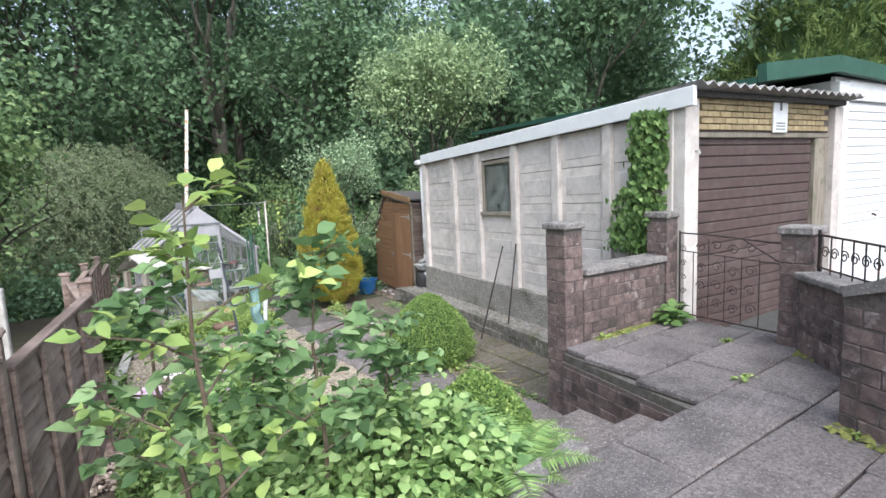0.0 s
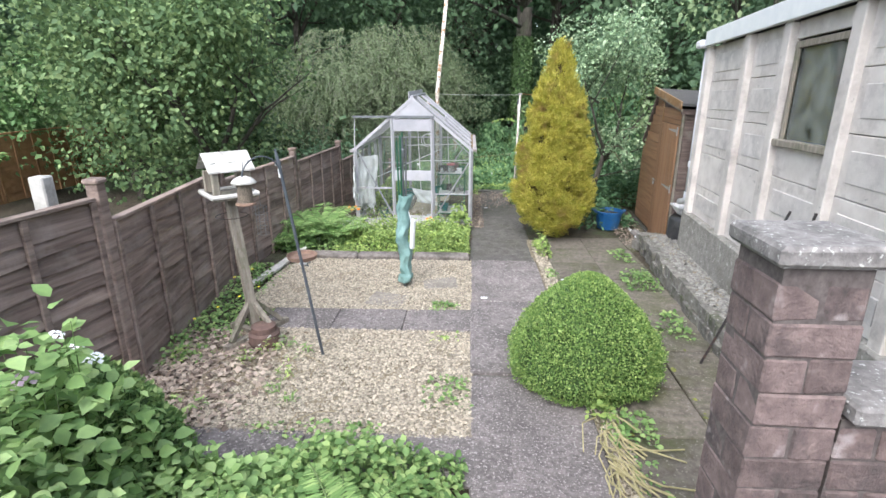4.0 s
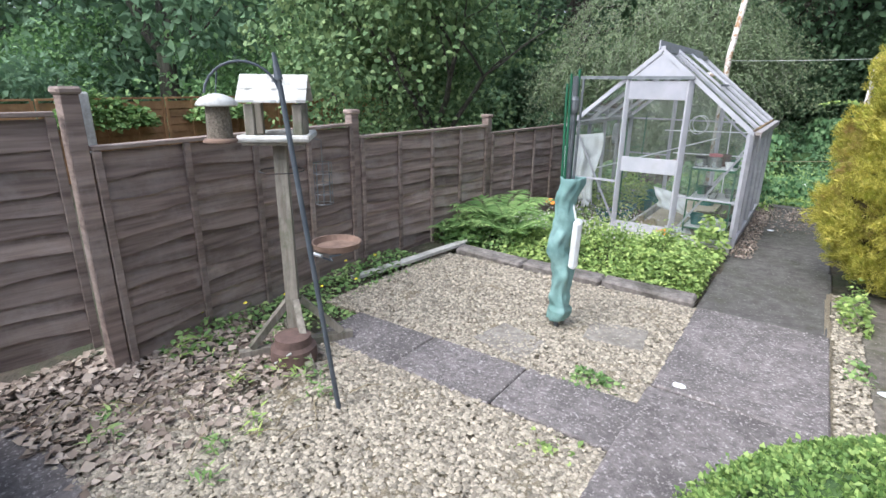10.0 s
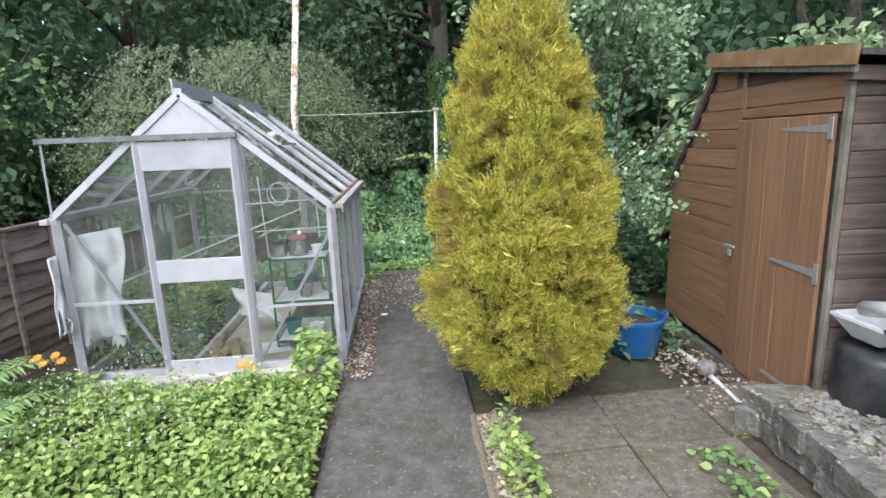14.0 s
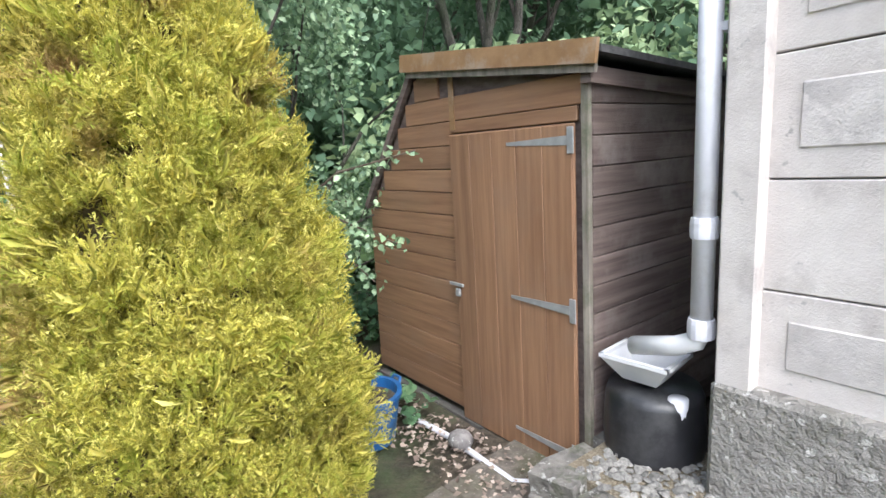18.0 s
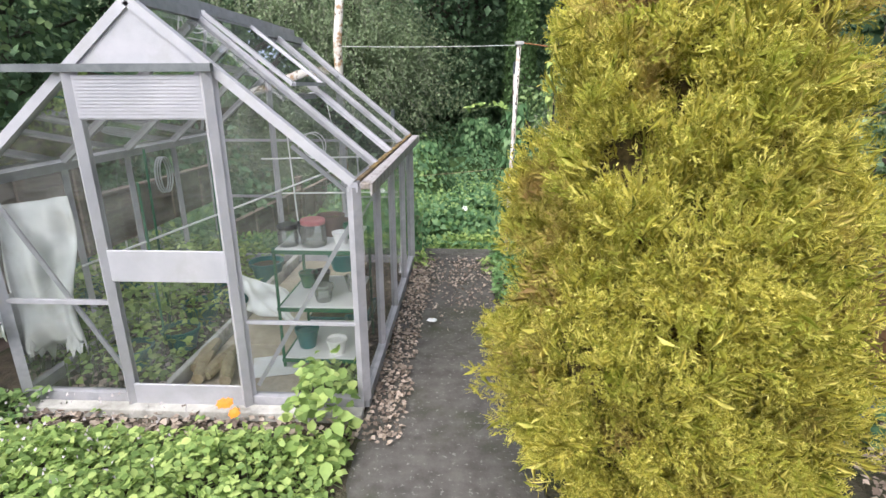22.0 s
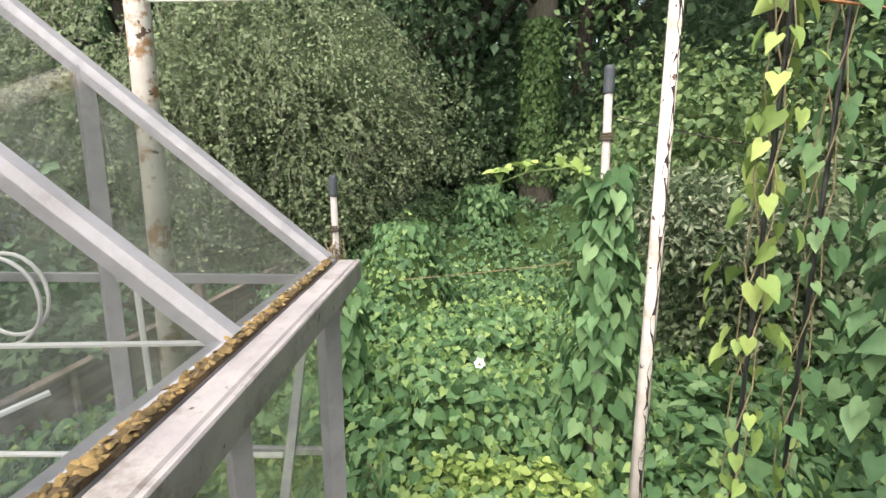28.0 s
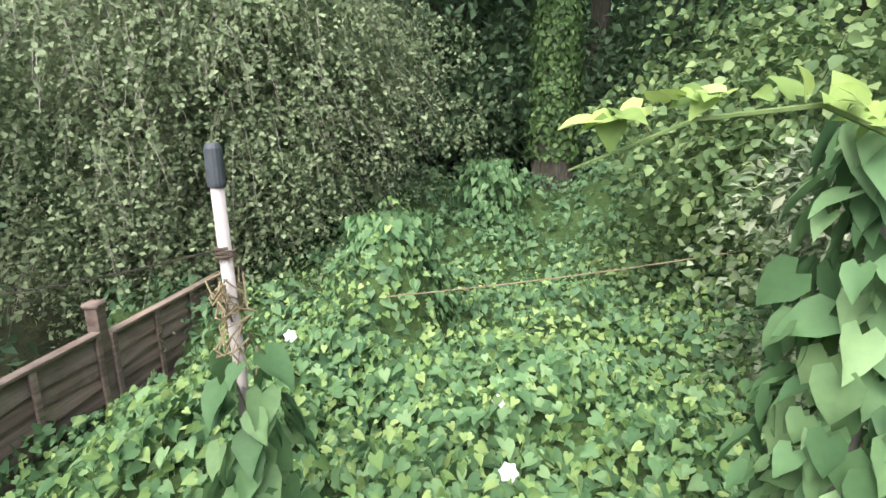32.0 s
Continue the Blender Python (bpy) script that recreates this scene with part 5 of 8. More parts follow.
# gable triangle and the panels of the door
bm = bmesh.new()
tri = [(XM - 0.345, -0.012, 1.775), (XM + 0.345, -0.012, 1.775), (XM, -0.012, RIDGE - 0.02)]
bm.faces.new([bm.verts.new(p) for p in tri])
part("gable_panel", bm, M["alu_panel"], gh, "pale grey ribbed triangle").modifiers.new("thick", "SOLIDIFY").thickness = 0.008
gdoor = part("door", a_box(XM - 0.305, XM + 0.315, -0.045, -0.030, 1.545, 1.745, 0.003), M["alu_panel"], gh, "sliding door with pale panels, closed")
for k in range(12):
    part("rib", a_box(XM - 0.30, XM + 0.31, -0.049, -0.044, 1.555 + k * 0.0155, 1.562 + k * 0.0155), M["alu_panel"], gdoor)
part("panel", a_box(XM - 0.305, XM + 0.305, -0.045, -0.030, 0.735, 0.905, 0.003), M["alu_panel"], gdoor)
part("panel", a_box(XM - 0.305, XM + 0.305, -0.045, -0.030, 0.0, 0.135, 0.003), M["alu_panel"], gdoor)
for s in (-1, 1):
    part("stile", a_bar((XM + s * 0.325, -0.04, 0.0), (XM + s * 0.325, -0.04, 1.76), 0.045, 0.03), M["alu_panel"], gdoor)
pane_of([(XM - 0.30, -0.038, 0.91), (XM + 0.30, -0.038, 0.91), (XM + 0.30, -0.038, 1.54), (XM - 0.30, -0.038, 1.54)], gdoor)
pane_of([(XM - 0.30, -0.038, 0.14), (XM + 0.30, -0.038, 0.14), (XM + 0.30, -0.038, 0.73), (XM - 0.30, -0.038, 0.73)], gdoor)
part("door_track", a_bar((-1.93, -0.055, 1.775), (-0.60, -0.055, 1.775), 0.03, 0.035), M["grey_metal"], gh, "dull metal track for the sliding door")
part("track_stay", a_bar((-1.90, -0.05, 1.77), (-1.93, -0.02, EAVE), 0.012, 0.015), M["alu"], gh)
part("sill", a_box(-W, 0, -0.11, -0.03, -0.04, 0.015, 0.004), M["pale_timber"], gh)

# ---- things in the greenhouse ----
gfloor = part("pavement", a_box(-1.12, -0.42, 0.05, L - 0.1, -0.08, -0.01), M["soil"])
tagged(gfloor, "strip of pale slabs down the middle of the greenhouse", "pavement", kind="structure")
gslab = slab_mesh(0.66, 0.58, 0.04, 33, 0.006, 0.003)
M["pale_slab"] = surf("pale_slab", (0.36, 0.31, 0.24), (0.46, 0.40, 0.32), 9, 0.9, stain=(0.28, 0.23, 0.17), stain_scale=4, bump=0.4)
for k in range(4):
    lay(gfloor, gslab, M["pale_slab"], -0.77, 0.36 + k * 0.59, 0.012, 0, 0.2)
for x in (-1.14,):
    for k in range(2):
        bd = part("bed_board", a_box(x - 0.02, x + 0.02, 0.06 + k * 1.18, 1.22 + k * 1.18, -0.03, 0.09, 0.006, 0.006), M["pale_timber"])
        tagged(bd, "weathered board edging the greenhouse bed", "board", "greenhouse bed boards")


def pot(x, y, z, r, h, mat, label, soil=True, category="plant pot", group=""):
    ob = thing("plant_pot", x, y, z, label, category, group)
    part("body", lathe(bmesh.new(), [(r * 0.68, 0), (r * 0.94, h * 0.82), (r * 1.0, h * 0.82), (r * 1.04, h), (r * 0.93, h), (r * 0.88, h * 0.8)], 20), mat, ob, smooth=False)
    if soil:
        part("compost", lathe(bmesh.new(), [(r * 0.89, h * 0.8), (r * 0.5, h * 0.85), (0.01, h * 0.87)], 14), M["soil"], ob)
    return ob


for k, (x, y, r) in enumerate(((-1.52, 0.35, 0.12), (-1.36, 0.62, 0.12), (-1.42, 1.02, 0.13), (-1.30, 1.35, 0.14), (-1.55, 1.62, 0.13), (-1.25, 1.90, 0.15), (-0.62, 2.20, 0.15))):
    pot(x, y, 0.0, r, r * 1.25, M["teal_plastic"], "teal plastic plant pot in the greenhouse", group="teal pots")
staging = thing("plant_stand", -0.34, 0.58, 0.0, "green tubular plant stand with three pale shelves", "plant stand")
for x in (-0.23, 0.23):
    for y in (-0.22, 0.30):
        part("leg", a_tube([(x, y, 0.0), (x, y, 0.80)], 0.010, 8), M["green_plastic"], staging)
for z in (0.08, 0.42, 0.78):
    sh = part("shelf", a_box(-0.22, 0.22, -0.23, 0.31, z, z + 0.018, 0.004), M["pvc_white"], staging)
    part("rim", bar(bar(bmesh.new(), (-0.23, -0.24, z), (-0.23, 0.32, z), 0.012, 0.022), (-0.23, -0.24, z), (0.23, -0.24, z), 0.012, 0.022), M["green_plastic"], sh)
M["jar_glass"] = glassy("jar_plastic", (0.86, 0.88, 0.88), 0.08, 0.2)
M["pink_lid"] = surf("pink_lid", (0.42, 0.14, 0.15), (0.5, 0.19, 0.2), 8, 0.5, bump=0.03)
for x, y, r, h, lid, lab in ((-0.35, 0.44, 0.075, 0.13, "pink_lid", "clear plastic jar with a dull pink lid"), (-0.50, 0.43, 0.06, 0.10, "black_plastic", "clear plastic jar with a black lid")):
    j = thing("jar", x, y, 0.798, lab, "jar")
    part("body", lathe(bmesh.new(), [(r * 0.95, 0), (r, 0.02), (r, h - 0.03), (r * 0.88, h)], 20), M["jar_glass"], j, smooth=True)
    part("lid", lathe(bmesh.new(), [(r * 0.95, h), (r * 0.97, h + 0.02), (r * 0.9, h + 0.028)], 20), M[lid], j)
pot(-0.30, 0.66, 0.798, 0.085, 0.13, M["terracotta"], "brown clay pot on the plant stand")
pot(-0.45, 0.62, 0.798, 0.06, 0.09, M["black_plastic"], "small black pot on the plant stand")
for x, y, z in ((-0.32, 0.45, 0.438), (-0.16, 0.62, 0.438), (-0.25, 0.42, 0.098)):
    pot(x, y, z, 0.065, 0.10, M["jar_glass"] if z > 0.4 else M["pvc_white"], "small pale pot on the plant stand", soil=False)
for x, y, z in ((-0.45, 1.1, 0.0), (-0.30, 1.15, 0.0)):
    tr = thing("seed_tray", x, y, z, "teal plastic seed tray", "tray", "seed trays")
    part("body", a_box(-0.14, 0.14, -0.18, 0.18, 0, 0.10, 0.01), M["teal_plastic"], tr)
    part("compost", a_box(-0.125, 0.125, -0.165, 0.165, 0.10, 0.104), M["soil"], tr)


def cloth(name, p, u, v, w, h, mat, label, category, folds=0.03, nu=22, nv=26, ragged=0.0, seed=1):
    """A hanging or lying cloth, rippled, with an uneven lower edge."""
    r = np.random.default_rng(seed)
    p, u, v = np.array(p, float), unit(np.array(u, float)), unit(np.array(v, float))
    n = np.cross(u, v)
    a, b = np.meshgrid(np.linspace(0, 1, nu), np.linspace(0, 1, nv))
    low = 1 - ragged * r.random(nu)[None] * (b > 0.9)
    off = folds * (np.sin(a * 9 + b * 3.1) + 0.6 * np.sin(a * 17 - b * 7) + 0.5 * np.sin(b * 11 + a * 5)) * (0.3 + b)
    pts = p + (a * w * (1 + 0.06 * np.sin(b * 8)))[..., None] * u + (b * low * h)[..., None] * v + off[..., None] * n
    k = np.arange(nu * nv).reshape(nv, nu)
    f = np.stack([k[:-1, :-1], k[:-1, 1:], k[1:, 1:], k[1:, :-1]], -1).reshape(-1, 4)
    ob = mesh_object(name, pts.reshape(-1, 3), f, mat, smooth=True)
    ob.modifiers.new("thick", "SOLIDIFY").thickness = 0.004
    return tagged(ob, label, category)


cloth("sack", (-1.90, 0.06, 1.10), (1, 0.35, 0.12), (-0.10, 0.0, -1), 0.34, 0.98, M["sack"], "torn white woven sack hanging inside the greenhouse", "sack", 0.035, ragged=0.2)
cloth("sack", (-1.96, -0.02, 0.98), (0.2, -1, 0), (0.02, 0, -1), 0.12, 0.62, M["sack"], "frayed strip of white sack hanging outside the glass", "sack", 0.02, 10, 20, 0.5, 3)
cloth("sack", (-1.10, 0.95, 0.42), (0.9, -0.35, -0.10), (0.35, -0.3, -0.75), 0.46, 0.28, M["sack"], "crumpled white sack lying on the greenhouse floor", "sack", 0.03, seed=5)
hose = thing("hose", -1.88, 1.55, 1.02, "coil of pale grey hose hung on the greenhouse wall", "hose")
for k in range(3):
    part("loop", a_tube([(0.012 * k, 0.085 * math.cos(a) + 0.014 * k, 0.14 * math.sin(a)) for a in np.linspace(0, 6.28, 22)], 0.006, 6), M["pvc_grey"], hose)
hose2 = thing("wire_coil", -0.92, 2.42, 1.14, "coil of white wire on the back of the greenhouse", "wire")
part("loop", a_tube([(0.12 * math.cos(a), 0, 0.13 * math.sin(a)) for a in np.linspace(0, 6.28, 24)], 0.006, 6), M["pvc_white"], hose2)
part("loop", a_tube([(0.03 + 0.11 * math.cos(a), 0.01, 0.02 + 0.12 * math.sin(a)) for a in np.linspace(0, 6.28, 24)], 0.006, 6), M["pvc_white"], hose2)
for k, (p, q) in enumerate((((-1.05, 2.30, 0.05), (-1.10, 2.30, 1.36)), ((-0.45, 2.36, 0.05), (-0.48, 2.36, 1.30)), ((-1.35, 2.28, 1.05), (-0.08, 2.30, 1.08)), ((-1.85, 0.5, 0.62), (-0.62, 2.2, 0.98)), ((-1.2, 2.33, 0.72), (-0.1, 2.33, 0.74)),
                             ((-1.60, 0.9, 0.05), (-1.58, 0.9, 1.3)), ((-1.45, 1.5, 0.05), (-1.44, 1.5, 1.3)), ((-1.4, 0.5, 0.1), (-1.4, 0.5, 1.15)))):
    c = part("cane", a_tube([p, q], 0.008, 6), M["pvc_white"] if k < 5 else M["green_plastic"])
    tagged(c, "thin pale support cane tied in the greenhouse" if k < 5 else "thin green plant stake in the greenhouse bed", "cane", "greenhouse canes")

# ---- shed ----
shed = thing("shed", 2.94, 0.0, 0.0, "orange-brown wooden potting shed with a closed ledged door", "shed", rz=-4.3)
shed.scale = (1, 1.05, 1)
FR = [(-1.24, 0.0), (-1.24, 1.94), (-0.02, 2.10), (0.62, 1.25), (0.66, 0.0)]
DEPTH = 1.35


def shed_width(z):
    """How far the front reaches at a height: y of its two edges."""
    if z <= 1.25:
        hi = 0.66 - 0.04 * z / 1.25
    else:
        hi = 0.62 - 0.64 * (z - 1.25) / 0.85
    return -1.24, hi


bm = bmesh.new()
a = [bm.verts.new((0.012, y, z)) for y, z in FR]
b = [bm.verts.new((DEPTH, y, z - 0.06 * (z > 1.5))) for y, z in FR]
bm.faces.new(a)
bm.faces.new(b[::-1])
for k in range(5):
    bm.faces.new((a[k], b[k], b[(k + 1) % 5], a[(k + 1) % 5]))
part("frame", bm, M["shed_dark"], shed)
for k in range(15):
    z0, z1 = 0.02 + k * 0.138, 0.02 + (k + 1) * 0.138 - 0.004
    lo, hi = shed_width(z1)
    if z0 > 1.9:
        lo = -1.24 + (z1 - 1.95) / 0.15 * 1.1 if z1 > 1.95 else lo
    segs = [(-0.34, hi)] if z0 < 1.72 else [(lo, hi)]
    for s0, s1 in segs:
        if s1 - s0 > 0.06 and z1 < 2.10:
            part("board", a_box(-0.010, 0.012, s0 + 0.002, s1 - 0.002, z0, z1, 0.004), M["shed_board"], shed)
part("board", a_box(-0.010, 0.012, -1.20, -0.342, 1.742, 1.810, 0.004), M["shed_board"], shed)
part("corner_strip", a_box(-0.016, 0.014, -1.262, -1.225, 0.0, 1.95, 0.003), M["old_timber"], shed, "pale weathered corner strip")
part("joint_strip", a_box(-0.016, -0.010, -0.385, -0.345, 1.76, 2.06), M["trim_wood"], shed)
for k in range(14):
    z0 = 0.02 + k * 0.138
    part("side_board", a_box(0.02, DEPTH, -1.262, -1.24, z0, z0 + 0.134, 0.004), M["shed_dark"], shed)
sd = part("door", a_box(-0.030, -0.010, -1.195, -0.345, -0.03, 1.735, 0.004), M["shed_wood"], shed, "plain orange-brown shed door, shut, with pale worn edges")
for k in range(5):
    part("plank", a_box(-0.036, -0.029, -1.19 + k * 0.168, -1.19 + k * 0.168 + 0.164, -0.025, 1.73, 0.003), M["shed_wood"], sd)
for z in (1.66, 0.86, 0.10):
    h = part("hinge", bmesh.new(), M["steel"], sd, "galvanised tee hinge")
    bm = bmesh.new()
    vs = [bm.verts.new(p) for p in ((-0.039, -1.17, z - 0.022), (-0.039, -0.80, z - 0.008), (-0.039, -0.80, z + 0.008), (-0.039, -1.17, z + 0.022))]
    bm.faces.new(vs)
    part("strap", bm, M["steel"], h).modifiers.new("thick", "SOLIDIFY").thickness = 0.004
    part("plate", a_box(-0.044, -0.036, -1.205, -1.17, z - 0.06, z + 0.06, 0.002), M["steel"], h)
lt = part("latch", a_box(-0.050, -0.036, -0.42, -0.30, 0.84, 0.86, 0.003), M["steel"], sd, "galvanised bolt and padlock")
part("padlock", a_box(-0.06, -0.04, -0.40, -0.36, 0.78, 0.83, 0.006), M["steel"], lt)
part("threshold", a_box(-0.04, 0.02, -1.24, 0.64, -0.06, -0.03, 0.004), M["concrete_dark"], shed)
bm = bmesh.new()
bar(bm, (-0.075, -1.35, 2.010), (-0.075, 0.01, 2.185), 0.022, 0.10)
part("fascia", bm, M["trim_wood"], shed, "pale orange fascia board")
part("fascia_lower", a_bar((-0.055, -1.33, 1.945), (-0.055, -0.02, 2.115), 0.02, 0.035), M["old_timber"], shed)
bm = bmesh.new()
for z in (0.0, 0.03):
    for p in ((-0.06, -1.36, 2.005), (-0.06, 0.02, 2.18), (DEPTH + 0.05, 0.02, 2.10), (DEPTH + 0.05, -1.36, 1.925)):
        bm.verts.new((p[0], p[1], p[2] + z))
bm.verts.ensure_lookup_table()
bm.faces.new([bm.verts[k] for k in (3, 2, 1, 0)])
bm.faces.new([bm.verts[k] for k in (4, 5, 6, 7)])
for k in range(4):
    bm.faces.new([bm.verts[k], bm.verts[(k + 1) % 4], bm.verts[4 + (k + 1) % 4], bm.verts[4 + k]])
part("roof", bm, M["felt"], shed, "dark roofing felt")
part("purlin", a_bar((-0.04, -1.27, 1.93), (DEPTH, -1.27, 1.86), 0.05, 0.07), M["shed_dark"], shed)
part("slope_edge", a_bar((-0.02, -0.01, 2.13), (-0.02, 0.64, 1.27), 0.03, 0.04), M["shed_dark"], shed)
bm = bmesh.new()
quad(bm, (0.0, 0.0, 2.13), (0.0, 0.655, 1.27), (DEPTH, 0.655, 1.27), (DEPTH, 0.0, 2.13))
part("sloping_side", bm, M["shed_dark"], shed)
random.seed(3)
bm = bmesh.new()
bmesh.ops.create_icosphere(bm, subdivisions=2, radius=0.075)
for v in bm.verts:
    v.co *= 1 + 0.12 * noise.noise(v.co * 9)
    v.co.z *= 0.8
sto = part("boulder", bm, M["cap"], smooth=True)
sto.matrix_world = pose(2.60, -0.62, 0.035)
tagged(sto, "rounded pale stone at the foot of the shed door", "stone")
edge_pipe = part("edging_pipe", a_tube([(2.62, 0.5, 0.0), (2.62, -0.5, 0.0), (2.55, -1.05, 0.0), (2.72, -1.28, 0.01)], 0.018, 8), M["pvc_grey"])
tagged(edge_pipe, "thin pale pipe lying along the foot of the shed", "pipe")
blue = thing("tub", 2.30, -0.12, -0.02, "round blue plastic garden tub", "tub")
part("body", lathe(bmesh.new(), [(0.17, 0), (0.215, 0.27), (0.23, 0.275), (0.23, 0.30), (0.205, 0.30), (0.195, 0.24)], 26), M["blue_plastic"], blue, smooth=False)
part("compost", lathe(bmesh.new(), [(0.198, 0.24), (0.1, 0.255), (0.01, 0.26)], 16), M["soil"], blue)
for s in (-1, 1):
    part("handle", a_tube([(s * 0.225, -0.05, 0.27), (s * 0.255, -0.03, 0.31), (s * 0.255, 0.03, 0.31), (s * 0.225, 0.05, 0.27)], 0.010, 6), M["blue_plastic"], blue)


# ---- fence of lapped panels ----
def fence_x(y):
    """The fence bends at the post beside the bird table."""
    return float(np.interp(y, [-9.6, -7.3, -5.08, -2.75, 8.3], [-3.45, -3.08, -2.72, -2.95, -2.10]))


fence = thing("fence", fence_x(-2.93), -2.93, 0.0, "dark brown fence of waney-lap panels between square posts", "fence")


def lap_panel(y0, z0, length, height, seed):
    pan = part("panel", a_box(-0.01, 0.066, 0, length, height + 0.02, height + 0.045, 0.004), M["dark_wood"], fence)
    pan.matrix_world = pose(fence_x(y0), y0, z0, 0, 0, -math.degrees(math.atan2(fence_x(y0 + length) - fence_x(y0), length)))
    random.seed(seed)
    n = int(height / 0.118)
    for k in range(n):
        z = 0.02 + k * (height - 0.05) / n
        bm = bmesh.new()
        m, thick, hh = 14, 0.011, 0.15
        rows = []
        ph = random.uniform(0, 6)
        for i in range(m + 1):
            y = length * i / m
            dip = 0.016 * math.sin(y * 5.2 + ph) + random.uniform(-0.007, 0.007)
            x_low = 0.030 + random.uniform(-0.003, 0.003)
            rows.append([bm.verts.new(p) for p in ((x_low, y, z + dip), (x_low + thick, y, z + dip), (0.004 + thick, y, z + hh), (0.004, y, z + hh))])
        for a, b in zip(rows, rows[1:]):
            for j in range(4):
                bm.faces.new((a[j], a[(j + 1) % 4], b[(j + 1) % 4], b[j]))
        part("board", bm, M["dark_wood"], pan)
    for k in range(5):
        y = 0.02 + (length - 0.04) * k / 4
        part("batten", a_box(0.040, 0.064, y - 0.022, y + 0.022, 0.0, height + 0.018, 0.003), M["dark_wood"], pan)


PY = [-9.55, -7.30, -5.08, -2.75, -0.60, 1.60, 3.80, 6.08, 8.2]
PT = [1.80, 1.74, 1.66, 1.46, 1.34, 1.22, 0.72, 0.25, -0.2]
PB = [0.3, 0.12, -0.05, -0.05, -0.05, -0.1, -0.5, -0.95, -1.1]
for y, zt, zb in zip(PY, PT, PB):
    post = part("post", a_box(-0.045, 0.045, -0.045, 0.045, -0.2, zt - zb - 0.04, 0.004), M["dark_wood"], fence)
    post.matrix_world = pose(fence_x(y), y, zb)
    part("cap", a_box(-0.06, 0.06, -0.06, 0.06, zt - zb - 0.04, zt - zb, 0.012), M["dark_wood"], post)
for k, (z0, h) in enumerate(((0.28, 1.30), (0.19, 1.30), (0.0, 1.30), (-0.12, 1.30), (-0.22, 1.30), (-0.40, 1.18), (-0.98, 0.98), (-1.02, 0.98))):
    lap_panel(PY[k] + 0.05, z0, PY[k + 1] - PY[k] - 0.10, h, 40 + k)
# the neighbours' fence further off
nfence = thing("fence", -8.6, -5.2, 0.18, "orange-brown lapped fence in the next garden", "fence")
for k in range(5):
    pan = part("panel", a_box(-0.03, 0.04, 0, 1.8, 1.22, 1.25), M["orange_fence"], nfence)
    pan.matrix_world = pose(-8.6, -5.2 + k * 1.86, 0.18)
    for j in range(9):
        part("board", a_box(-0.008 - 0.01 * (j % 2), 0.012, 0, 1.80, j * 0.13, j * 0.13 + 0.145), M["orange_fence"], pan)
    for yy in (0.0, 0.45, 0.9, 1.35, 1.80):
        part("batten", a_box(0.012, 0.035, yy - 0.02, yy + 0.02, 0, 1.22), M["orange_fence"], pan)
wp = thing("gate_post", -3.36, -4.80, 0.0, "short white post by the fence", "post")
part("post", a_box(-0.06, 0.06, -0.06, 0.06, -0.2, 1.62, 0.01), M["pale_timber"], wp)

# ---- bird table, feeders ----
bt = thing("bird_table", -2.18, -4.16, 0.0, "silvered timber bird table with a shingled roof", "bird table", rz=42)
bt.scale = (0.92, 0.92, 0.98)
part("post", a_bar((0.04, -0.22, 0.0), (0, 0, 1.36), 0.085, 0.085, (0, 1, 0)), M["old_timber"], bt)
for a in (20, 110, 200, 290):
    c, s = math.cos(radians(a)), math.sin(radians(a))
    part("foot", a_bar((0.05 + 0.03 * c, 0.03 * s - 0.20, 0.03), (0.05 + 0.40 * c, 0.40 * s - 0.20, 0.03), 0.06, 0.05), M["old_timber"], bt)
    part("brace", a_bar((0.04 + 0.04 * c, 0.04 * s - 0.16, 0.34), (0.05 + 0.32 * c, 0.32 * s - 0.20, 0.06), 0.045, 0.045), M["old_timber"], bt)
tr = part("tray", a_box(-0.20, 0.20, -0.20, 0.20, 1.36, 1.385, 0.004), M["old_timber"], bt)
for p, q in (((-0.22, -0.21, 1.40), (0.22, -0.21, 1.40)), ((-0.22, 0.21, 1.40), (0.22, 0.21, 1.40)), ((-0.21, -0.2, 1.40), (-0.21, 0.2, 1.40)), ((0.21, -0.2, 1.40), (0.21, 0.2, 1.40))):
    part("lip", a_tube([p, q], 0.022, 8), M["pale_timber"], tr)
for x in (-0.15, 0.15):
    for y in (-0.13, 0.13):
        part("corner_post", a_box(x - 0.03, x + 0.03, y - 0.03, y + 0.03, 1.40, 1.60, 0.006), M["old_timber"], bt)
rf = part("roof", a_bar((-0.21, 0, 1.735), (0.21, 0, 1.735), 0.03, 0.03), M["old_timber"], bt)
random.seed(8)
for s in (-1, 1):
    for k in range(2):
        bm = bmesh.new()
        for i in range(9):
            x = -0.215 + 0.43 * i / 8
            w = 0.012 * math.sin(i * 1.9 + k)
            for t in (0.0, 0.014):
                bm.verts.new((x, s * (0.012 + 0.08 * k), 1.745 - 0.055 * k + t + 0.012 * (1 - k)))
                bm.verts.new((x, s * (0.115 + 0.08 * k + w), 1.665 - 0.055 * k + t + 0.012 * (1 - k)))
        bm.verts.ensure_lookup_table()
        for i in range(8):
            o = 4 * i
            for q in ((0, 1, 5, 4), (2, 6, 7, 3), (1, 3, 7, 5), (0, 4, 6, 2)):
                bm.faces.new([bm.verts[o + j] for j in q])
        part("shingle", bm, M["pale_timber"], rf)
ring = part("holder_ring", a_tube([(0.15 * math.cos(a), 0.15 * math.sin(a), 1.18) for a in np.linspace(0, 6.28, 20)], 0.004, 6), M["dark_metal"], bt)
cage = thing("fat_ball_feeder", -1.96, -4.02, 0.95, "small wire cage bird feeder hanging from the bird table", "bird feeder")
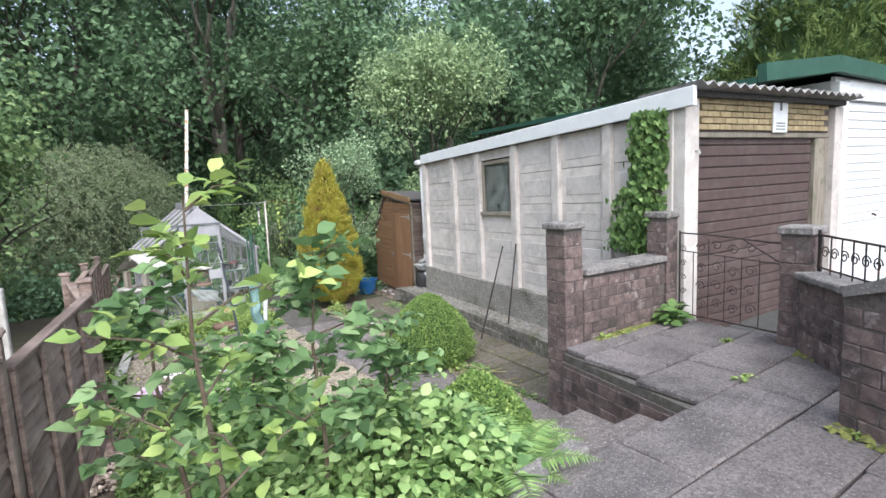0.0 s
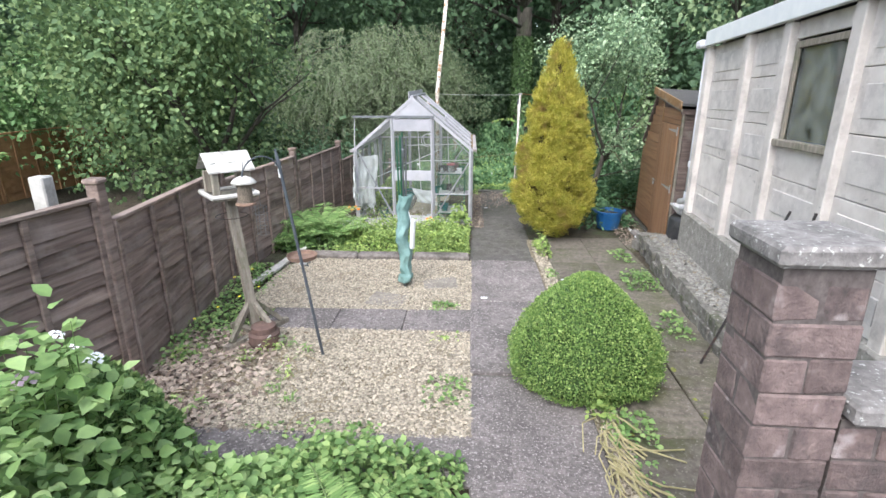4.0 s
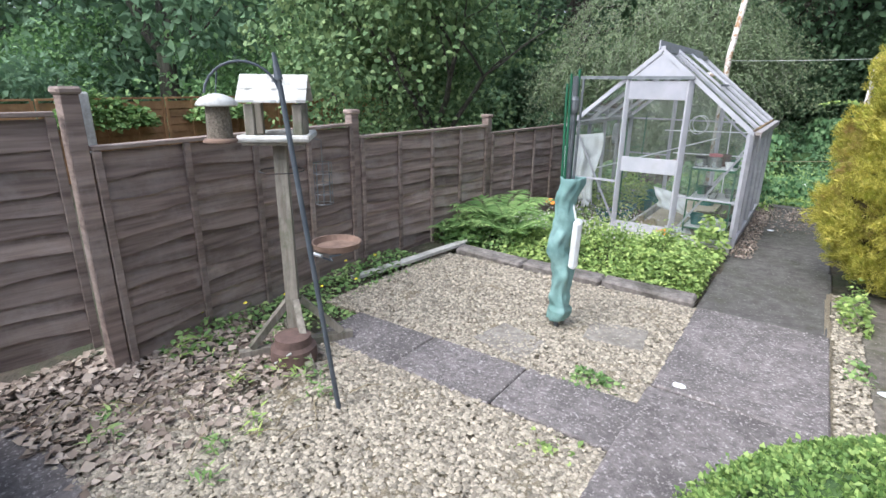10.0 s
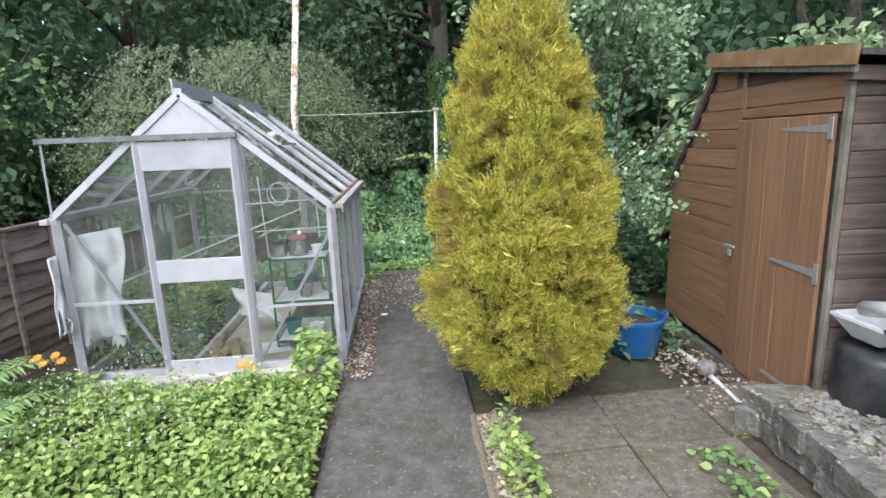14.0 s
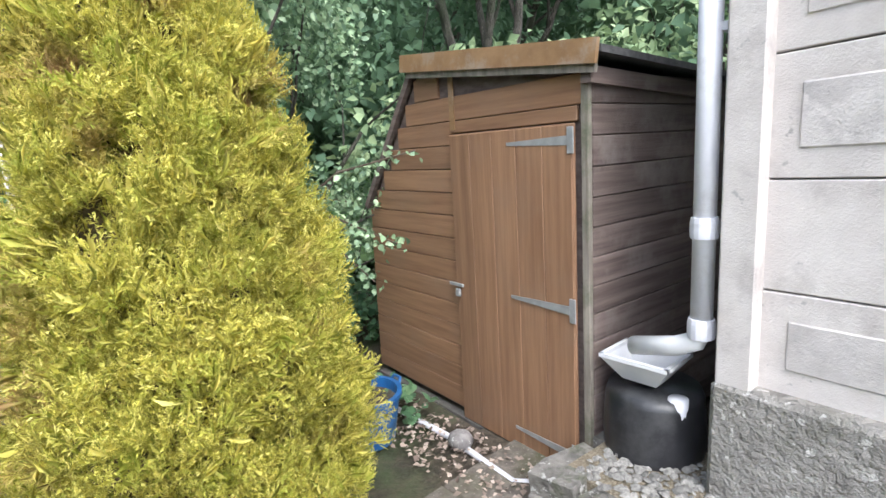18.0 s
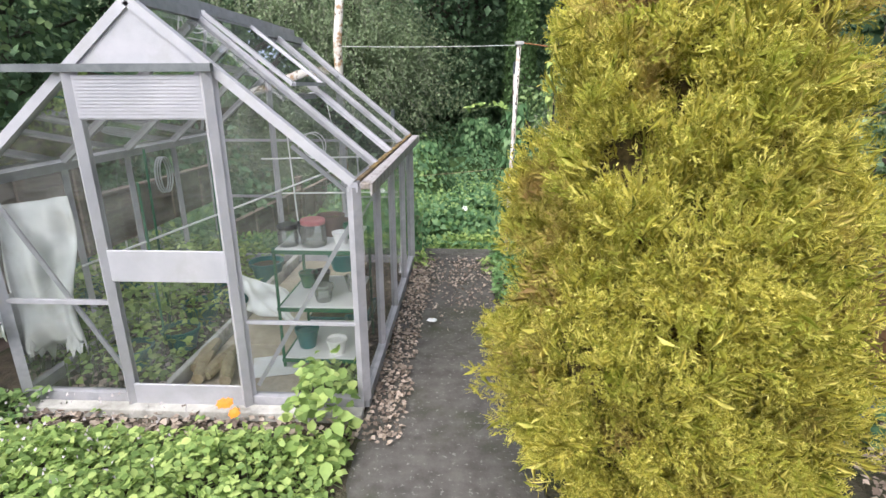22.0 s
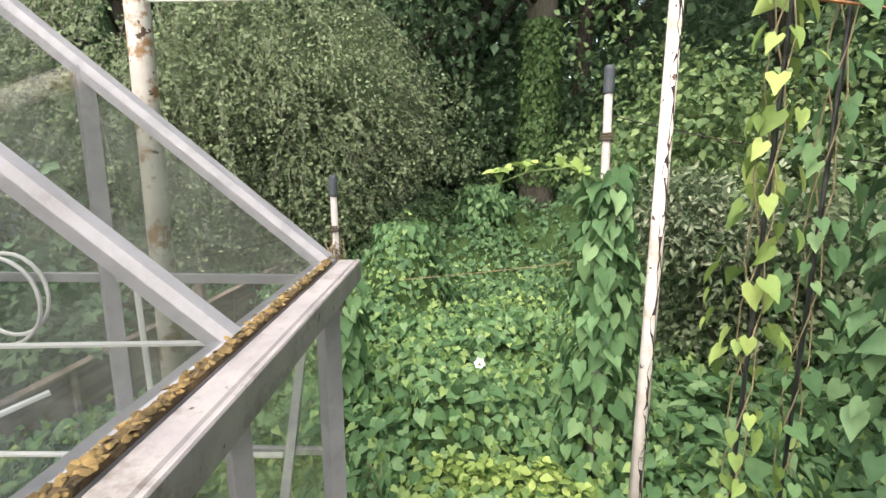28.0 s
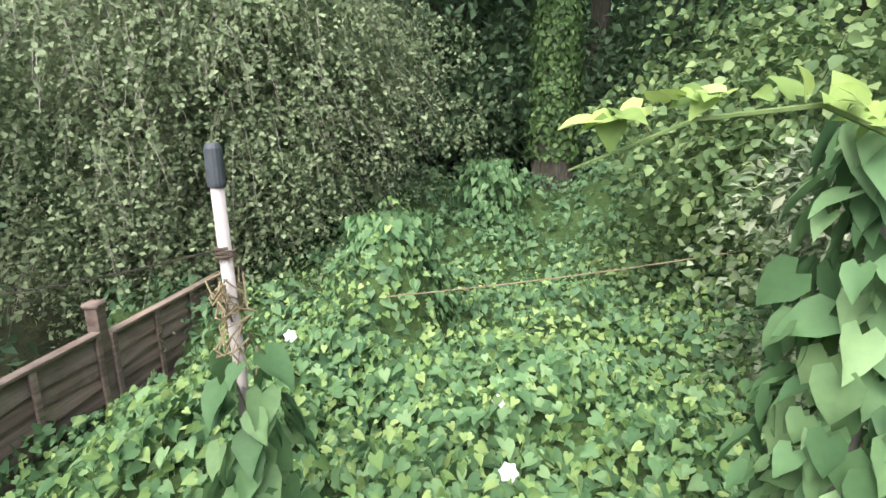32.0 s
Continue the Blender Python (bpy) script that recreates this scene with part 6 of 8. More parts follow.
for a in range(8):
    c, s = 0.055 * math.cos(a * math.pi / 4), 0.055 * math.sin(a * math.pi / 4)
    part("wire", a_tube([(c, s, 0), (c, s, 0.26)], 0.002, 4), M["grey_metal"], cage)
for z in (0, 0.065, 0.13, 0.195, 0.26):
    part("hoop", a_tube([(0.055 * math.cos(a), 0.055 * math.sin(a), z) for a in np.linspace(0, 6.28, 14)], 0.002, 4), M["grey_metal"], cage)
part("hook", a_tube([(0, 0, 0.26), (0, 0, 0.40), (-0.1, -0.05, 0.42)], 0.0025, 4), M["grey_metal"], cage)
weight = thing("stone_weight", -1.90, -4.40, 0.0, "dark clay weight with rope beside the bird table", "weight")
part("body", lathe(bmesh.new(), [(0.135, 0.0), (0.145, 0.03), (0.14, 0.11), (0.115, 0.13), (0.11, 0.18), (0.04, 0.19)], 22), M["terracotta"], weight, smooth=False)
part("rope", a_tube([(-0.14, -0.05, 0.06), (0.0, -0.145, 0.05), (0.10, -0.10, 0.13)], 0.006, 5), M["rope"], weight)

fpole = thing("feeder_pole", -1.30, -4.59, 0.0, "leaning slate-grey metal feeder pole with a hook and tray", "feeder pole")
part("pole", a_tube([(0, 0, -0.05), (-0.22, -0.06, 1.74)], 0.013, 10), M["slate_metal"], fpole)
part("spike", a_tube([(-0.215, -0.058, 1.70), (-0.235, -0.062, 1.82)], [0.02, 0.008], 8), M["slate_metal"], fpole)
part("crook", a_tube([(-0.21 - 0.10 * (1 - math.cos(a)), -0.06 - 0.13 * (1 - math.cos(a)), 1.62 + 0.16 * math.sin(a)) for a in np.linspace(0, 3.0, 14)], 0.006, 6), M["slate_metal"], fpole)
part("cord", a_tube([(-0.24, -0.08, 1.70), (-0.20, -0.05, 1.68), (-0.23, -0.04, 1.66), (-0.21, -0.08, 1.60)], 0.006, 6), M["rope"], fpole)
dish = part("dish", lathe(bmesh.new(), [(0.10, 0.0), (0.125, 0.012), (0.135, 0.045), (0.128, 0.045), (0.115, 0.016), (0.02, 0.012)], 24, (-0.19, 0.22, 0.82)), M["rust_tray"], fpole, "round rusty seed dish", smooth=False)
part("dish_arm", a_tube([(-0.12, 0.03, 0.84), (-0.10, 0.10, 0.80), (-0.12, 0.10, 0.82), (-0.10, 0.16, 0.82)], 0.005, 6), M["slate_metal"], fpole)
part("clip", a_tube([(-0.15, 0.02, 0.85), (-0.09, 0.02, 0.85)], 0.010, 6), M["steel"], fpole)
feeder = thing("seed_feeder", -1.73, -4.84, 1.44, "hanging mesh seed feeder with a pale dished roof", "bird feeder")
part("tube", lathe(bmesh.new(), [(0.058, 0.0), (0.052, 0.15)], 18), surf("feeder_mesh", (0.09, 0.07, 0.05), (0.22, 0.18, 0.14), 120, 0.8, bump=0.8, bump_scale=150), feeder, "brown wire mesh tube")
part("roof", lathe(bmesh.new(), [(0.090, 0.145), (0.094, 0.153), (0.070, 0.180), (0.03, 0.197), (0.005, 0.200)], 24), M["pale_timber"], feeder, "pale dished roof", smooth=True)
part("base", lathe(bmesh.new(), [(0.068, -0.022), (0.078, -0.018), (0.076, -0.008), (0.058, 0.0)], 22), M["rust_tray"], feeder)
part("hanger", a_tube([(0, 0, 0.195), (0.0, 0.02, 0.31)], 0.003, 4), M["slate_metal"], feeder)

# ---- rotary airer, folded in its cover ----
airer = thing("rotary_airer", -0.77, -2.92, 0.0, "folded rotary clothes airer in a crumpled green cover", "clothes airer")
part("pole", a_tube([(0, 0, -0.05), (0, 0, 1.74)], 0.019, 12), M["grey_metal"], airer)
part("head", lathe(bmesh.new(), [(0.03, 0), (0.035, 0.02), (0.035, 0.08), (0.025, 0.10)], 12, (0, 0, 1.52)), M["grey_metal"], airer)
for k, (x, y) in enumerate(((-0.055, 0.0), (0.045, 0.02), (-0.01, -0.05), (0.0, 0.055))):
    part("arm", a_tube([(x * 0.7, y * 0.7, 0.9), (x, y, 1.70 + 0.03 * k)], 0.009, 8), M["green_plastic"] if k != 1 else M["grey_metal"], airer)
nu, nv = 34, 64
aa, bb_ = np.meshgrid(np.linspace(0, 2 * math.pi, nu, endpoint=False), np.linspace(0, 1, nv))
zz = 0.06 + 1.04 * bb_
crease = np.array([[noise.noise(Vector((1.6 * math.cos(p), 1.6 * math.sin(p), 6.5 * h + 0.8 * math.sin(p)))) + 0.6 * noise.noise(Vector((2.6 * math.cos(p), 2.6 * math.sin(p), 15 * h))) for p in np.linspace(0, 2 * math.pi, nu, endpoint=False)] for h in np.linspace(0, 1, nv)])
rad = 0.058 + 0.028 * crease + 0.020 * bb_ + 0.02 * (bb_ < 0.08)
cx = 0.022 * np.sin(bb_ * 8) + 0.012 * np.sin(bb_ * 21)
k = np.arange(nu * nv).reshape(nv, nu)
f = np.stack([k[:-1], np.roll(k, -1, 1)[:-1], np.roll(k, -1, 1)[1:], k[1:]], -1).reshape(-1, 4)
mesh_object("cover", np.stack([cx + rad * np.cos(aa), rad * np.sin(aa), zz], -1).reshape(-1, 3), f, M["cover_green"], airer, "crumpled sea-green cloth cover", smooth=True).modifiers.new("thick", "SOLIDIFY").thickness = 0.004
bag = part("peg_bag", a_box(-0.03, 0.035, -0.035, 0.035, -0.19, 0.17, 0.02, 0.01), M["sack"], airer, "long white cloth bag of pegs")
bag.matrix_local = pose(0.105, -0.03, 0.66, 4, 3, 10)
part("strap", a_tube([(0.09, -0.02, 0.82), (0.03, 0.0, 1.0)], 0.008, 5), M["sack"], airer)

# ---- poles, wires ----
p1 = thing("washing_pole", -0.74, 2.92, -0.1, "tall washing-line pole with peeling white paint and rust", "pole")
part("pole", a_tube([(0.0, 0, 0), (0.01, 0, 2.2), (0.24, 0.06, 4.38)], [0.045, 0.042, 0.036], 14), M["peeling"], p1, smooth=True)
p2 = thing("line_post", 0.955, 2.56, -0.05, "thin metal line post with peeling white paint", "post")
M["post_paint"] = surf("flaking_white_paint", (0.58, 0.52, 0.49), (0.70, 0.65, 0.62), 8, 0.7, stain=(0.45, 0.32, 0.24), stain_scale=7, stain_lo=0.54, stain_hi=0.68, spot=(0.10, 0.06, 0.045), spot_scale=22, spot_lo=0.64, spot_hi=0.67, bump=0.5)
part("post", a_tube([(-0.01, 0, 0), (0.06, 0.16, 2.12)], 0.021, 10), M["post_paint"], p2, smooth=True)
bm = bmesh.new()
rng = random.Random(6)
edge = []
for k in range(90):
    t = 0.08 + 0.9 * k / 89
    a = -1.15 + 0.25 * math.sin(k * 0.55) + rng.uniform(-0.12, 0.12)
    w = 0.32 + 0.18 * math.sin(k * 0.9 + 1) + rng.uniform(-0.1, 0.1)
    c = Vector((-0.01 + 0.07 * t, 0.16 * t, 2.12 * t))
    edge.append([bm.verts.new(c + 0.0216 * Vector((math.cos(q), math.sin(q), 0))) for q in (a - w, a + w)])
for (a, b), (c, d) in zip(edge, edge[1:]):
    bm.faces.new((a, b, d, c))
part("bare_strip", bm, M["dark_metal"], p2, "dark rusty strip where the paint has peeled")
part("cap", a_box(0.02, 0.10, 0.12, 0.20, 2.10, 2.13, 0.004), M["steel"], p2)
for name, x, y, z0, z1 in (("cane_post", -0.38, 4.14, -0.6, 1.29), ("cane_post", 1.06, 3.57, -0.4, 1.82)):
    q = thing(name, x, y, z0, "white plastic pipe post with a dark rubber cap", "post", "white pipe posts")
    part("pipe", a_tube([(0.03, 0, 0), (0.0, 0, z1 - z0)], 0.0195, 12), M["cane_pipe"], q, smooth=True)
    part("cap", lathe(bmesh.new(), [(0.024, 0.0), (0.026, 0.01), (0.025, 0.11), (0.019, 0.125)], 14, (0.0, 0, z1 - z0 - 0.005)), M["slate_metal"], q)
    part("tie", a_tube([(0.027 * math.cos(a) + 0.004, 0.027 * math.sin(a), z1 - z0 - 0.22 + 0.006 * a / 3) for a in np.linspace(0, 18, 40)], 0.005, 5), M["twig"], q)


def wire(pts, r, mat, label, category="wire"):
    c = part("wire", a_tube(pts, r, 5), mat)
    return tagged(c, label, category)


def sag(p, q, drop, n=9):
    p, q = Vector(p), Vector(q)
    return [tuple(p.lerp(q, t) - Vector((0, 0, drop * 4 * t * (1 - t)))) for t in np.linspace(0, 1, n)]


wire(sag((-0.73, 2.92, 2.06), (0.98, 2.73, 2.05), 0.01), 0.0035, M["rope"], "thin washing line strung between the poles")
M["rusty_wire"] = surf("rusty_wire", (0.25, 0.10, 0.04), (0.36, 0.17, 0.08), 20, 0.8, bump=0.1)
wire(sag((0.98, 2.74, 2.08), (3.2, 3.1, 1.98), 0.05), 0.006, M["rusty_wire"], "rust-coloured wire running to the bean canes")
wire(sag((1.06, 3.57, 1.72), (3.0, 3.3, 1.45), 0.06), 0.003, M["dark_metal"], "dark green twine tied to the white post", "twine")
wire(sag((-0.38, 4.14, 1.10), (-3.0, 5.2, 0.55), 0.06), 0.003, M["dark_metal"], "dark twine running from the post to the fence", "twine")
wire(sag((-0.2, 6.2, 0.25), (3.2, 6.6, 0.62), 0.04), 0.005, M["brown_stem"], "old brown twine sagging over the bindweed", "twine")
for k in range(3):
    pl = part("plank", a_bar((-2.62 + 0.07 * k, -3.15 + 0.25 * k, 0.02 + 0.012 * k), (-2.36 + 0.04 * k, -1.50 + 0.12 * k, 0.05 + 0.01 * k), 0.07, 0.03), M["pale_timber"])
    tagged(pl, "weathered loose plank lying beside the fence", "plank", "loose planks")
# more things in the greenhouse
for x, y, z, r, h, mt, lab in ((-0.20, 0.48, 0.798, 0.05, 0.07, "pvc_white", "small white tub on the plant stand"), (-0.16, 0.60, 0.798, 0.05, 0.09, "green_plastic", "small green pot on the plant stand"), (-0.22, 0.74, 0.798, 0.055, 0.08, "terracotta", "small clay pot on the plant stand"),
                               (-0.48, 0.68, 0.438, 0.06, 0.10, "green_plastic", "green plastic pot on the middle shelf"), (-0.40, 0.70, 0.438, 0.06, 0.10, "black_plastic", "black plastic pot on the middle shelf"), (-0.46, 0.50, 0.098, 0.075, 0.13, "teal_plastic", "teal plastic pot on the lowest shelf")):
    pot(x, y, z, r, h, M[mt], lab, soil=False, group="stand pots")
for k, (x, y, a) in enumerate(((-1.05, 0.30, 12), (-0.97, 0.34, -6), (-0.90, 0.28, 20), (-1.10, 0.42, 4))):
    roll = part("dry_bundle", a_tube([(0, -0.16, 0.045), (0.01, 0.0, 0.06), (0, 0.18, 0.05)], [0.035, 0.045, 0.03], 9), M["brown_stem"])
    roll.matrix_world = pose(x, y, 0.01, 0, 0, a)
    tagged(roll, "bundle of dry brown stalks on the greenhouse floor", "dry stalks", "dry bundles")
paper = part("paper_sheet", a_box(-0.14, 0.14, -0.11, 0.11, 0, 0.003), M["sack"])
paper.matrix_world = pose(-0.62, 0.36, 0.03, 4, 3, 20)
tagged(paper, "white plastic sheet lying on the greenhouse floor", "sheet")
for x, y in ((1.15, -2.67), (0.16, -3.27), (0.30, 1.1)):
    bm = bmesh.new()
    lathe(bm, [(0.040, 0.0), (0.036, 0.006), (0.012, 0.008)], 11)
    for v in bm.verts:
        v.co.x *= 1 + 0.35 * noise.noise(v.co * 30 + Vector((x, y, 0)))
        v.co.y *= 0.7 + 0.3 * noise.noise(v.co * 25 - Vector((y, x, 0)))
    sp_ = part("pale_stone", bm, M["white_paint"])
    sp_.matrix_world = pose(x, y, 0.010)
    tagged(sp_, "flat whitish stone lying on the slab", "stone", "pale stones")
M["pad_concrete"] = surf("buried_concrete", (0.20, 0.178, 0.155), (0.31, 0.28, 0.245), 20, 0.92, stain=(0.14, 0.12, 0.10), stain_scale=4, spot=(0.42, 0.38, 0.33), spot_scale=40, bump=0.6)
for x, y, w, d, rz in ((-0.36, -2.82, 0.40, 0.34, 8), (-0.92, -3.34, 0.42, 0.34, -14)):
    pad = part("concrete_pad", a_box(-w / 2, w / 2, -d / 2, d / 2, -0.04, 0.006, 0.004, 0.006), M["pad_concrete"])
    pad.matrix_world = pose(x, y, 0.0, 0, 0, rz)
    tagged(pad, "rough concrete pad half buried in the gravel", "slab", "concrete pads")
# dry tendrils round the near white post and the peeled strip of the line post
rng = random.Random(9)
snarl = part("dry_tendrils", bmesh.new(), M["brown_stem"])
bm = bmesh.new()
for k in range(16):
    z = rng.uniform(0.80, 1.06)
    a0 = rng.uniform(0, 6.28)
    tube(bm, [(-0.38 + (0.03 + 0.05 * rng.random() * math.sin(s * 1.3)) * math.cos(a0 + s * 0.9), 4.14 + 0.05 * math.sin(a0 + s * 0.9), z + 0.03 * math.sin(s * 2 + k) - 0.012 * s * rng.random()) for s in range(9)], 0.0035, 4)
bm.to_mesh(snarl.data)
bm.free()
tagged(snarl, "snarl of dry brown tendrils round the white post", "dry stalks", kind="stuff")

# ---- golden cypress ----
def cedar_radius(z):
    return 0.82 * np.interp(z, [0.10, 0.33, 0.63, 0.98, 1.41, 1.85, 2.10, 2.35, 2.60, 2.80], [0.24, 0.52, 0.70, 0.66, 0.57, 0.44, 0.34, 0.24, 0.12, 0.02])


def blob(name, prof, mat, parent, n_ring=22, seg=26, rough=0.10, scale=3.0, label=""):
    """A lumpy closed body from a profile of (radius, height): an added solid whose dark colour stands for the shade
    inside a bush.
    """
    zs = np.linspace(prof[0][1], prof[-1][1], n_ring)
    rs = np.interp(zs, [p[1] for p in prof], [p[0] for p in prof])
    v = []
    for z, r in zip(zs, rs):
        for k in range(seg):
            a = 2 * math.pi * k / seg
            q = Vector((r * math.cos(a), r * math.sin(a), z))
            v.append(tuple(q + Vector((q.x, q.y, 0)) * rough * 2 * noise.noise(q * scale)))
    f = [(i * seg + k, i * seg + (k + 1) % seg, (i + 1) * seg + (k + 1) % seg, (i + 1) * seg + k) for i in range(n_ring - 1) for k in range(seg)]
    return mesh_object(name, v, f, mat, parent, label, smooth=True)


cedar = thing("golden_cypress", 1.26, -0.68, -0.02, "golden-yellow cypress with feathery sprays and brown patches inside", "conifer")
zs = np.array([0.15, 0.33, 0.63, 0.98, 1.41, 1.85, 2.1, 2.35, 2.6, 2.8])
# added solid behind the sprays, carrying inner brown and painted shade
blob("core", [(r * 0.60, z) for r, z in zip(cedar_radius(zs), zs)], M["cedar_shade_core"], cedar, rough=0.16)
part("trunk", a_tube([(0, 0, -0.1), (0.01, 0, 0.5), (0, 0, 2.3)], [0.06, 0.05, 0.015], 8), M["bark"], cedar)


def cypress_sprays(parent, height, radius_of, n_clumps, per, size, mat, z0=0.12, name="foliage", lump=0.16):
    z = RNG.uniform(z0, height, n_clumps * 4)
    wide = radius_of(z)
    z = z[RNG.random(len(z)) < 0.10 + 0.9 * wide / wide.max()][:n_clumps]
    n_clumps = len(z)
    a = RNG.uniform(0, 2 * math.pi, n_clumps)
    r = radius_of(z) * (1 - lump + 1.5 * lump * RNG.random(n_clumps)) * (1 + 0.09 * np.sin(3 * a + 5 * z) + 0.08 * np.sin(2 * a - 9 * z + 1.2) + 0.06 * np.sin(5 * a + 13 * z))
    out = np.stack([np.cos(a), np.sin(a), np.zeros(n_clumps)], -1)
    r = np.minimum(r, radius_of(z) * 1.10)
    c = out * r[:, None] * 0.90
    c[:, 2] = z
    C, O = np.repeat(c, per, 0), np.repeat(out, per, 0)
    n = len(C)
    pos = C + np.clip(RNG.normal(size=(n, 3)), -1.6, 1.6) * size * 0.62
    tall = np.repeat(np.clip((z - z0) / (height - z0), 0, 1), per)[:, None]
    tuft = np.repeat(RNG.normal(size=(n_clumps, 3)), per, 0)
    axis = unit(O * (1.0 - 0.6 * tall) + np.array([0, 0, 0.45]) + 0.9 * tall * np.array([0, 0, 1]) + 0.40 * tuft + 0.45 * RNG.normal(size=(n, 3)))
    nrm = unit(np.cross(O, np.array([0, 0, 1.0])) * RNG.choice((-1, 1), (n, 1)) * 0.7 + 0.8 * O + 0.65 * RNG.normal(size=(n, 3)))
    sizes = size * RNG.uniform(0.55, 1.25, n)
    for k, shape in enumerate(SPRAYS):
        leaves(name, pos[k::4], axis[k::4], nrm[k::4], sizes[k::4], shape, mat, parent)


cypress_sprays(cedar, 2.80, cedar_radius, 900, 36, 0.076, M["cedar_leaf"], 0.16, lump=0.42)

# ---- clipped bushes ----
def ball_bush(name, x, y, z, prof, n, size, label, seed=0, mat="box_leaf"):
    ob = thing(name, x, y, z, label, "bush")
    # added filler body; the inner shade of the bush is its colour
    blob("core", [(r * 0.93, h) for r, h in prof], M["leaf_gap_shade"], ob, rough=0.05)
    hs, rs = np.array([p[1] for p in prof]), np.array([p[0] for p in prof])
    h = RNG.uniform(hs[0], hs[-1], n * 3)
    r = np.interp(h, hs, rs)
    slope = np.interp(h + 0.02, hs, rs) - np.interp(h - 0.02, hs, rs)
    keep = RNG.random(n * 3) < np.clip(r / rs.max() + 0.3 * np.abs(slope) / 0.04, 0, 1)
    h, r, slope = h[keep][:n], r[keep][:n], slope[keep][:n]
    a = RNG.uniform(0, 6.283, len(h))
    nrm = unit(np.stack([np.cos(a), np.sin(a), -slope / 0.04], -1))
    bump = 1 + 0.05 * np.sin(a * 9 + h * 21) * np.sin(h * 17) + 0.045 * np.sin(a * 2 + h * 4 + 1) + 0.035 * RNG.normal(size=len(h))
    pos = np.stack([np.cos(a) * r * bump, np.sin(a) * r * bump, h], -1)
    axis = unit(nrm + 0.75 * RNG.normal(size=nrm.shape) + np.array([0, 0, 0.25]))
    leaves("foliage", pos, axis, unit(nrm + 0.8 * RNG.normal(size=nrm.shape)), size * RNG.uniform(0.6, 1.3, len(h)), LEAF, M[mat], ob, width=1.1)
    return ob


BALL = [(0.40, 0.0), (0.53, 0.10), (0.56, 0.24), (0.51, 0.44), (0.41, 0.64), (0.27, 0.82), (0.13, 0.95), (0.01, 1.0)]
ball_bush("box_bush", 0.93, -4.84, -0.02, [(r * 1.0, h * 0.92) for r, h in BALL], 42000, 0.019, "round clipped green bush at the edge of the path")
ball_bush("box_bush", -0.62, -7.90, 0.42, [(r * 0.68, h * 0.66) for r, h in BALL], 12000, 0.026, "small round clipped bush beside the steps")
ball_bush("dwarf_conifer", -2.1, -6.45, 0.05, [(r * 0.95, h * 0.95) for r, h in BALL], 9000, 0.035, "small rounded bright green conifer in the raised bed", mat="herb_leaf")


# ---- ferns ----
def fern(x, y, z, n, length, label, mat="fern_leaf", group="ferns"):
    ob = thing("fern", x, y, z, label, "fern", group)
    for k in range(n):
        P, A, N, S = [], [], [], []
        a = 2 * math.pi * (k + RNG.random() * 0.7) / n
        ln = length * RNG.uniform(0.7, 1.15)
        out = np.array([math.cos(a), math.sin(a), 0])
        m = 34
        spine = np.array([out * ln * 0.78 * ((i / m) ** 1.15) + np.array([0, 0, ln * (0.95 * i / m - 0.62 * (i / m) ** 2)]) for i in range(m + 1)])
        for i in range(3, m):
            t = i / m
            d = unit(spine[i + 1] - spine[i])
            side = unit(np.cross(d, np.array([0, 0, 1.0])))
            w = ln * 0.24 * math.sin(math.pi * min(1, (t * 0.92 + 0.10))) ** 0.8 * (1.15 - t * 0.55)
            for s in (-1, 1):
                P.append(spine[i])
                A.append(side * s + d * 0.35 + RNG.normal(size=3) * 0.06 - np.array([0, 0, 0.10]))
                N.append(np.cross(d, side) * -1 + RNG.normal(size=3) * 0.12)
                S.append(w)
        nrm = np.array(N)
        nrm *= np.sign(nrm[:, 2:3] + 1e-6)
        frond = leaves("frond", P, A, nrm, np.array(S), PINNA, M[mat], ob, width=0.58)
        part("stalk", a_tube([tuple(p) for p in spine[::3]], [0.004] * (len(spine[::3]) - 1) + [0.001], 4), M["green_stem"], frond)
    return ob


for x, y, z, n, l, lab in ((-0.70, -8.30, 0.62, 12, 0.60, "bright green fern beside the steps"), (-0.92, -8.52, 0.68, 11, 0.68, "bright green fern hanging over the kerb stone"), (-1.45, -8.58, 0.70, 8, 0.55, "bright green fern in the raised bed"), (-0.55, -6.9, 0.25, 9, 0.60, "fern spreading at the edge of the path"),
                           (-2.40, -0.95, 0.0, 14, 1.0, "tall fresh green fern by the fence"), (-2.05, -1.25, 0.0, 13, 0.85, "fresh green fern in the flower bed"), (-2.65, -1.50, 0.0, 8, 0.65, "fresh green fern against the fence"), (-1.0, -7.2, 0.35, 8, 0.55, "fern low in the raised bed"),
                           (-0.25, -7.65, 0.3, 9, 0.55, "fern hanging over the steps"), (-1.85, -8.70, 0.72, 8, 0.55, "fern at the front of the raised bed"), (-2.25, -8.75, 0.72, 9, 0.6, "green fern under the saplings"), (-1.2, -8.65, 0.66, 9, 0.55, "green fern among the leafy plants")):
    fern(x, y, z, n, l, lab)


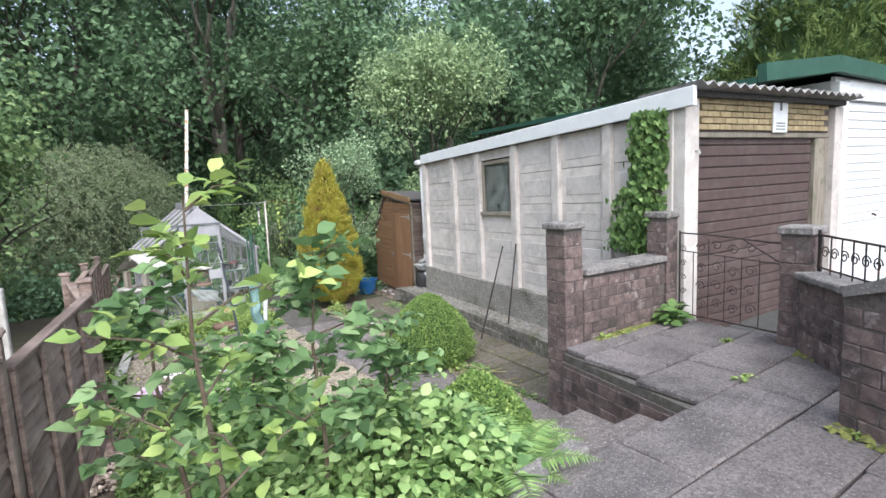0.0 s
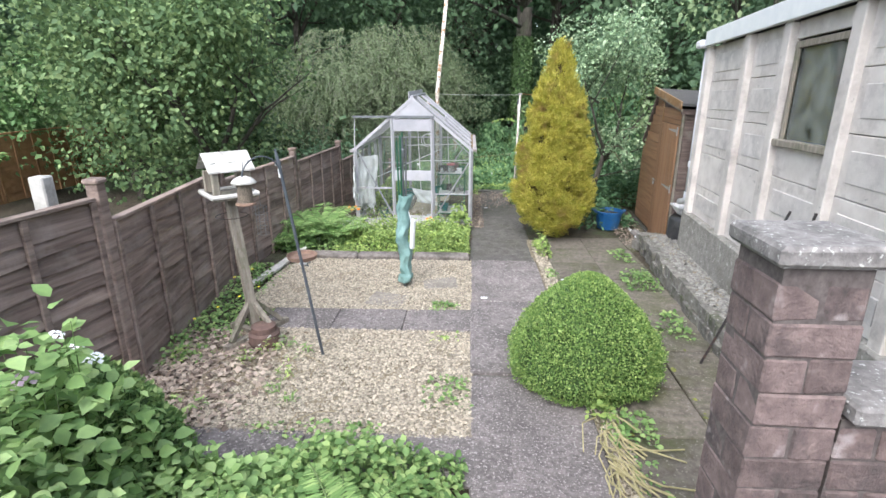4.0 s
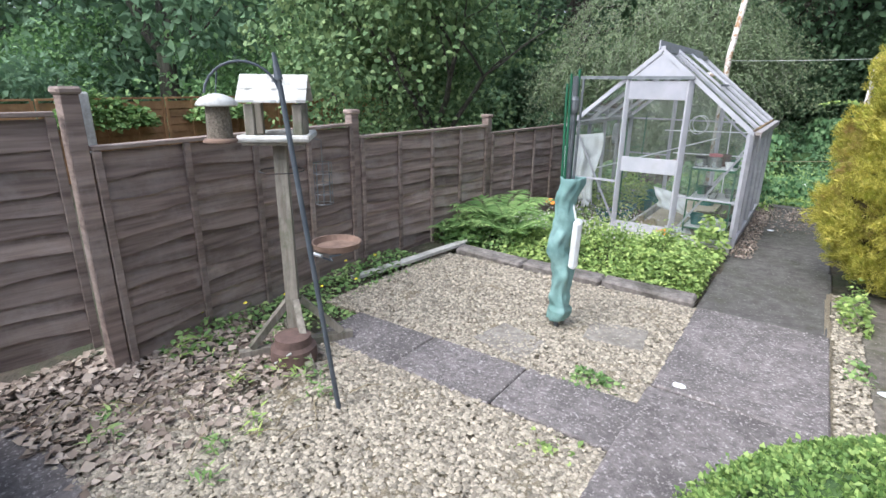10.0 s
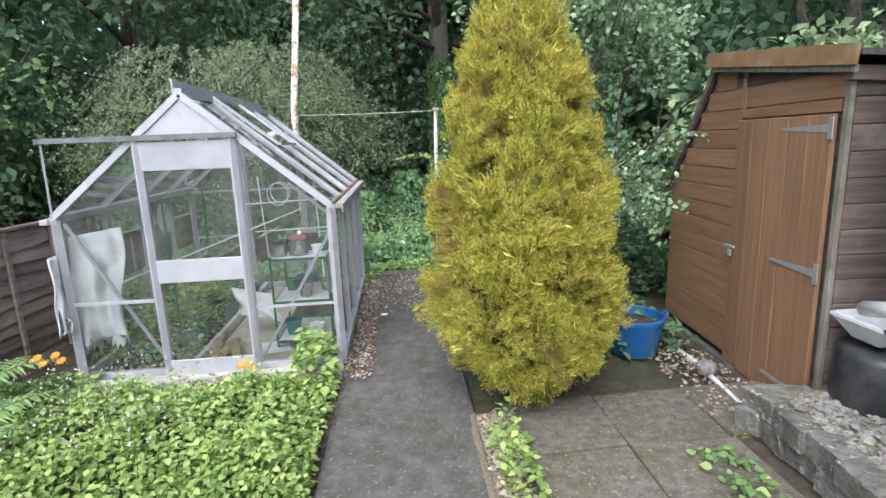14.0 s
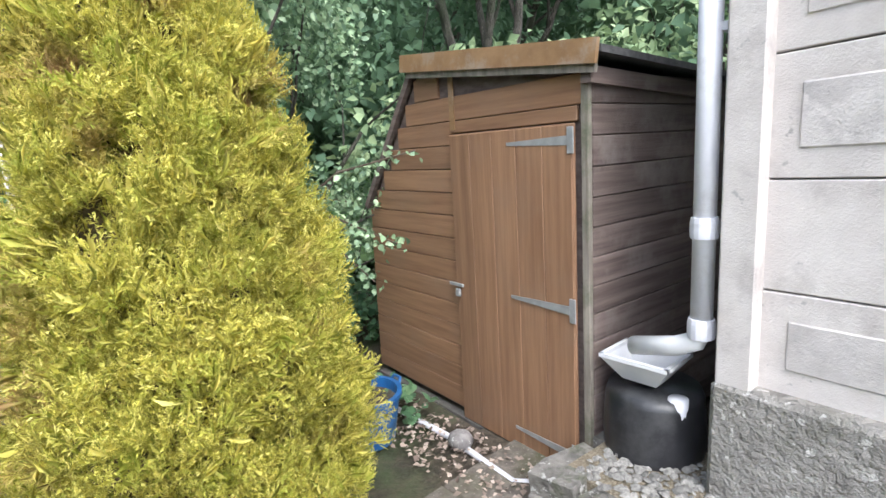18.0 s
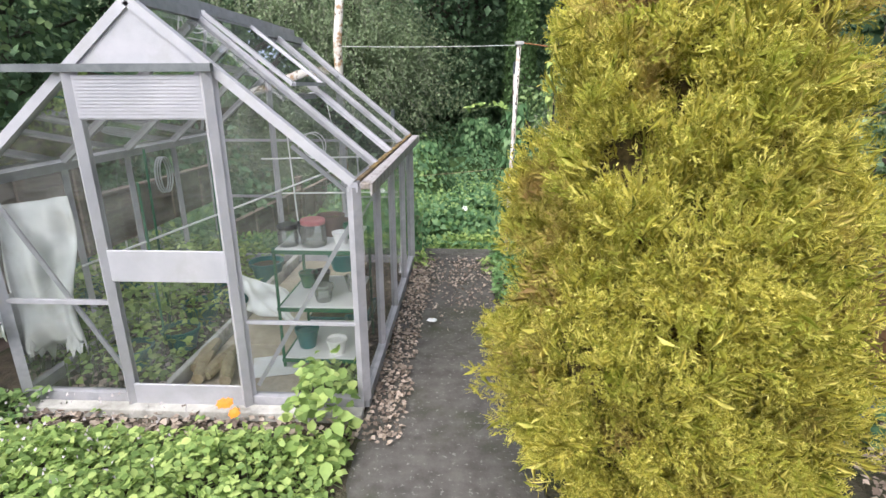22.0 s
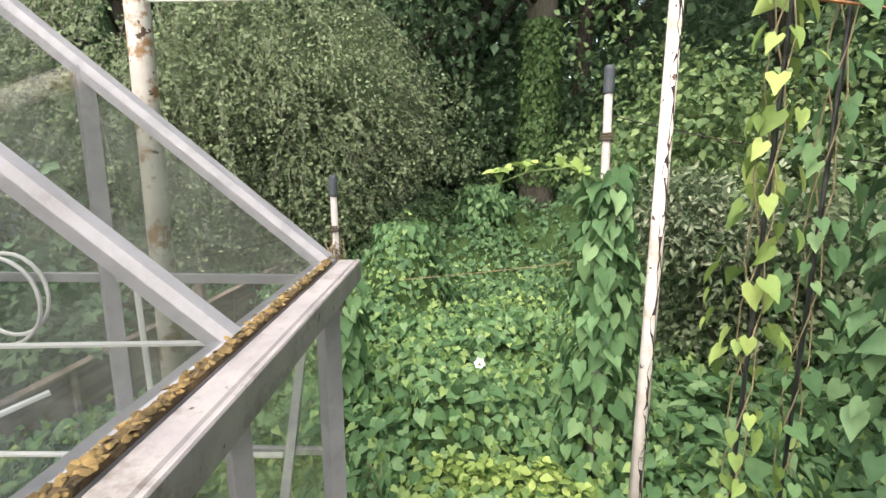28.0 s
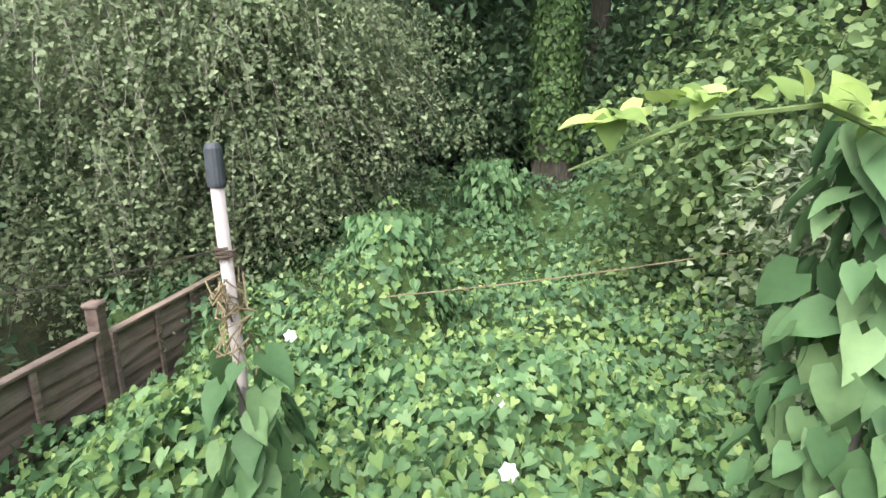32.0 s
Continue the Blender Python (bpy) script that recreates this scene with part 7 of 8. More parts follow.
# ---- low leafy plants ----
def mound(name, x0, x1, y0, y1, height, n, size, mat, label, category="plants", base=None, shape=BROAD, edge=0.25, seed=1, stems=True, lumps=5.0):
    """A spread of leafy stems over a patch, taller in its middle, uneven."""
    x, y = RNG.uniform(x0, x1, n), RNG.uniform(y0, y1, n)
    e = np.minimum(np.minimum(x - x0, x1 - x), np.minimum(y - y0, y1 - y)) / edge
    top = height * np.clip(e, 0.12, 1) ** 0.5 * (0.72 + 0.28 * np.sin(x * lumps + 1.3 * seed) * np.sin(y * lumps * 0.8 + seed)) * (1 + 0.13 * np.sin(x * 19 + seed) * np.sin(y * 17 - seed)) * RNG.uniform(0.78, 1.08, n)
    g = ground_height(x, y) if base is None else np.full(n, base)
    lift = 1 - RNG.random(n) ** 2.2 * 0.75
    pos = np.stack([x, y, g + top * lift], -1)
    axis = np.stack([RNG.normal(size=n), RNG.normal(size=n), RNG.normal(size=n) * 0.35 - 0.05], -1)
    nrm = np.stack([RNG.normal(size=n) * 0.45, RNG.normal(size=n) * 0.45, np.ones(n)], -1)
    ob = leaves(name, pos, axis, nrm, size * RNG.uniform(0.55, 1.3, n), shape, M[mat])
    tagged(ob, label, category, kind="stuff")
    if stems:
        m = min(260, n // 14)
        v, f = [], []
        for i in range(m):
            p = pos[i]
            q = np.array([p[0] + RNG.normal() * 0.05, p[1] + RNG.normal() * 0.05, g[i] - 0.02])
            k = len(v)
            w = 0.0035
            v += [q + (w, 0, 0), q + (-w, w, 0), q + (-w, -w, 0), p + (w * 0.5, 0, 0), p + (-w * 0.5, w * 0.5, 0), p + (-w * 0.5, -w * 0.5, 0)]
            f += [(k, k + 1, k + 4, k + 3), (k + 1, k + 2, k + 5, k + 4), (k + 2, k, k + 3, k + 5)]
        mesh_object("stems", v, f, M["green_stem"], ob)
    return ob


mound("flower_bed_plants", -1.95, -0.02, -1.72, -0.30, 0.36, 11000, 0.040, "lime_leaf", "low bed of yellow-green leafy plants before the greenhouse", seed=2, edge=0.45, lumps=8.0)
mound("flower_bed_plants", -1.95, -0.05, -1.68, -0.35, 0.47, 1500, 0.032, "lime_leaf", "taller sprigs standing up from the flower bed", seed=22, edge=0.3, lumps=11.0)
mound("flower_bed_plants", -0.75, -0.03, -1.70, -1.15, 0.38, 2600, 0.036, "lime_leaf", "patch of lime-green leaves at the corner of the bed", seed=4)
mound("flower_bed_plants", -2.85, -1.80, -1.70, 0.0, 0.34, 4600, 0.045, "herb_leaf", "green leafy plants along the fence", seed=5)
mound("flower_bed_plants", -2.60, -2.25, -1.75, -1.40, 0.50, 420, 0.085, "ivy_leaf", "blue-green leafy plant by the fence", seed=6)
mound("weeds", -3.0, -2.35, -4.9, -2.2, 0.14, 1700, 0.045, "herb_leaf", "weeds with small yellow flowers along the fence", seed=7, lumps=4)
mound("weeds", -2.45, -1.95, -4.7, -3.6, 0.10, 500, 0.04, "herb_leaf", "short weeds round the bird table", seed=8)
for x0, x1, y0, y1, h, n, s, mt in ((0.94, 1.14, -1.8, -1.15, 0.34, 240, 0.048, "lime_leaf"), (0.95, 1.12, -2.6, -2.2, 0.09, 70, 0.04, "herb_leaf"), (1.50, 1.68, -3.3, -3.0, 0.20, 170, 0.036, "herb_leaf"), (1.85, 2.20, -3.0, -2.5, 0.26, 340, 0.042, "herb_leaf"),
                                     (1.35, 1.7, -4.1, -3.7, 0.10, 90, 0.05, "herb_leaf"), (1.85, 2.15, -4.2, -3.6, 0.12, 140, 0.05, "herb_leaf"), (-0.42, -0.12, -3.62, -3.40, 0.12, 140, 0.04, "herb_leaf"), (-0.4, -0.1, -4.35, -4.1, 0.08, 60, 0.035, "lime_leaf"),
                                     (-0.35, 0.0, -5.4, -4.9, 0.10, 120, 0.04, "herb_leaf"), (-1.6, -0.6, -5.75, -5.55, 0.10, 150, 0.04, "herb_leaf"), (1.95, 2.2, -2.0, -1.5, 0.14, 110, 0.05, "herb_leaf"),
                                     (0.95, 1.3, -5.75, -5.3, 0.16, 190, 0.045, "herb_leaf"), (1.0, 1.2, -6.9, -5.8, 0.08, 160, 0.04, "herb_leaf"), (-0.32, -0.02, -0.55, -0.05, 0.55, 190, 0.07, "lime_leaf"), (0.70, 0.98, 2.1, 2.6, 0.15, 90, 0.06, "lime_leaf"),
                                     (0.0, 0.2, 2.3, 2.7, 0.16, 70, 0.05, "lime_leaf")):
    mound("weed_clump", x0, x1, y0, y1, h, n, s, mt, "clump of leafy green weeds in a joint of the paving", "weed", base=-0.02, edge=0.1, seed=int(n), stems=False)
for x0, x1, y0, y1, n in ((1.02, 1.26, -8.80, -8.70, 26), (1.75, 1.95, -8.26, -8.20, 18), (-0.5, -0.3, -8.66, -8.5, 60), (0.70, 0.80, -9.60, -9.5, 12), (1.15, 1.5, -7.50, -7.44, 34)):
    mound("weed_clump", x0, x1, y0, y1, 0.07, n, 0.045, "lime_leaf", "small weeds growing between the patio slabs", "weed", base=0.832 if x0 > 0.5 else 0.62, edge=0.05, seed=n, stems=False)

for k in range(11):
    x, y = RNG.uniform(-2.55, -1.35), RNG.uniform(-5.55, -4.45)
    mound("weed_tuft", x - 0.06, x + 0.06, y - 0.06, y + 0.06, RNG.uniform(0.10, 0.22), 26, 0.06, "lime_leaf" if k % 2 else "herb_leaf", "small green tuft pushing up through dry leaves", "weed", base=-0.01, edge=0.03, seed=k, stems=False, shape=PINNA)
twigs = random.Random(15)
for k in range(26):
    x, y, a, l = twigs.uniform(-2.6, -1.2), twigs.uniform(-5.6, -4.4), twigs.uniform(0, 6.28), twigs.uniform(0.10, 0.32)
    tw = part("dry_stalk", a_tube([(x, y, 0.015), (x + 0.5 * l * math.cos(a), y + 0.5 * l * math.sin(a), 0.035 + 0.02 * twigs.random()), (x + l * math.cos(a), y + l * math.sin(a), 0.02)], [0.004, 0.003, 0.002], 4), M["brown_stem"])
    tagged(tw, "dry pale stalk lying on the leaf litter", "dry stalk", "dry stalks on the gravel")
# raised bed by the patio
mound("shrubs", -2.45, -0.95, -8.78, -6.2, 0.66, 9500, 0.062, "hydrangea_leaf", "mass of broad-leaved green shrubs in the raised bed", seed=9, lumps=3.0)
mound("shrubs", -2.45, -1.3, -8.3, -6.9, 0.88, 3200, 0.075, "hydrangea_leaf", "leafy shrubs a little taller in the raised bed", seed=10, lumps=2.6)
mound("shrubs", -2.45, -1.5, -7.6, -6.35, 1.22, 2200, 0.085, "hydrangea_leaf", "tall leafy hydrangea bush in the raised bed", seed=19, lumps=2.2)
mound("shrubs", -1.35, -0.04, -7.4, -5.92, 0.46, 5600, 0.05, "herb_leaf", "low fresh green plants spilling towards the path", seed=11)
mound("shrubs", -1.6, -0.72, -8.75, -7.8, 0.46, 2600, 0.065, "shrub_leaf", "leafy green plants beside the steps", seed=12)


def sapling(x, y, z, height, n, size, mat, label, lean=(0.0, 0.0), seed=1):
    ob = thing("sapling", x, y, z, label, "sapling")
    rng = random.Random(seed)
    bm, ends = bmesh.new(), []
    top = Vector((lean[0], lean[1], height))
    stem = [(0, 0, -0.1), tuple(top * 0.35 + Vector((0.03, 0.02, 0))), tuple(top * 0.7 - Vector((0.02, 0, 0))), tuple(top)]
    tube(bm, stem, [0.014, 0.011, 0.007, 0.003], 7)
    main = part("stem", bm, M["twig"], ob)
    for k in range(9):
        t = 0.35 + 0.62 * k / 8
        f = top * t
        a = k * 2.4
        d = Vector((math.cos(a), math.sin(a), rng.uniform(0.1, 0.6)))
        l = (0.42 - 0.25 * t) * height * 0.75
        e = f + d * l
        part("twig", a_tube([tuple(f), tuple(f + d * l * 0.5 + Vector((0, 0, 0.03))), tuple(e)], [0.006, 0.004, 0.002], 5), M["twig"], main)
        for s in (0.35, 0.6, 0.85, 1.0):
            ends.append(f + d * l * s)
    for s in (0.9, 1.0):
        ends.append(top * s)
    e = np.array([tuple(q) for q in ends])
    c = e[RNG.integers(0, len(e), n)] + RNG.normal(size=(n, 3)) * 0.035
    axis = unit(np.stack([RNG.normal(size=n), RNG.normal(size=n), RNG.normal(size=n) * 0.4 + 0.1], -1))
    nrm = np.stack([RNG.normal(size=n) * 0.5, RNG.normal(size=n) * 0.5, np.ones(n)], -1)
    leaves("foliage", c, axis, nrm, size * RNG.uniform(0.6, 1.25, n), BROAD, M[mat], ob, width=0.9)
    return ob


sapling(-2.36, -8.70, 0.72, 1.62, 190, 0.075, "lime_leaf", "young sapling with fresh lime-green leaves", (0.0, 0.02), 2)
sapling(-1.90, -8.42, 0.70, 1.38, 430, 0.085, "apple_leaf", "small apple tree with grey-green leaves", (0.05, 0.0), 3)
sapling(-2.42, -8.35, 0.70, 1.30, 400, 0.085, "apple_leaf", "bushy young apple tree", (-0.05, 0.1), 4)
sapling(-1.50, -8.25, 0.66, 0.95, 320, 0.08, "apple_leaf", "small leafy apple shoot", (0.08, 0.0), 5)
sapling(-2.0, -7.6, 0.55, 0.95, 260, 0.085, "shrub_leaf", "leafy shrub stem in the raised bed", (0.1, 0.1), 6)


def blossom(name, places, size, mat, label, petals=5, up=(0, 0, 1), category="flower"):
    """Small open flowers, each of a few petals round its middle."""
    P, A, N = [], [], []
    for p, f in places:
        f = Vector(f).normalized()
        s = f.orthogonal().normalized()
        u = f.cross(s)
        for k in range(petals):
            a = 2 * math.pi * k / petals
            d = s * math.cos(a) + u * math.sin(a)
            P.append(tuple(p))
            A.append(tuple(d + f * 0.5))
            N.append(tuple(f - d * 0.4))
    ob = leaves(name, P, A, N, size, BROAD, M[mat], width=1.5)
    return tagged(ob, label, category)


FLOWERS = [((0.53, 5.10, 0.05), (0, -1, 0.5)), ((0.52, 4.50, 0.08), (0, -1, 0.6)), ((0.63, 10.2, 0.72), (0, -1, 0.2)), ((0.70, 10.2, 0.50), (0, -1, 0.2)), ((-1.25, 8.5, -0.1), (0, -1, 0.3)), ((-1.5, 6.5, 0.02), (0, -1, 0.4)), ((-0.85, 6.0, 0.03), (0.2, -1, 0.4)), ((0.9, 5.7, 0.05), (0, -1, 0.4))]
for p, f in FLOWERS:
    fl = blossom("bindweed_flower", [(p, f)], 0.045 if p[1] < 6 else 0.05, "petal_white", "open white bindweed trumpet flower", 6)
    fl["group"] = "bindweed flowers"
for bloom in [((-0.72 + 0.05 * k, -0.16 - 0.04 * (k % 3), 0.10 + 0.03 * (k % 2)), (0, -0.6, 1)) for k in range(3)]:
    blossom("marigold", [bloom], 0.035, "petal_orange", "small orange flower at the greenhouse sill", 7)["group"] = "marigolds"
for bloom in [((-2.05 + 0.05 * k, -0.30 - 0.03 * (k % 3), 0.30 + 0.03 * (k % 2)), (0, -0.6, 1)) for k in range(5)]:
    blossom("marigold", [bloom], 0.035, "petal_orange", "orange flower by the greenhouse corner", 7)["group"] = "marigolds"
for bloom in [((-2.75 + 0.1 * (k % 5), -4.5 + 0.28 * k, 0.14), (0, -0.3, 1)) for k in range(7)]:
    blossom("buttercup", [bloom], 0.018, "petal_yellow", "small yellow flower among the weeds", 5)["group"] = "buttercups"
for hx, hy, hz, hm, hl in ((-1.98, -6.74, 1.05, "petal_pink", "round mauve hydrangea flower head above its leaves"), (-2.06, -6.34, 0.99, "petal_white", "creamy fading hydrangea flower head"), (-1.90, -6.44, 0.98, "petal_white", "creamy fading hydrangea flower head"), (-2.24, -6.26, 1.00, "petal_white", "creamy fading hydrangea flower head")):
    florets = [(hx + 0.055 * math.cos(2.4 * k) * math.sqrt(k / 16), hy + 0.055 * math.sin(2.4 * k) * math.sqrt(k / 16), hz + 0.04 * (1 - k / 16)) for k in range(16)]
    blossom("hydrangea_flower", [(p, (p[0] - hx, p[1] - hy - 0.02, 0.06)) for p in florets], 0.017, hm, hl, 4)
blossom("hydrangea_flower", [((-2.05 + 0.06 * (k % 4) - 0.5 * (k // 8), -7.1 + 0.05 * (k // 4) + 0.3 * (k // 8), 1.02 + 0.02 * (k % 3)), (0, -0.4, 1)) for k in range(16)], 0.035, "petal_pink", "pale mauve hydrangea flower heads", 4)
M["spike_pink"] = surf("pale_spike", (0.50, 0.44, 0.47), (0.6, 0.55, 0.56), 20, 0.7, bump=0.05)
sp = RNG.uniform((-1.9, -1.6, 0.30), (-0.6, -0.5, 0.40), (420, 3))
tagged(leaves("flower_spikes", sp, RNG.normal(size=(420, 3)) * 0.4 + (0, 0, 1), RNG.normal(size=(420, 3)), 0.018, LEAF, M["spike_pink"]), "tiny pale pink flower spikes over the bed", "flower", kind="stuff")
for bloom in [((1.55 + 0.05 * k, 2.2 - 0.02 * k, 0.40 + 0.03 * (k % 2)), (0, -1, 0.6)) for k in range(2)]:
    blossom("marigold", [bloom], 0.026, "petal_orange", "orange flower in the low green shrub", 6)["group"] = "marigolds"

# ---- dry leaves ----
def litter(name, n, x0, x1, y0, y1, z, size, label, keep=None):
    x, y = RNG.uniform(x0, x1, n), RNG.uniform(y0, y1, n)
    if keep is not None:
        k = keep(x, y)
        x, y = x[k], y[k]
    n = len(x)
    pos = np.stack([x, y, z + RNG.uniform(0, 0.035, n)], -1)
    axis = np.stack([RNG.normal(size=n), RNG.normal(size=n), RNG.normal(size=n) * 0.2], -1)
    nrm = np.stack([RNG.normal(size=n) * 0.4, RNG.normal(size=n) * 0.4, np.ones(n)], -1)
    return tagged(leaves(name, pos, axis, nrm, size * RNG.uniform(0.6, 1.4, n), LEAF, M["dry_leaf"], width=1.2), label, "leaf litter", kind="stuff")


litter("leaf_litter", 3800, -3.0, -1.6, -5.7, -4.2, -0.01, 0.055, "brown dry leaves over the gravel by the fence", lambda x, y: RNG.random(len(x)) < np.clip((-1.5 - x) / 0.9, 0, 1))
litter("leaf_litter", 1300, 0.03, 0.22, -0.3, 2.6, -0.01, 0.028, "brown leaves along the greenhouse wall")
litter("leaf_litter", 1900, 0.05, 1.0, 0.9, 2.6, -0.01, 0.028, "brown leaves scattered over the path", lambda x, y: RNG.random(len(x)) < np.clip((y - 1.0) / 1.4, 0, 1))
litter("leaf_litter", 700, -1.9, 0.0, -0.35, -0.03, -0.03, 0.04, "brown leaves at the greenhouse sill")
litter("leaf_litter", 600, -1.85, -1.2, 0.1, 2.3, -0.02, 0.045, "dry stalks and leaves in the greenhouse bed")
litter("leaf_litter", 500, 2.3, 2.75, -1.2, 0.3, 0.0, 0.035, "brown leaves at the foot of the shed")
M["straw"] = surf("yellow_straw", (0.30, 0.27, 0.13), (0.46, 0.40, 0.23), 12, 0.8, bump=0.1)
dry = part("dry_stalks", bmesh.new(), M["straw"])
bm = bmesh.new()
rng = random.Random(4)
for k in range(38):
    x, y = 0.95 + rng.uniform(-0.08, 0.08), -5.60 + rng.uniform(-0.45, 0.25)
    a = rng.gauss(-1.65, 0.40)
    l = rng.uniform(0.15, 0.42)
    tube(bm, [(x, y, 0.03), (x + l * 0.5 * math.cos(a), y + l * 0.5 * math.sin(a), rng.uniform(0.03, 0.09)), (x + l * math.cos(a + 0.3), y + l * math.sin(a + 0.3), 0.02)], 0.0055, 4)
bm.to_mesh(dry.data)
bm.free()
tagged(dry, "heap of dry yellow stalks at the foot of the bush", "dry stalks", kind="stuff")
mound("weed_clump", 0.84, 1.05, -5.46, -5.24, 0.34, 60, 0.055, "lime_leaf", "fresh green weed standing against the clipped bush", "weed", base=0.0, edge=0.08, seed=6)

mound("climbing_hop", -8.62, -8.05, -3.3, -1.9, 0.72, 1500, 0.10, "herb_leaf", "leafy vine sprawling over the orange fence", base=0.95, edge=0.3, seed=41, stems=False)
mound("climbing_hop", -8.62, -8.15, -1.2, 0.2, 0.55, 700, 0.10, "herb_leaf", "leafy vine sprawling over the orange fence", base=0.98, edge=0.3, seed=42, stems=False)

# ---- ivy on the garage ----
ivy = thing("ivy", 2.43, -7.45, 0.0, "bright green ivy climbing the corner of the garage", "ivy", rz=-GA)
n = 2400
z = RNG.uniform(1.50, 2.98, n)
yy = 0.40 + np.clip(RNG.normal(size=n), -1.8, 1.8) * (0.11 + 0.06 * (np.abs(z - 1.75) < 0.35)) - 0.12 * (z > 2.2) + 0.14 * smooth(1.9, 1.3, z)
xx = -0.10 - np.abs(RNG.normal(size=n)) * 0.07
leaves("foliage", np.stack([xx, yy, z], -1), np.stack([RNG.normal(size=n) * 0.3, RNG.normal(size=n) * 0.7, -np.ones(n)], -1), np.stack([-np.ones(n), RNG.normal(size=n) * 0.5, RNG.normal(size=n) * 0.4 + 0.3], -1), 0.062 * RNG.uniform(0.6, 1.3, n), HEART, M["ivy_leaf"], ivy)
bm = bmesh.new()
for k in range(5):
    tube(bm, [(-0.05, 0.45 + 0.04 * k, 0.70), (-0.09, 0.40 + 0.04 * k, 1.5), (-0.09, 0.25 + 0.05 * k, 2.5)], 0.006, 5)
part("stem", bm, M["twig"], ivy)
mound("ivy", 1.95, 2.25, -7.66, -7.50, 0.35, 90, 0.10, "ivy_leaf", "ivy shoots at the foot of the gate pillar", "ivy", base=0.83, edge=0.05, seed=3, stems=False)

# ---- pear tree by the shed ----
pear = tree("pear_tree", 2.30, 1.05, -0.05, 3.6, 0.055, M["pear_leaf"], 21, "pear tree with glossy grey-green leaves beside the shed", per=130, size=0.052, clump=0.34, bare=0.32, depth=3, lean=(0.1, -0.15), extra=45, shape=BROAD, spread=0.55, within=1.0)
for q, (cx, cy, cz) in enumerate(((2.66, -0.32, 1.66), (2.58, 0.25, 1.36), (2.66, -0.12, 1.10), (2.60, 0.10, 0.85))):
    br = thing("branch", 2.35, 0.9, 1.2, "pear branch with hanging leaves reaching across the shed front", "branch", "pear branches")
    part("twig", a_tube([(0, 0, 0), ((cx - 2.35) * 0.5, (cy - 0.9) * 0.5, (cz - 1.2) * 0.5 + 0.12), (cx - 2.35, cy - 0.9, cz - 1.2)], [0.012, 0.008, 0.004], 6), M["twig"], br)
    t = 0.2 + 0.8 * RNG.random(110)
    pos = np.stack([(cx - 2.35) * t, (cy - 0.9) * t, (cz - 1.2) * t + 0.12 * 2 * t * (1 - t)], -1) + RNG.normal(size=(110, 3)) * 0.035
    leaves("foliage", pos, RNG.normal(size=(110, 3)) * 0.6 - (0, 0, 0.5), RNG.normal(size=(110, 3)) * 0.5 + (-0.6, -0.3, 0.4), 0.05 * RNG.uniform(0.6, 1.2, 110), BROAD, M["pear_leaf"], br)
# this growth takes the leaf colour with shade painted in
mound("undergrowth", 1.6, 2.75, -0.25, 1.6, 0.55, 1500, 0.075, "bind_shaded", "dark leafy growth between the cypress and the shed", seed=13)

# ---- bindweed on the slope ----
def veg_height(x, y):
    dome = 0.85 * np.exp(-((((x + 0.24) / 0.46) ** 2 + ((y - 6.8) / 0.50) ** 2) ** 2))
    bank = 0.9 * smooth(8.0, 10.5, y)
    side = 0.55 * smooth(1.6, 3.2, x) - 0.55 * smooth(-1.2, -2.1, x) * smooth(7.4, 6.2, y)
    near = -0.22 * smooth(4.0, 3.0, y)
    return 0.02 - 0.05 * (y - 4) + near + dome + bank + side + 0.15 * np.sin(x * 3.3 + y) * np.sin(y * 2.7 - x) + 0.08 * np.sin(x * 7 + 2) * np.sin(y * 6 + x)


# added sheet below the leaves; its dark colour paints the shade in their gaps
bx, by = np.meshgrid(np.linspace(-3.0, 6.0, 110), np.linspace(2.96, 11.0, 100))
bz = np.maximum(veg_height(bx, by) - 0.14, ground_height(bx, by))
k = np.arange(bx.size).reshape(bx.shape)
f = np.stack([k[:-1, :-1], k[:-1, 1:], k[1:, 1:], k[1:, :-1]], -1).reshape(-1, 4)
bind = mesh_object("bindweed", np.stack([bx, by, bz], -1).reshape(-1, 3), f, M["leaf_gap_shade"], smooth=True)
tagged(bind, "thick carpet of heart-leaved bindweed down the slope", "bindweed", kind="stuff")


def carpet(n, x0, x1, y0, y1, size, mat, name, parent, lift=0.10, tilt=0.7):
    x, y = RNG.uniform(x0, x1, n), RNG.uniform(y0, y1, n)
    e = 0.03
    sx = (veg_height(x + e, y) - veg_height(x - e, y)) / (2 * e)
    sy = (veg_height(x, y + e) - veg_height(x, y - e)) / (2 * e)
    z = np.maximum(veg_height(x, y), ground_height(x, y) + 0.05) + RNG.uniform(-0.12, lift, n)
    nrm = np.stack([-sx, -sy - 0.25, np.ones(n)], -1) + 0.45 * RNG.normal(size=(n, 3))
    axis = np.stack([RNG.normal(size=n), RNG.normal(size=n) - 0.7, RNG.normal(size=n) * 0.4 - tilt], -1)
    return leaves(name, np.stack([x, y, z], -1), axis, nrm, size * RNG.uniform(0.5, 1.3, n), HEART, M[mat], parent)


carpet(12500, -2.9, 4.0, 3.0, 6.0, 0.078, "bind_leaf", "near_leaves", bind)
# far leaves use the darkened copy in place of shade from the trees
carpet(9500, -3.0, 5.5, 5.6, 11.0, 0.085, "bind_shaded", "far_leaves", bind)
carpet(4200, -2.9, 2.6, 2.95, 6.5, 0.055, "herb_leaf", "small_leaves", bind, 0.16)
carpet(2600, -1.6, 2.2, 4.2, 8.5, 0.05, "herb_leaf", "bright_leaves", bind, 0.15)


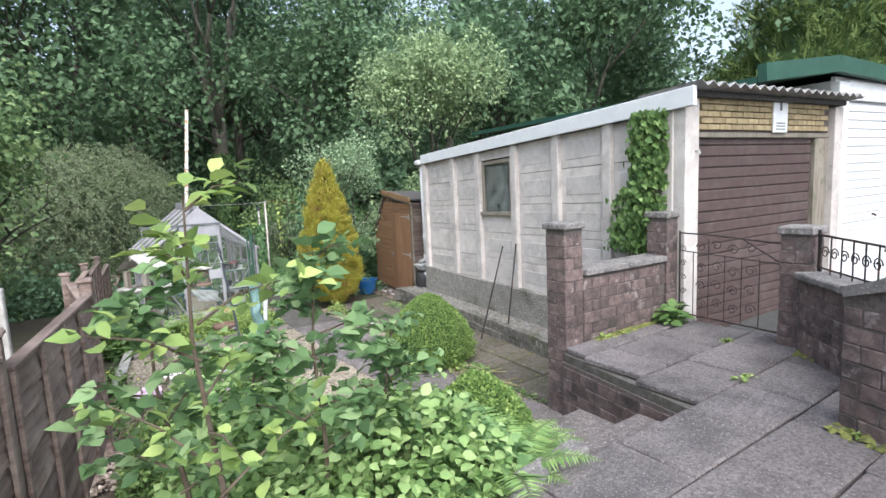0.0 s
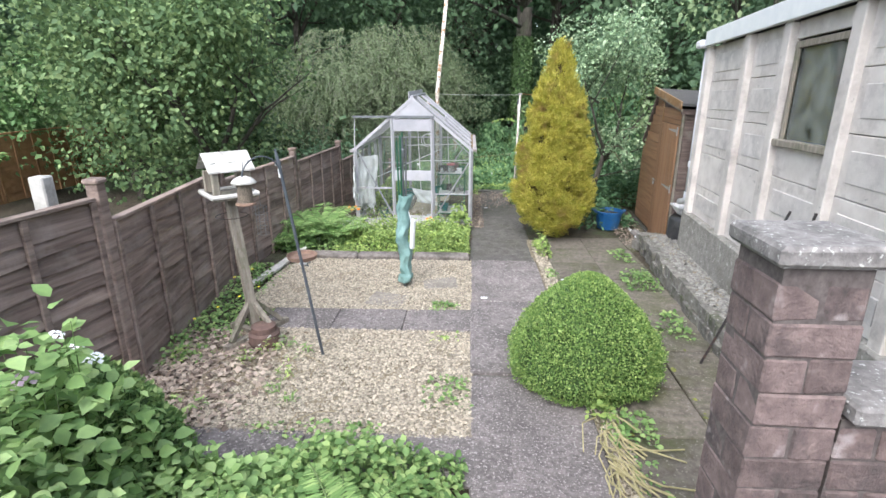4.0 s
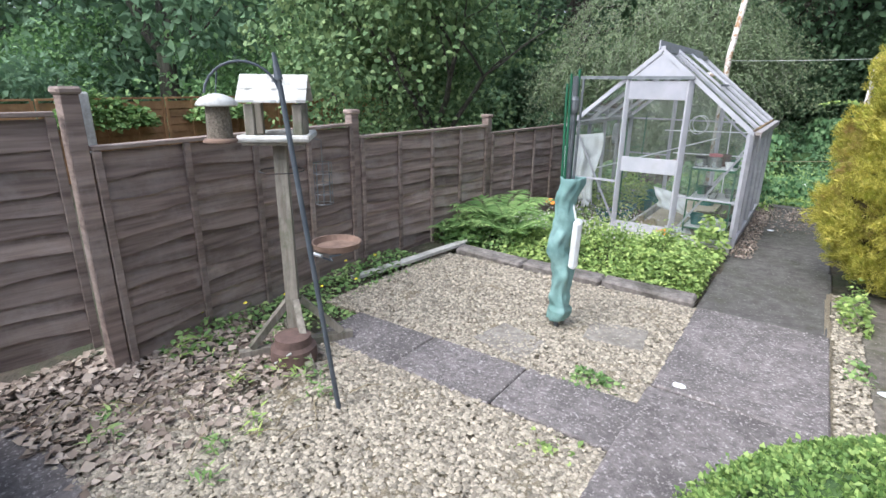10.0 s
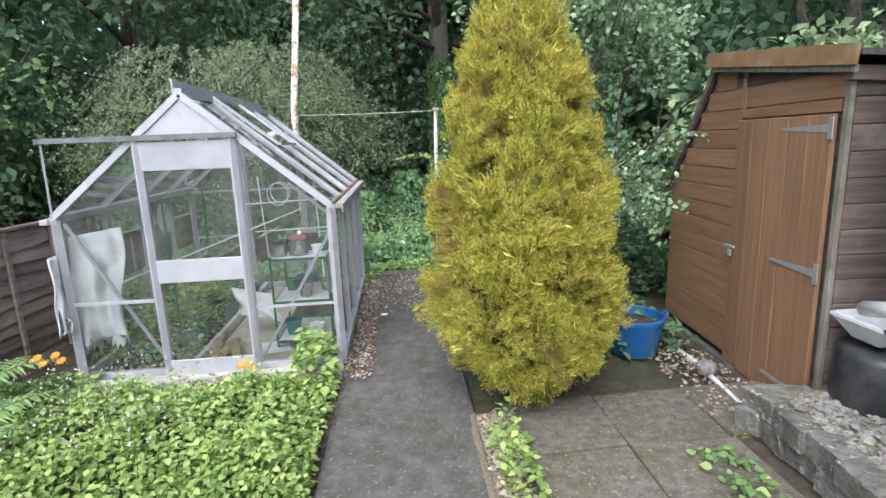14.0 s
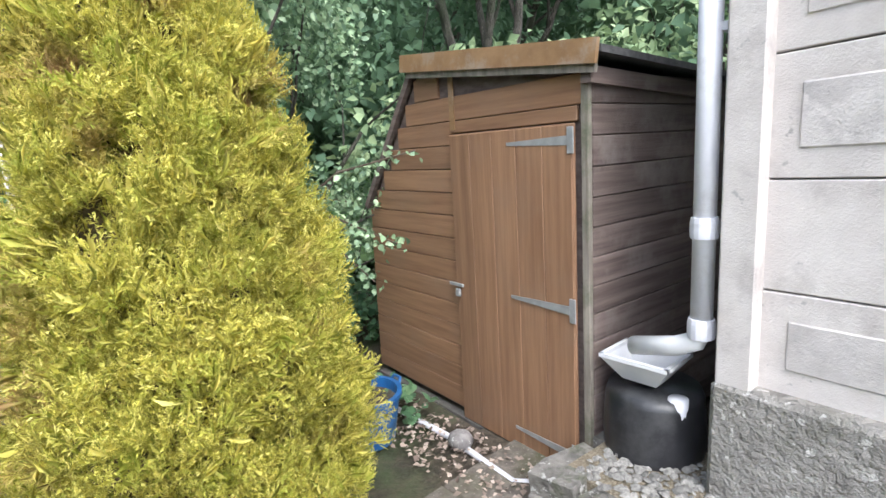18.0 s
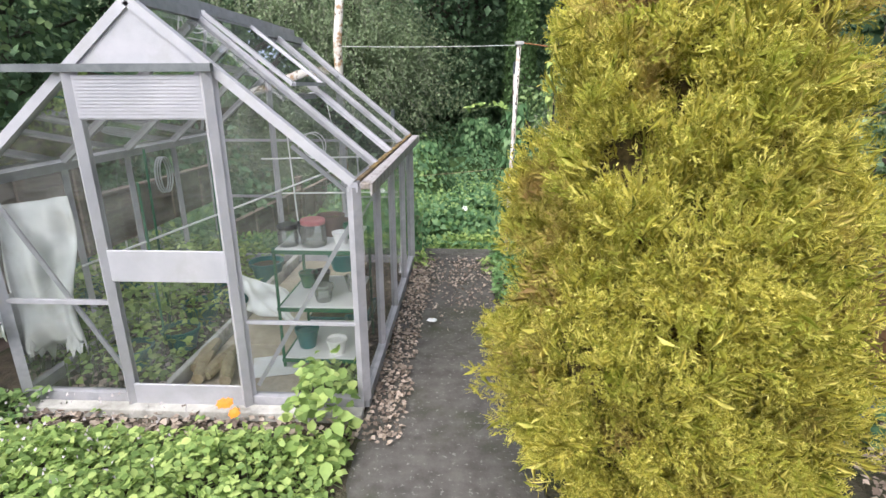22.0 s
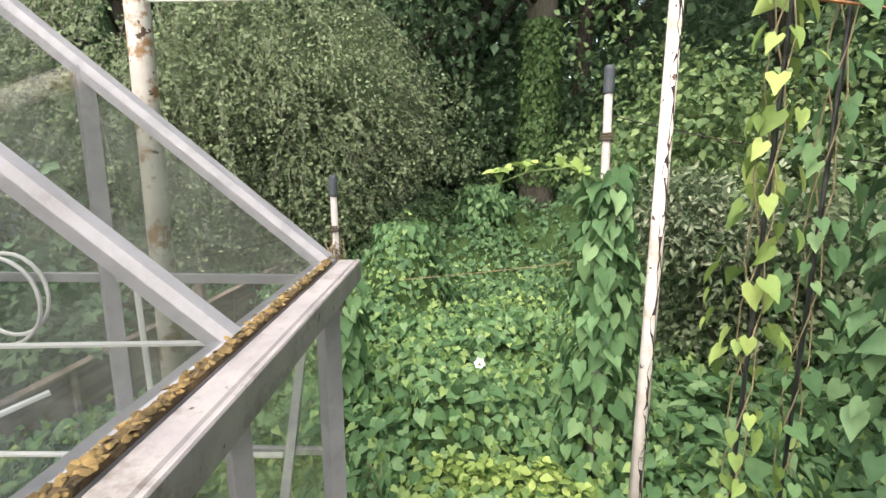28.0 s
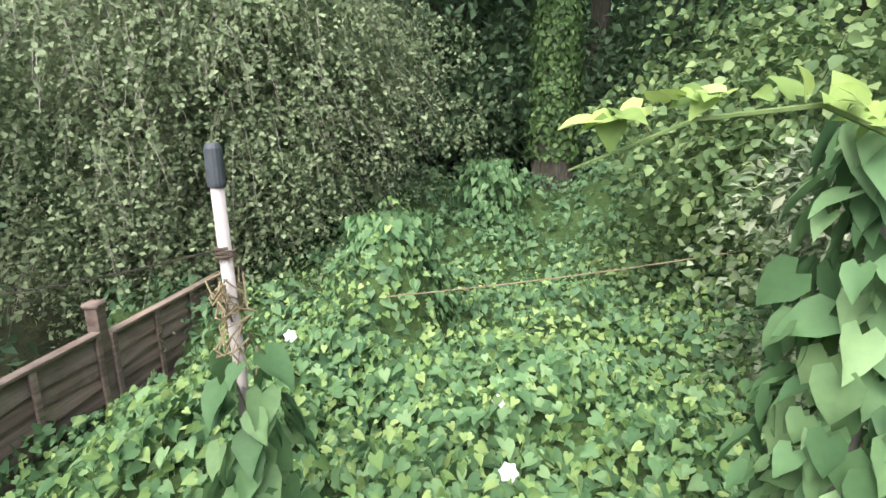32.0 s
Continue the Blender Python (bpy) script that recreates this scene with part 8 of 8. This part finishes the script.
def climber(name, x, y, z0, z1, r, n, size, mat, label, lean=(0, 0), shape=HEART):
    """Leaves hanging in tiers round a post."""
    ob = thing(name, x, y, z0, label, "bindweed")
    t = RNG.random(n) ** 0.85
    a = RNG.uniform(0, 6.283, n)
    rr = r * (0.35 + 0.75 * RNG.random(n)) * (1.1 - 0.65 * t)
    pos = np.stack([lean[0] * t + rr * np.cos(a), lean[1] * t + rr * np.sin(a), (z1 - z0) * t], -1)
    out = np.stack([np.cos(a), np.sin(a), np.zeros(n)], -1)
    leaves("foliage", pos, out * 0.5 + RNG.normal(size=(n, 3)) * 0.3 - (0, 0, 1.0), out + RNG.normal(size=(n, 3)) * 0.35 + (0, 0, 0.5), size * RNG.uniform(0.55, 1.25, n), shape, M[mat], ob, width=0.86)
    bm = bmesh.new()
    for k in range(3):
        tube(bm, [(0.035 * math.cos(q * 1.1 + k * 2) + lean[0] * q / 12, 0.035 * math.sin(q * 1.1 + k * 2) + lean[1] * q / 12, (z1 - z0) * q / 12) for q in range(13)], 0.0025, 4)
    part("stem", bm, M["brown_stem"], ob)
    return ob


climber("bindweed_climber", 1.09, 3.57, -0.35, 1.50, 0.23, 640, 0.100, "bind_leaf", "large-leaved bindweed climbing the white post")
climber("bindweed_climber", 0.75, 9.7, -0.6, 1.0, 0.75, 1100, 0.11, "bind_leaf", "bindweed heaped at the foot of the oak")
climber("bindweed_climber", -0.24, 6.8, -0.45, 0.76, 0.64, 1700, 0.095, "bind_leaf", "mound of bindweed hanging over an old stump")
climber("bindweed_climber", -0.33, 4.10, -0.5, 0.80, 0.19, 130, 0.130, "bind_leaf", "bindweed climbing a white pipe post")
climber("bindweed_climber", 0.06, 2.80, -0.05, 0.40, 0.10, 40, 0.07, "bind_leaf", "bindweed shoot climbing the greenhouse corner")
for k, (x, y, h) in enumerate(((1.35, 2.75, 2.05), (1.60, 2.86, 2.2), (1.95, 2.80, 2.25), (2.30, 2.90, 2.3), (2.65, 2.84, 2.3), (3.0, 2.9, 2.2), (3.4, 2.95, 2.3))):
    cane = part("bean_cane", a_tube([(x, y, -0.1), (x + 0.03, y + 0.02, h + 0.1)], 0.008, 7), M["black_plastic"])
    tagged(cane, "dark cane carrying climbing leaves", "cane", "climbing canes")
    climber("bindweed_climber", x, y, 0.35, h, 0.24 if k > 1 else 0.15, 270 if k > 1 else 90, 0.098 if k > 1 else 0.078, "lime_leaf" if k == 0 else ("bind_leaf" if k % 2 else "bind_shaded"), "heart-leaved climber covering a dark cane")
mound("low_shrub", 0.10, 1.10, 3.0, 3.7, 0.30, 1500, 0.055, "lime_leaf", "low lime-green shrub at the end of the path", "shrub", seed=24, edge=0.3)
mound("low_shrub", 1.05, 2.5, 0.75, 1.75, 0.40, 3400, 0.055, "shrub_leaf", "low green shrub beside the path", "shrub", seed=34, edge=0.5)
mound("low_shrub", 0.80, 2.6, 1.45, 2.75, 0.52, 5200, 0.05, "shrub_leaf", "low bright green shrub beside the end of the path", "shrub", seed=14, edge=0.6, lumps=8.0)
# coloured with the shaded leaf copy too
mound("undergrowth", 2.2, 3.8, 1.2, 3.2, 1.0, 2600, 0.09, "bind_shaded", "dark leafy growth behind the cypress", seed=15, edge=0.5)
mound("undergrowth", 1.35, 2.7, 3.15, 4.3, 0.75, 1300, 0.10, "bind_leaf", "large heart-shaped leaves heaped beside the white post", shape=HEART, seed=25, edge=0.4, base=-0.3)
tend = thing("bindweed_shoot", 1.05, 3.5, 1.36, "pale green bindweed shoot reaching sideways", "bindweed")
part("stem", a_tube([(0, 0, 0.05), (-0.18, -0.02, 0.12), (-0.36, 0, 0.10), (-0.55, 0.02, 0.02)], [0.006, 0.005, 0.004, 0.002], 5), M["green_stem"], tend)
tt = RNG.random(26)
leaves("foliage", np.stack([-0.55 * tt, 0.02 * RNG.normal(size=26), 0.08 + 0.06 * np.sin(tt * 3)], -1), RNG.normal(size=(26, 3)) * 0.5 + (-0.4, 0, 0), RNG.normal(size=(26, 3)) * 0.4 + (0, -0.5, 0.8), 0.058 * RNG.uniform(0.5, 1.2, 26), HEART, M["lime_leaf"], tend)
hang = thing("mesh_feeder", 2.55, 3.60, 0.72, "brown mesh bird feeder hanging among the leaves", "bird feeder")
part("tube", lathe(bmesh.new(), [(0.055, 0), (0.055, 0.26)], 16), bpy.data.materials["feeder_mesh"], hang)
part("roof", lathe(bmesh.new(), [(0.09, 0.26), (0.085, 0.28), (0.02, 0.29)], 16), M["rust_tray"], hang)
part("hanger", a_tube([(0, 0, 0.29), (0, 0, 0.72)], 0.004, 4), M["dark_metal"], hang)

# ---- plants inside the greenhouse ----
mound("tomato_plants", -1.88, -1.25, 0.15, 2.35, 0.75, 1700, 0.055, "lime_leaf", "young leafy plants in the greenhouse bed", seed=16, edge=0.3)
mound("greenhouse_weeds", -0.40, -0.03, 0.05, 0.35, 0.35, 160, 0.06, "lime_leaf", "leafy weed by the glass in the greenhouse corner", seed=17, edge=0.1)

# ---- trees and woods ----
tree("hazel", -4.9, 1.2, -0.05, 5.6, 0.10, M["hazel_leaf"], 31, "large spreading hazel with broad leaves beyond the fence", per=200, size=0.086, clump=0.75, bare=0.16, depth=3, extra=70, shape=BROAD, spread=0.9, reach=1.35)
tree("hazel", -6.9, 1.8, -0.05, 4.6, 0.09, M["hazel_leaf"], 32, "hazel with broad light green leaves in the next garden", per=150, size=0.086, clump=0.75, bare=0.16, depth=3, extra=45, shape=BROAD, spread=0.9)
tree("willow", 5.4, 1.6, -0.05, 7.0, 0.14, M["birch_leaf"], 33, "pale-leaved willow standing behind the shed", per=170, size=0.10, clump=0.65, bare=0.25, depth=3, extra=60, spread=0.35, within=2.2)
oak = tree("oak", 1.80, 11.0, 0.1, 15.0, 0.31, M["oak_leaf"], 34, "tall oak with a forked trunk wrapped in ivy", per=95, size=0.20, clump=1.3, bare=0.34, depth=3, extra=40)
n = 5200
z = 0.8 + 2.9 * RNG.random(n) ** 0.8
a = RNG.uniform(0, 6.283, n)
r = 0.33 - 0.015 * z + np.abs(RNG.normal(size=n)) * 0.05
leaves("ivy", np.stack([r * np.cos(a), r * np.sin(a), z], -1), np.stack([RNG.normal(size=n) * 0.5, RNG.normal(size=n) * 0.5, -np.ones(n)], -1), np.stack([np.cos(a), np.sin(a), 0.5 + 0.3 * RNG.normal(size=n)], -1), 0.08 * RNG.uniform(0.6, 1.3, n), HEART, M["oak_ivy"], oak, "glossy ivy leaves")
tree("hawthorn", -2.3, 9.4, -0.6, 5.0, 0.10, M["thorn_leaf"], 35, "dense hawthorn with small grey-green leaves", per=270, size=0.056, clump=0.66, bare=0.16, depth=3, extra=170, spread=0.9)
tree("hawthorn", -4.0, 8.6, -0.8, 4.6, 0.09, M["thorn_leaf"], 36, "hawthorn thicket with small grey-green leaves", per=210, size=0.060, clump=0.66, bare=0.16, depth=3, extra=110, spread=0.9)


def drooping_sprays(ob, n, reach, low, high, per, size, mat, seed):
    """Thin pale twigs that arch out and hang, with small leaves along them."""
    r = np.random.default_rng(seed)
    P, A, N, V, F = [], [], [], [], []
    for k in range(n):
        a = r.uniform(-2.9, 0.2)
        z = r.uniform(low, high)
        wide = reach * (1 - 0.55 * abs((z - 0.5 * (low + high)) / (high - low)) * 2) * r.uniform(0.75, 1.1)
        out = np.array([math.cos(a), math.sin(a), 0.0])
        p0 = out * wide * 0.75 + (0, 0, z)
        l = r.uniform(0.5, 1.1)
        swing = r.normal(size=3) * 0.25
        t = np.linspace(0, 1, 7)[:, None]
        line = p0 + (out + swing) * l * 0.7 * t + np.array([0, 0, 1.0]) * l * (0.35 * t - 0.95 * t ** 2)
        q = len(V)
        for i, c in enumerate(line):
            w = 0.006 * (1 - 0.7 * i / 6)
            V += [c + (w, 0, 0), c + (-w * 0.5, w * 0.8, 0), c + (-w * 0.5, -w * 0.8, 0)]
        for i in range(6):
            o = q + 3 * i
            F += [(o, o + 1, o + 4, o + 3), (o + 1, o + 2, o + 5, o + 4), (o + 2, o, o + 3, o + 5)]
        u = r.random(per)
        i = np.minimum((u * 6).astype(int), 5)
        f = (u * 6 - i)[:, None]
        P.append(line[i] * (1 - f) + line[i + 1] * f + r.normal(size=(per, 3)) * 0.03)
        A.append(out * 0.4 + r.normal(size=(per, 3)) * 0.7 - (0, 0, 0.3))
        N.append(out * 0.6 + r.normal(size=(per, 3)) * 0.5 + (0, 0, 0.6))
    tagged(mesh_object("twig_mass", V, F, M["hanging_twig"], ob), "thin grey hanging twigs", kind="stuff")
    P = np.concatenate(P)
    leaves("hanging_leaves", P, np.concatenate(A), np.concatenate(N), size * r.uniform(0.6, 1.3, len(P)), BROAD, M[mat], ob)


M["hanging_twig"] = surf("grey_twig", (0.22, 0.205, 0.17), (0.34, 0.32, 0.27), 20, 0.9, bump=0.2)
for ob in [o for o in bpy.data.objects if o.name.startswith("hawthorn")]:
    drooping_sprays(ob, 620, 2.6, 0.9, 4.6, 26, 0.05, "thorn_leaf", len(ob.name))
rng = random.Random(77)
spots = [(-9, 7), (-6.5, 12), (-12, 12), (-3, 14), (0, 15.5), (3.5, 15), (6, 10.5), (8.5, 14), (11, 9), (-15, 6), (-17, 16), (-10, 19), (-4.5, 20), (1, 21), (6, 20), (12, 18), (16, 11), (20, 16), (24, 8), (-22, 10), (9, 4.5), (13.5, 3.5), (18, 4), (-13, 1), (-19, -1), (28, 14), (24, 22), (-26, 20), (0, 27), (12, 27), (-13, 27), (30, 2), (24, -4.4), (29, -5.0), (21, -3.2)]
for k, (x, y) in enumerate(spots):
    h = rng.uniform(10.5, 15) if y > 10 else rng.uniform(7.5, 10)
    tree("woodland_tree", x, y, float(ground_height(x, y)), h, rng.uniform(0.16, 0.30), M["wood_leaf" if k % 3 else "oak_leaf"], 50 + k, "tall broad-leaved woodland tree in deep shade", per=105, size=0.23, clump=1.35, bare=rng.uniform(0.28, 0.42), depth=3, extra=26, group="woodland trees", split=False)
for k in range(34):
    x = -20 + k * 1.25 + rng.uniform(-0.8, 0.8)
    y = rng.uniform(11.5, 14.5) if not -1.5 < x < 5 else rng.uniform(14.5, 16.5)
    tree("woodland_shrub", x, y, float(ground_height(x, y)), rng.uniform(3.6, 5.5), 0.07, M["wood_leaf" if k % 2 else "oak_leaf"], 120 + k, "dense dark green woodland shrub", per=95, size=0.18, clump=1.0, bare=0.12, depth=2, extra=34, category="shrub", group="woodland shrubs", spread=0.9, split=False)
for k, (x, y, h) in enumerate(((4.6, 7.6, 3.2), (6.0, 6.2, 3.0), (4.4, 9.8, 2.6), (7.6, 3.0, 3.4), (-3.9, 5.6, 2.0), (8.6, 0.8, 4.0), (-11, -3, 3.6), (-10, 1.5, 4.0), (-12.5, -6, 3.6), (-9.8, 4, 4.2), (-11.5, -9, 3.4), (-14.5, -1.5, 4.5), (5.6, 0.4, 3.8), (5.9, -0.9, 3.6))):
    tree("elder_shrub", x, y, float(ground_height(x, y)), h, 0.05, M["shrub_leaf" if k % 2 else "wood_leaf"], 170 + k, "leafy green shrub at the edge of the wood", per=80, size=0.13, clump=0.6, bare=0.12, depth=2, extra=40, category="shrub", shape=LEAF, spread=0.9)
tree("variegated_shrub", 2.62, 4.85, float(ground_height(2.62, 4.85)) + 0.05, 2.75, 0.04, M["variegated"], 190, "variegated shrub with cream-edged leaves", per=230, size=0.058, clump=0.40, bare=0.15, depth=2, extra=40, category="shrub", spread=0.8, within=0.85)
tree("variegated_shrub", 2.12, 4.42, float(ground_height(2.12, 4.42)) + 0.05, 2.1, 0.03, M["cream_edged"], 191, "bushy shrub with narrow cream-edged leaves beside the white post", per=260, size=0.060, clump=0.28, bare=0.30, depth=2, extra=26, category="shrub", shape=NARROW, spread=0.6, within=0.55)
tree("hazel", 3.3, 7.4, float(ground_height(3.3, 7.4)), 4.6, 0.06, M["hazel_leaf"], 192, "leafy hazel standing at the edge of the wood", per=150, size=0.085, clump=0.6, bare=0.15, depth=3, extra=60, shape=BROAD, spread=0.7, within=1.5)
n = 46000
turn, away, tall = RNG.uniform(-1.75, 1.35, n), RNG.uniform(31, 46, n), RNG.random(n)
top = 11.0 + 1.8 * np.sin(turn * 9) + 1.2 * np.sin(turn * 23 + 1)
wx, wy = np.sin(turn) * away, np.cos(turn) * away
tagged(leaves("far_woods", np.stack([wx, wy, ground_height(wx, wy) + top * tall], -1), RNG.normal(size=(n, 3)) - (0, 0, 0.4), RNG.normal(size=(n, 3)) * 0.6 + np.stack([-np.sin(turn), -np.cos(turn), np.full(n, 0.6)], -1), 0.75 * RNG.uniform(0.6, 1.4, n), BROAD, M["wood_leaf"]), "deep green mass of distant woodland behind the nearer trees", "woodland", kind="stuff")
far = thing("cypress", 19.0, -2.4, 0.5, "broad bright green cypress behind the garages", "conifer")
part("trunk", a_tube([(0, 0, -0.3), (0, 0, 8.6)], [0.25, 0.05], 8), M["bark"], far)
# added body inside the sprays, coloured dark as their inner shade
blob("core", [(1.6, 0.4), (2.6, 2.0), (2.2, 5.0), (1.2, 7.6), (0.1, 9.4)], M["leaf_gap_shade"], far, rough=0.2, scale=0.8)
cypress_sprays(far, 9.7, lambda z: np.interp(z, [0.2, 2, 5, 7.6, 9.8], [1.9, 3.0, 2.6, 1.5, 0.1]), 420, 7, 0.75, M["cypress_far"], 0.4)
for k, (x, y, h) in enumerate(((10.6, -6.75, 1.5), (11.3, -7.3, 1.3), (13.5, -2.6, 2.0))):
    ball_bush("hedge_bush", x, y, 0.9, [(r * 1.2, q * h) for r, q in BALL], 2600, 0.12, "clipped bright green hedge bush behind the garages", mat="cypress_far")

# ---- pear branch with fruit over the path's end ----
over = thing("branch", 1.95, 0.55, 1.9, "dark pear branch with a ripening pear hanging over the undergrowth", "branch")
part("limb", a_tube([(0.3, 0.5, 0.05), (0.0, 0.35, 0.22), (-0.25, 0.25, 0.20), (-0.55, 0.2, 0.10)], [0.022, 0.016, 0.010, 0.004], 8), M["bark"], over)
part("twig", a_tube([(0.0, 0.35, 0.22), (-0.05, 0.3, 0.05), (-0.12, 0.25, -0.12)], [0.009, 0.006, 0.003], 6), M["twig"], over)
t = RNG.random(150)
pos = np.stack([0.25 - 0.8 * t, 0.45 - 0.25 * t, 0.12 + 0.10 * np.sin(3 * t)], -1) + RNG.normal(size=(150, 3)) * (0.06, 0.06, 0.05)
leaves("foliage", pos, RNG.normal(size=(150, 3)) * 0.6 - (0, 0, 0.6), RNG.normal(size=(150, 3)) * 0.5 + (-0.3, -0.6, 0.4), 0.06 * RNG.uniform(0.6, 1.2, 150), BROAD, M["pear_leaf"], over)
M["pear_skin"] = surf("pear_skin", (0.32, 0.27, 0.12), (0.42, 0.32, 0.16), 12, 0.5, stain=(0.36, 0.20, 0.13), stain_scale=8, bump=0.1)
fruit = part("pear", lathe(bmesh.new(), [(0.008, 0), (0.026, 0.008), (0.032, 0.028), (0.026, 0.052), (0.014, 0.072), (0.006, 0.08)], 14), M["pear_skin"], over, "small russet pear", smooth=True)
fruit.matrix_local = pose(-0.30, 0.24, 0.08)
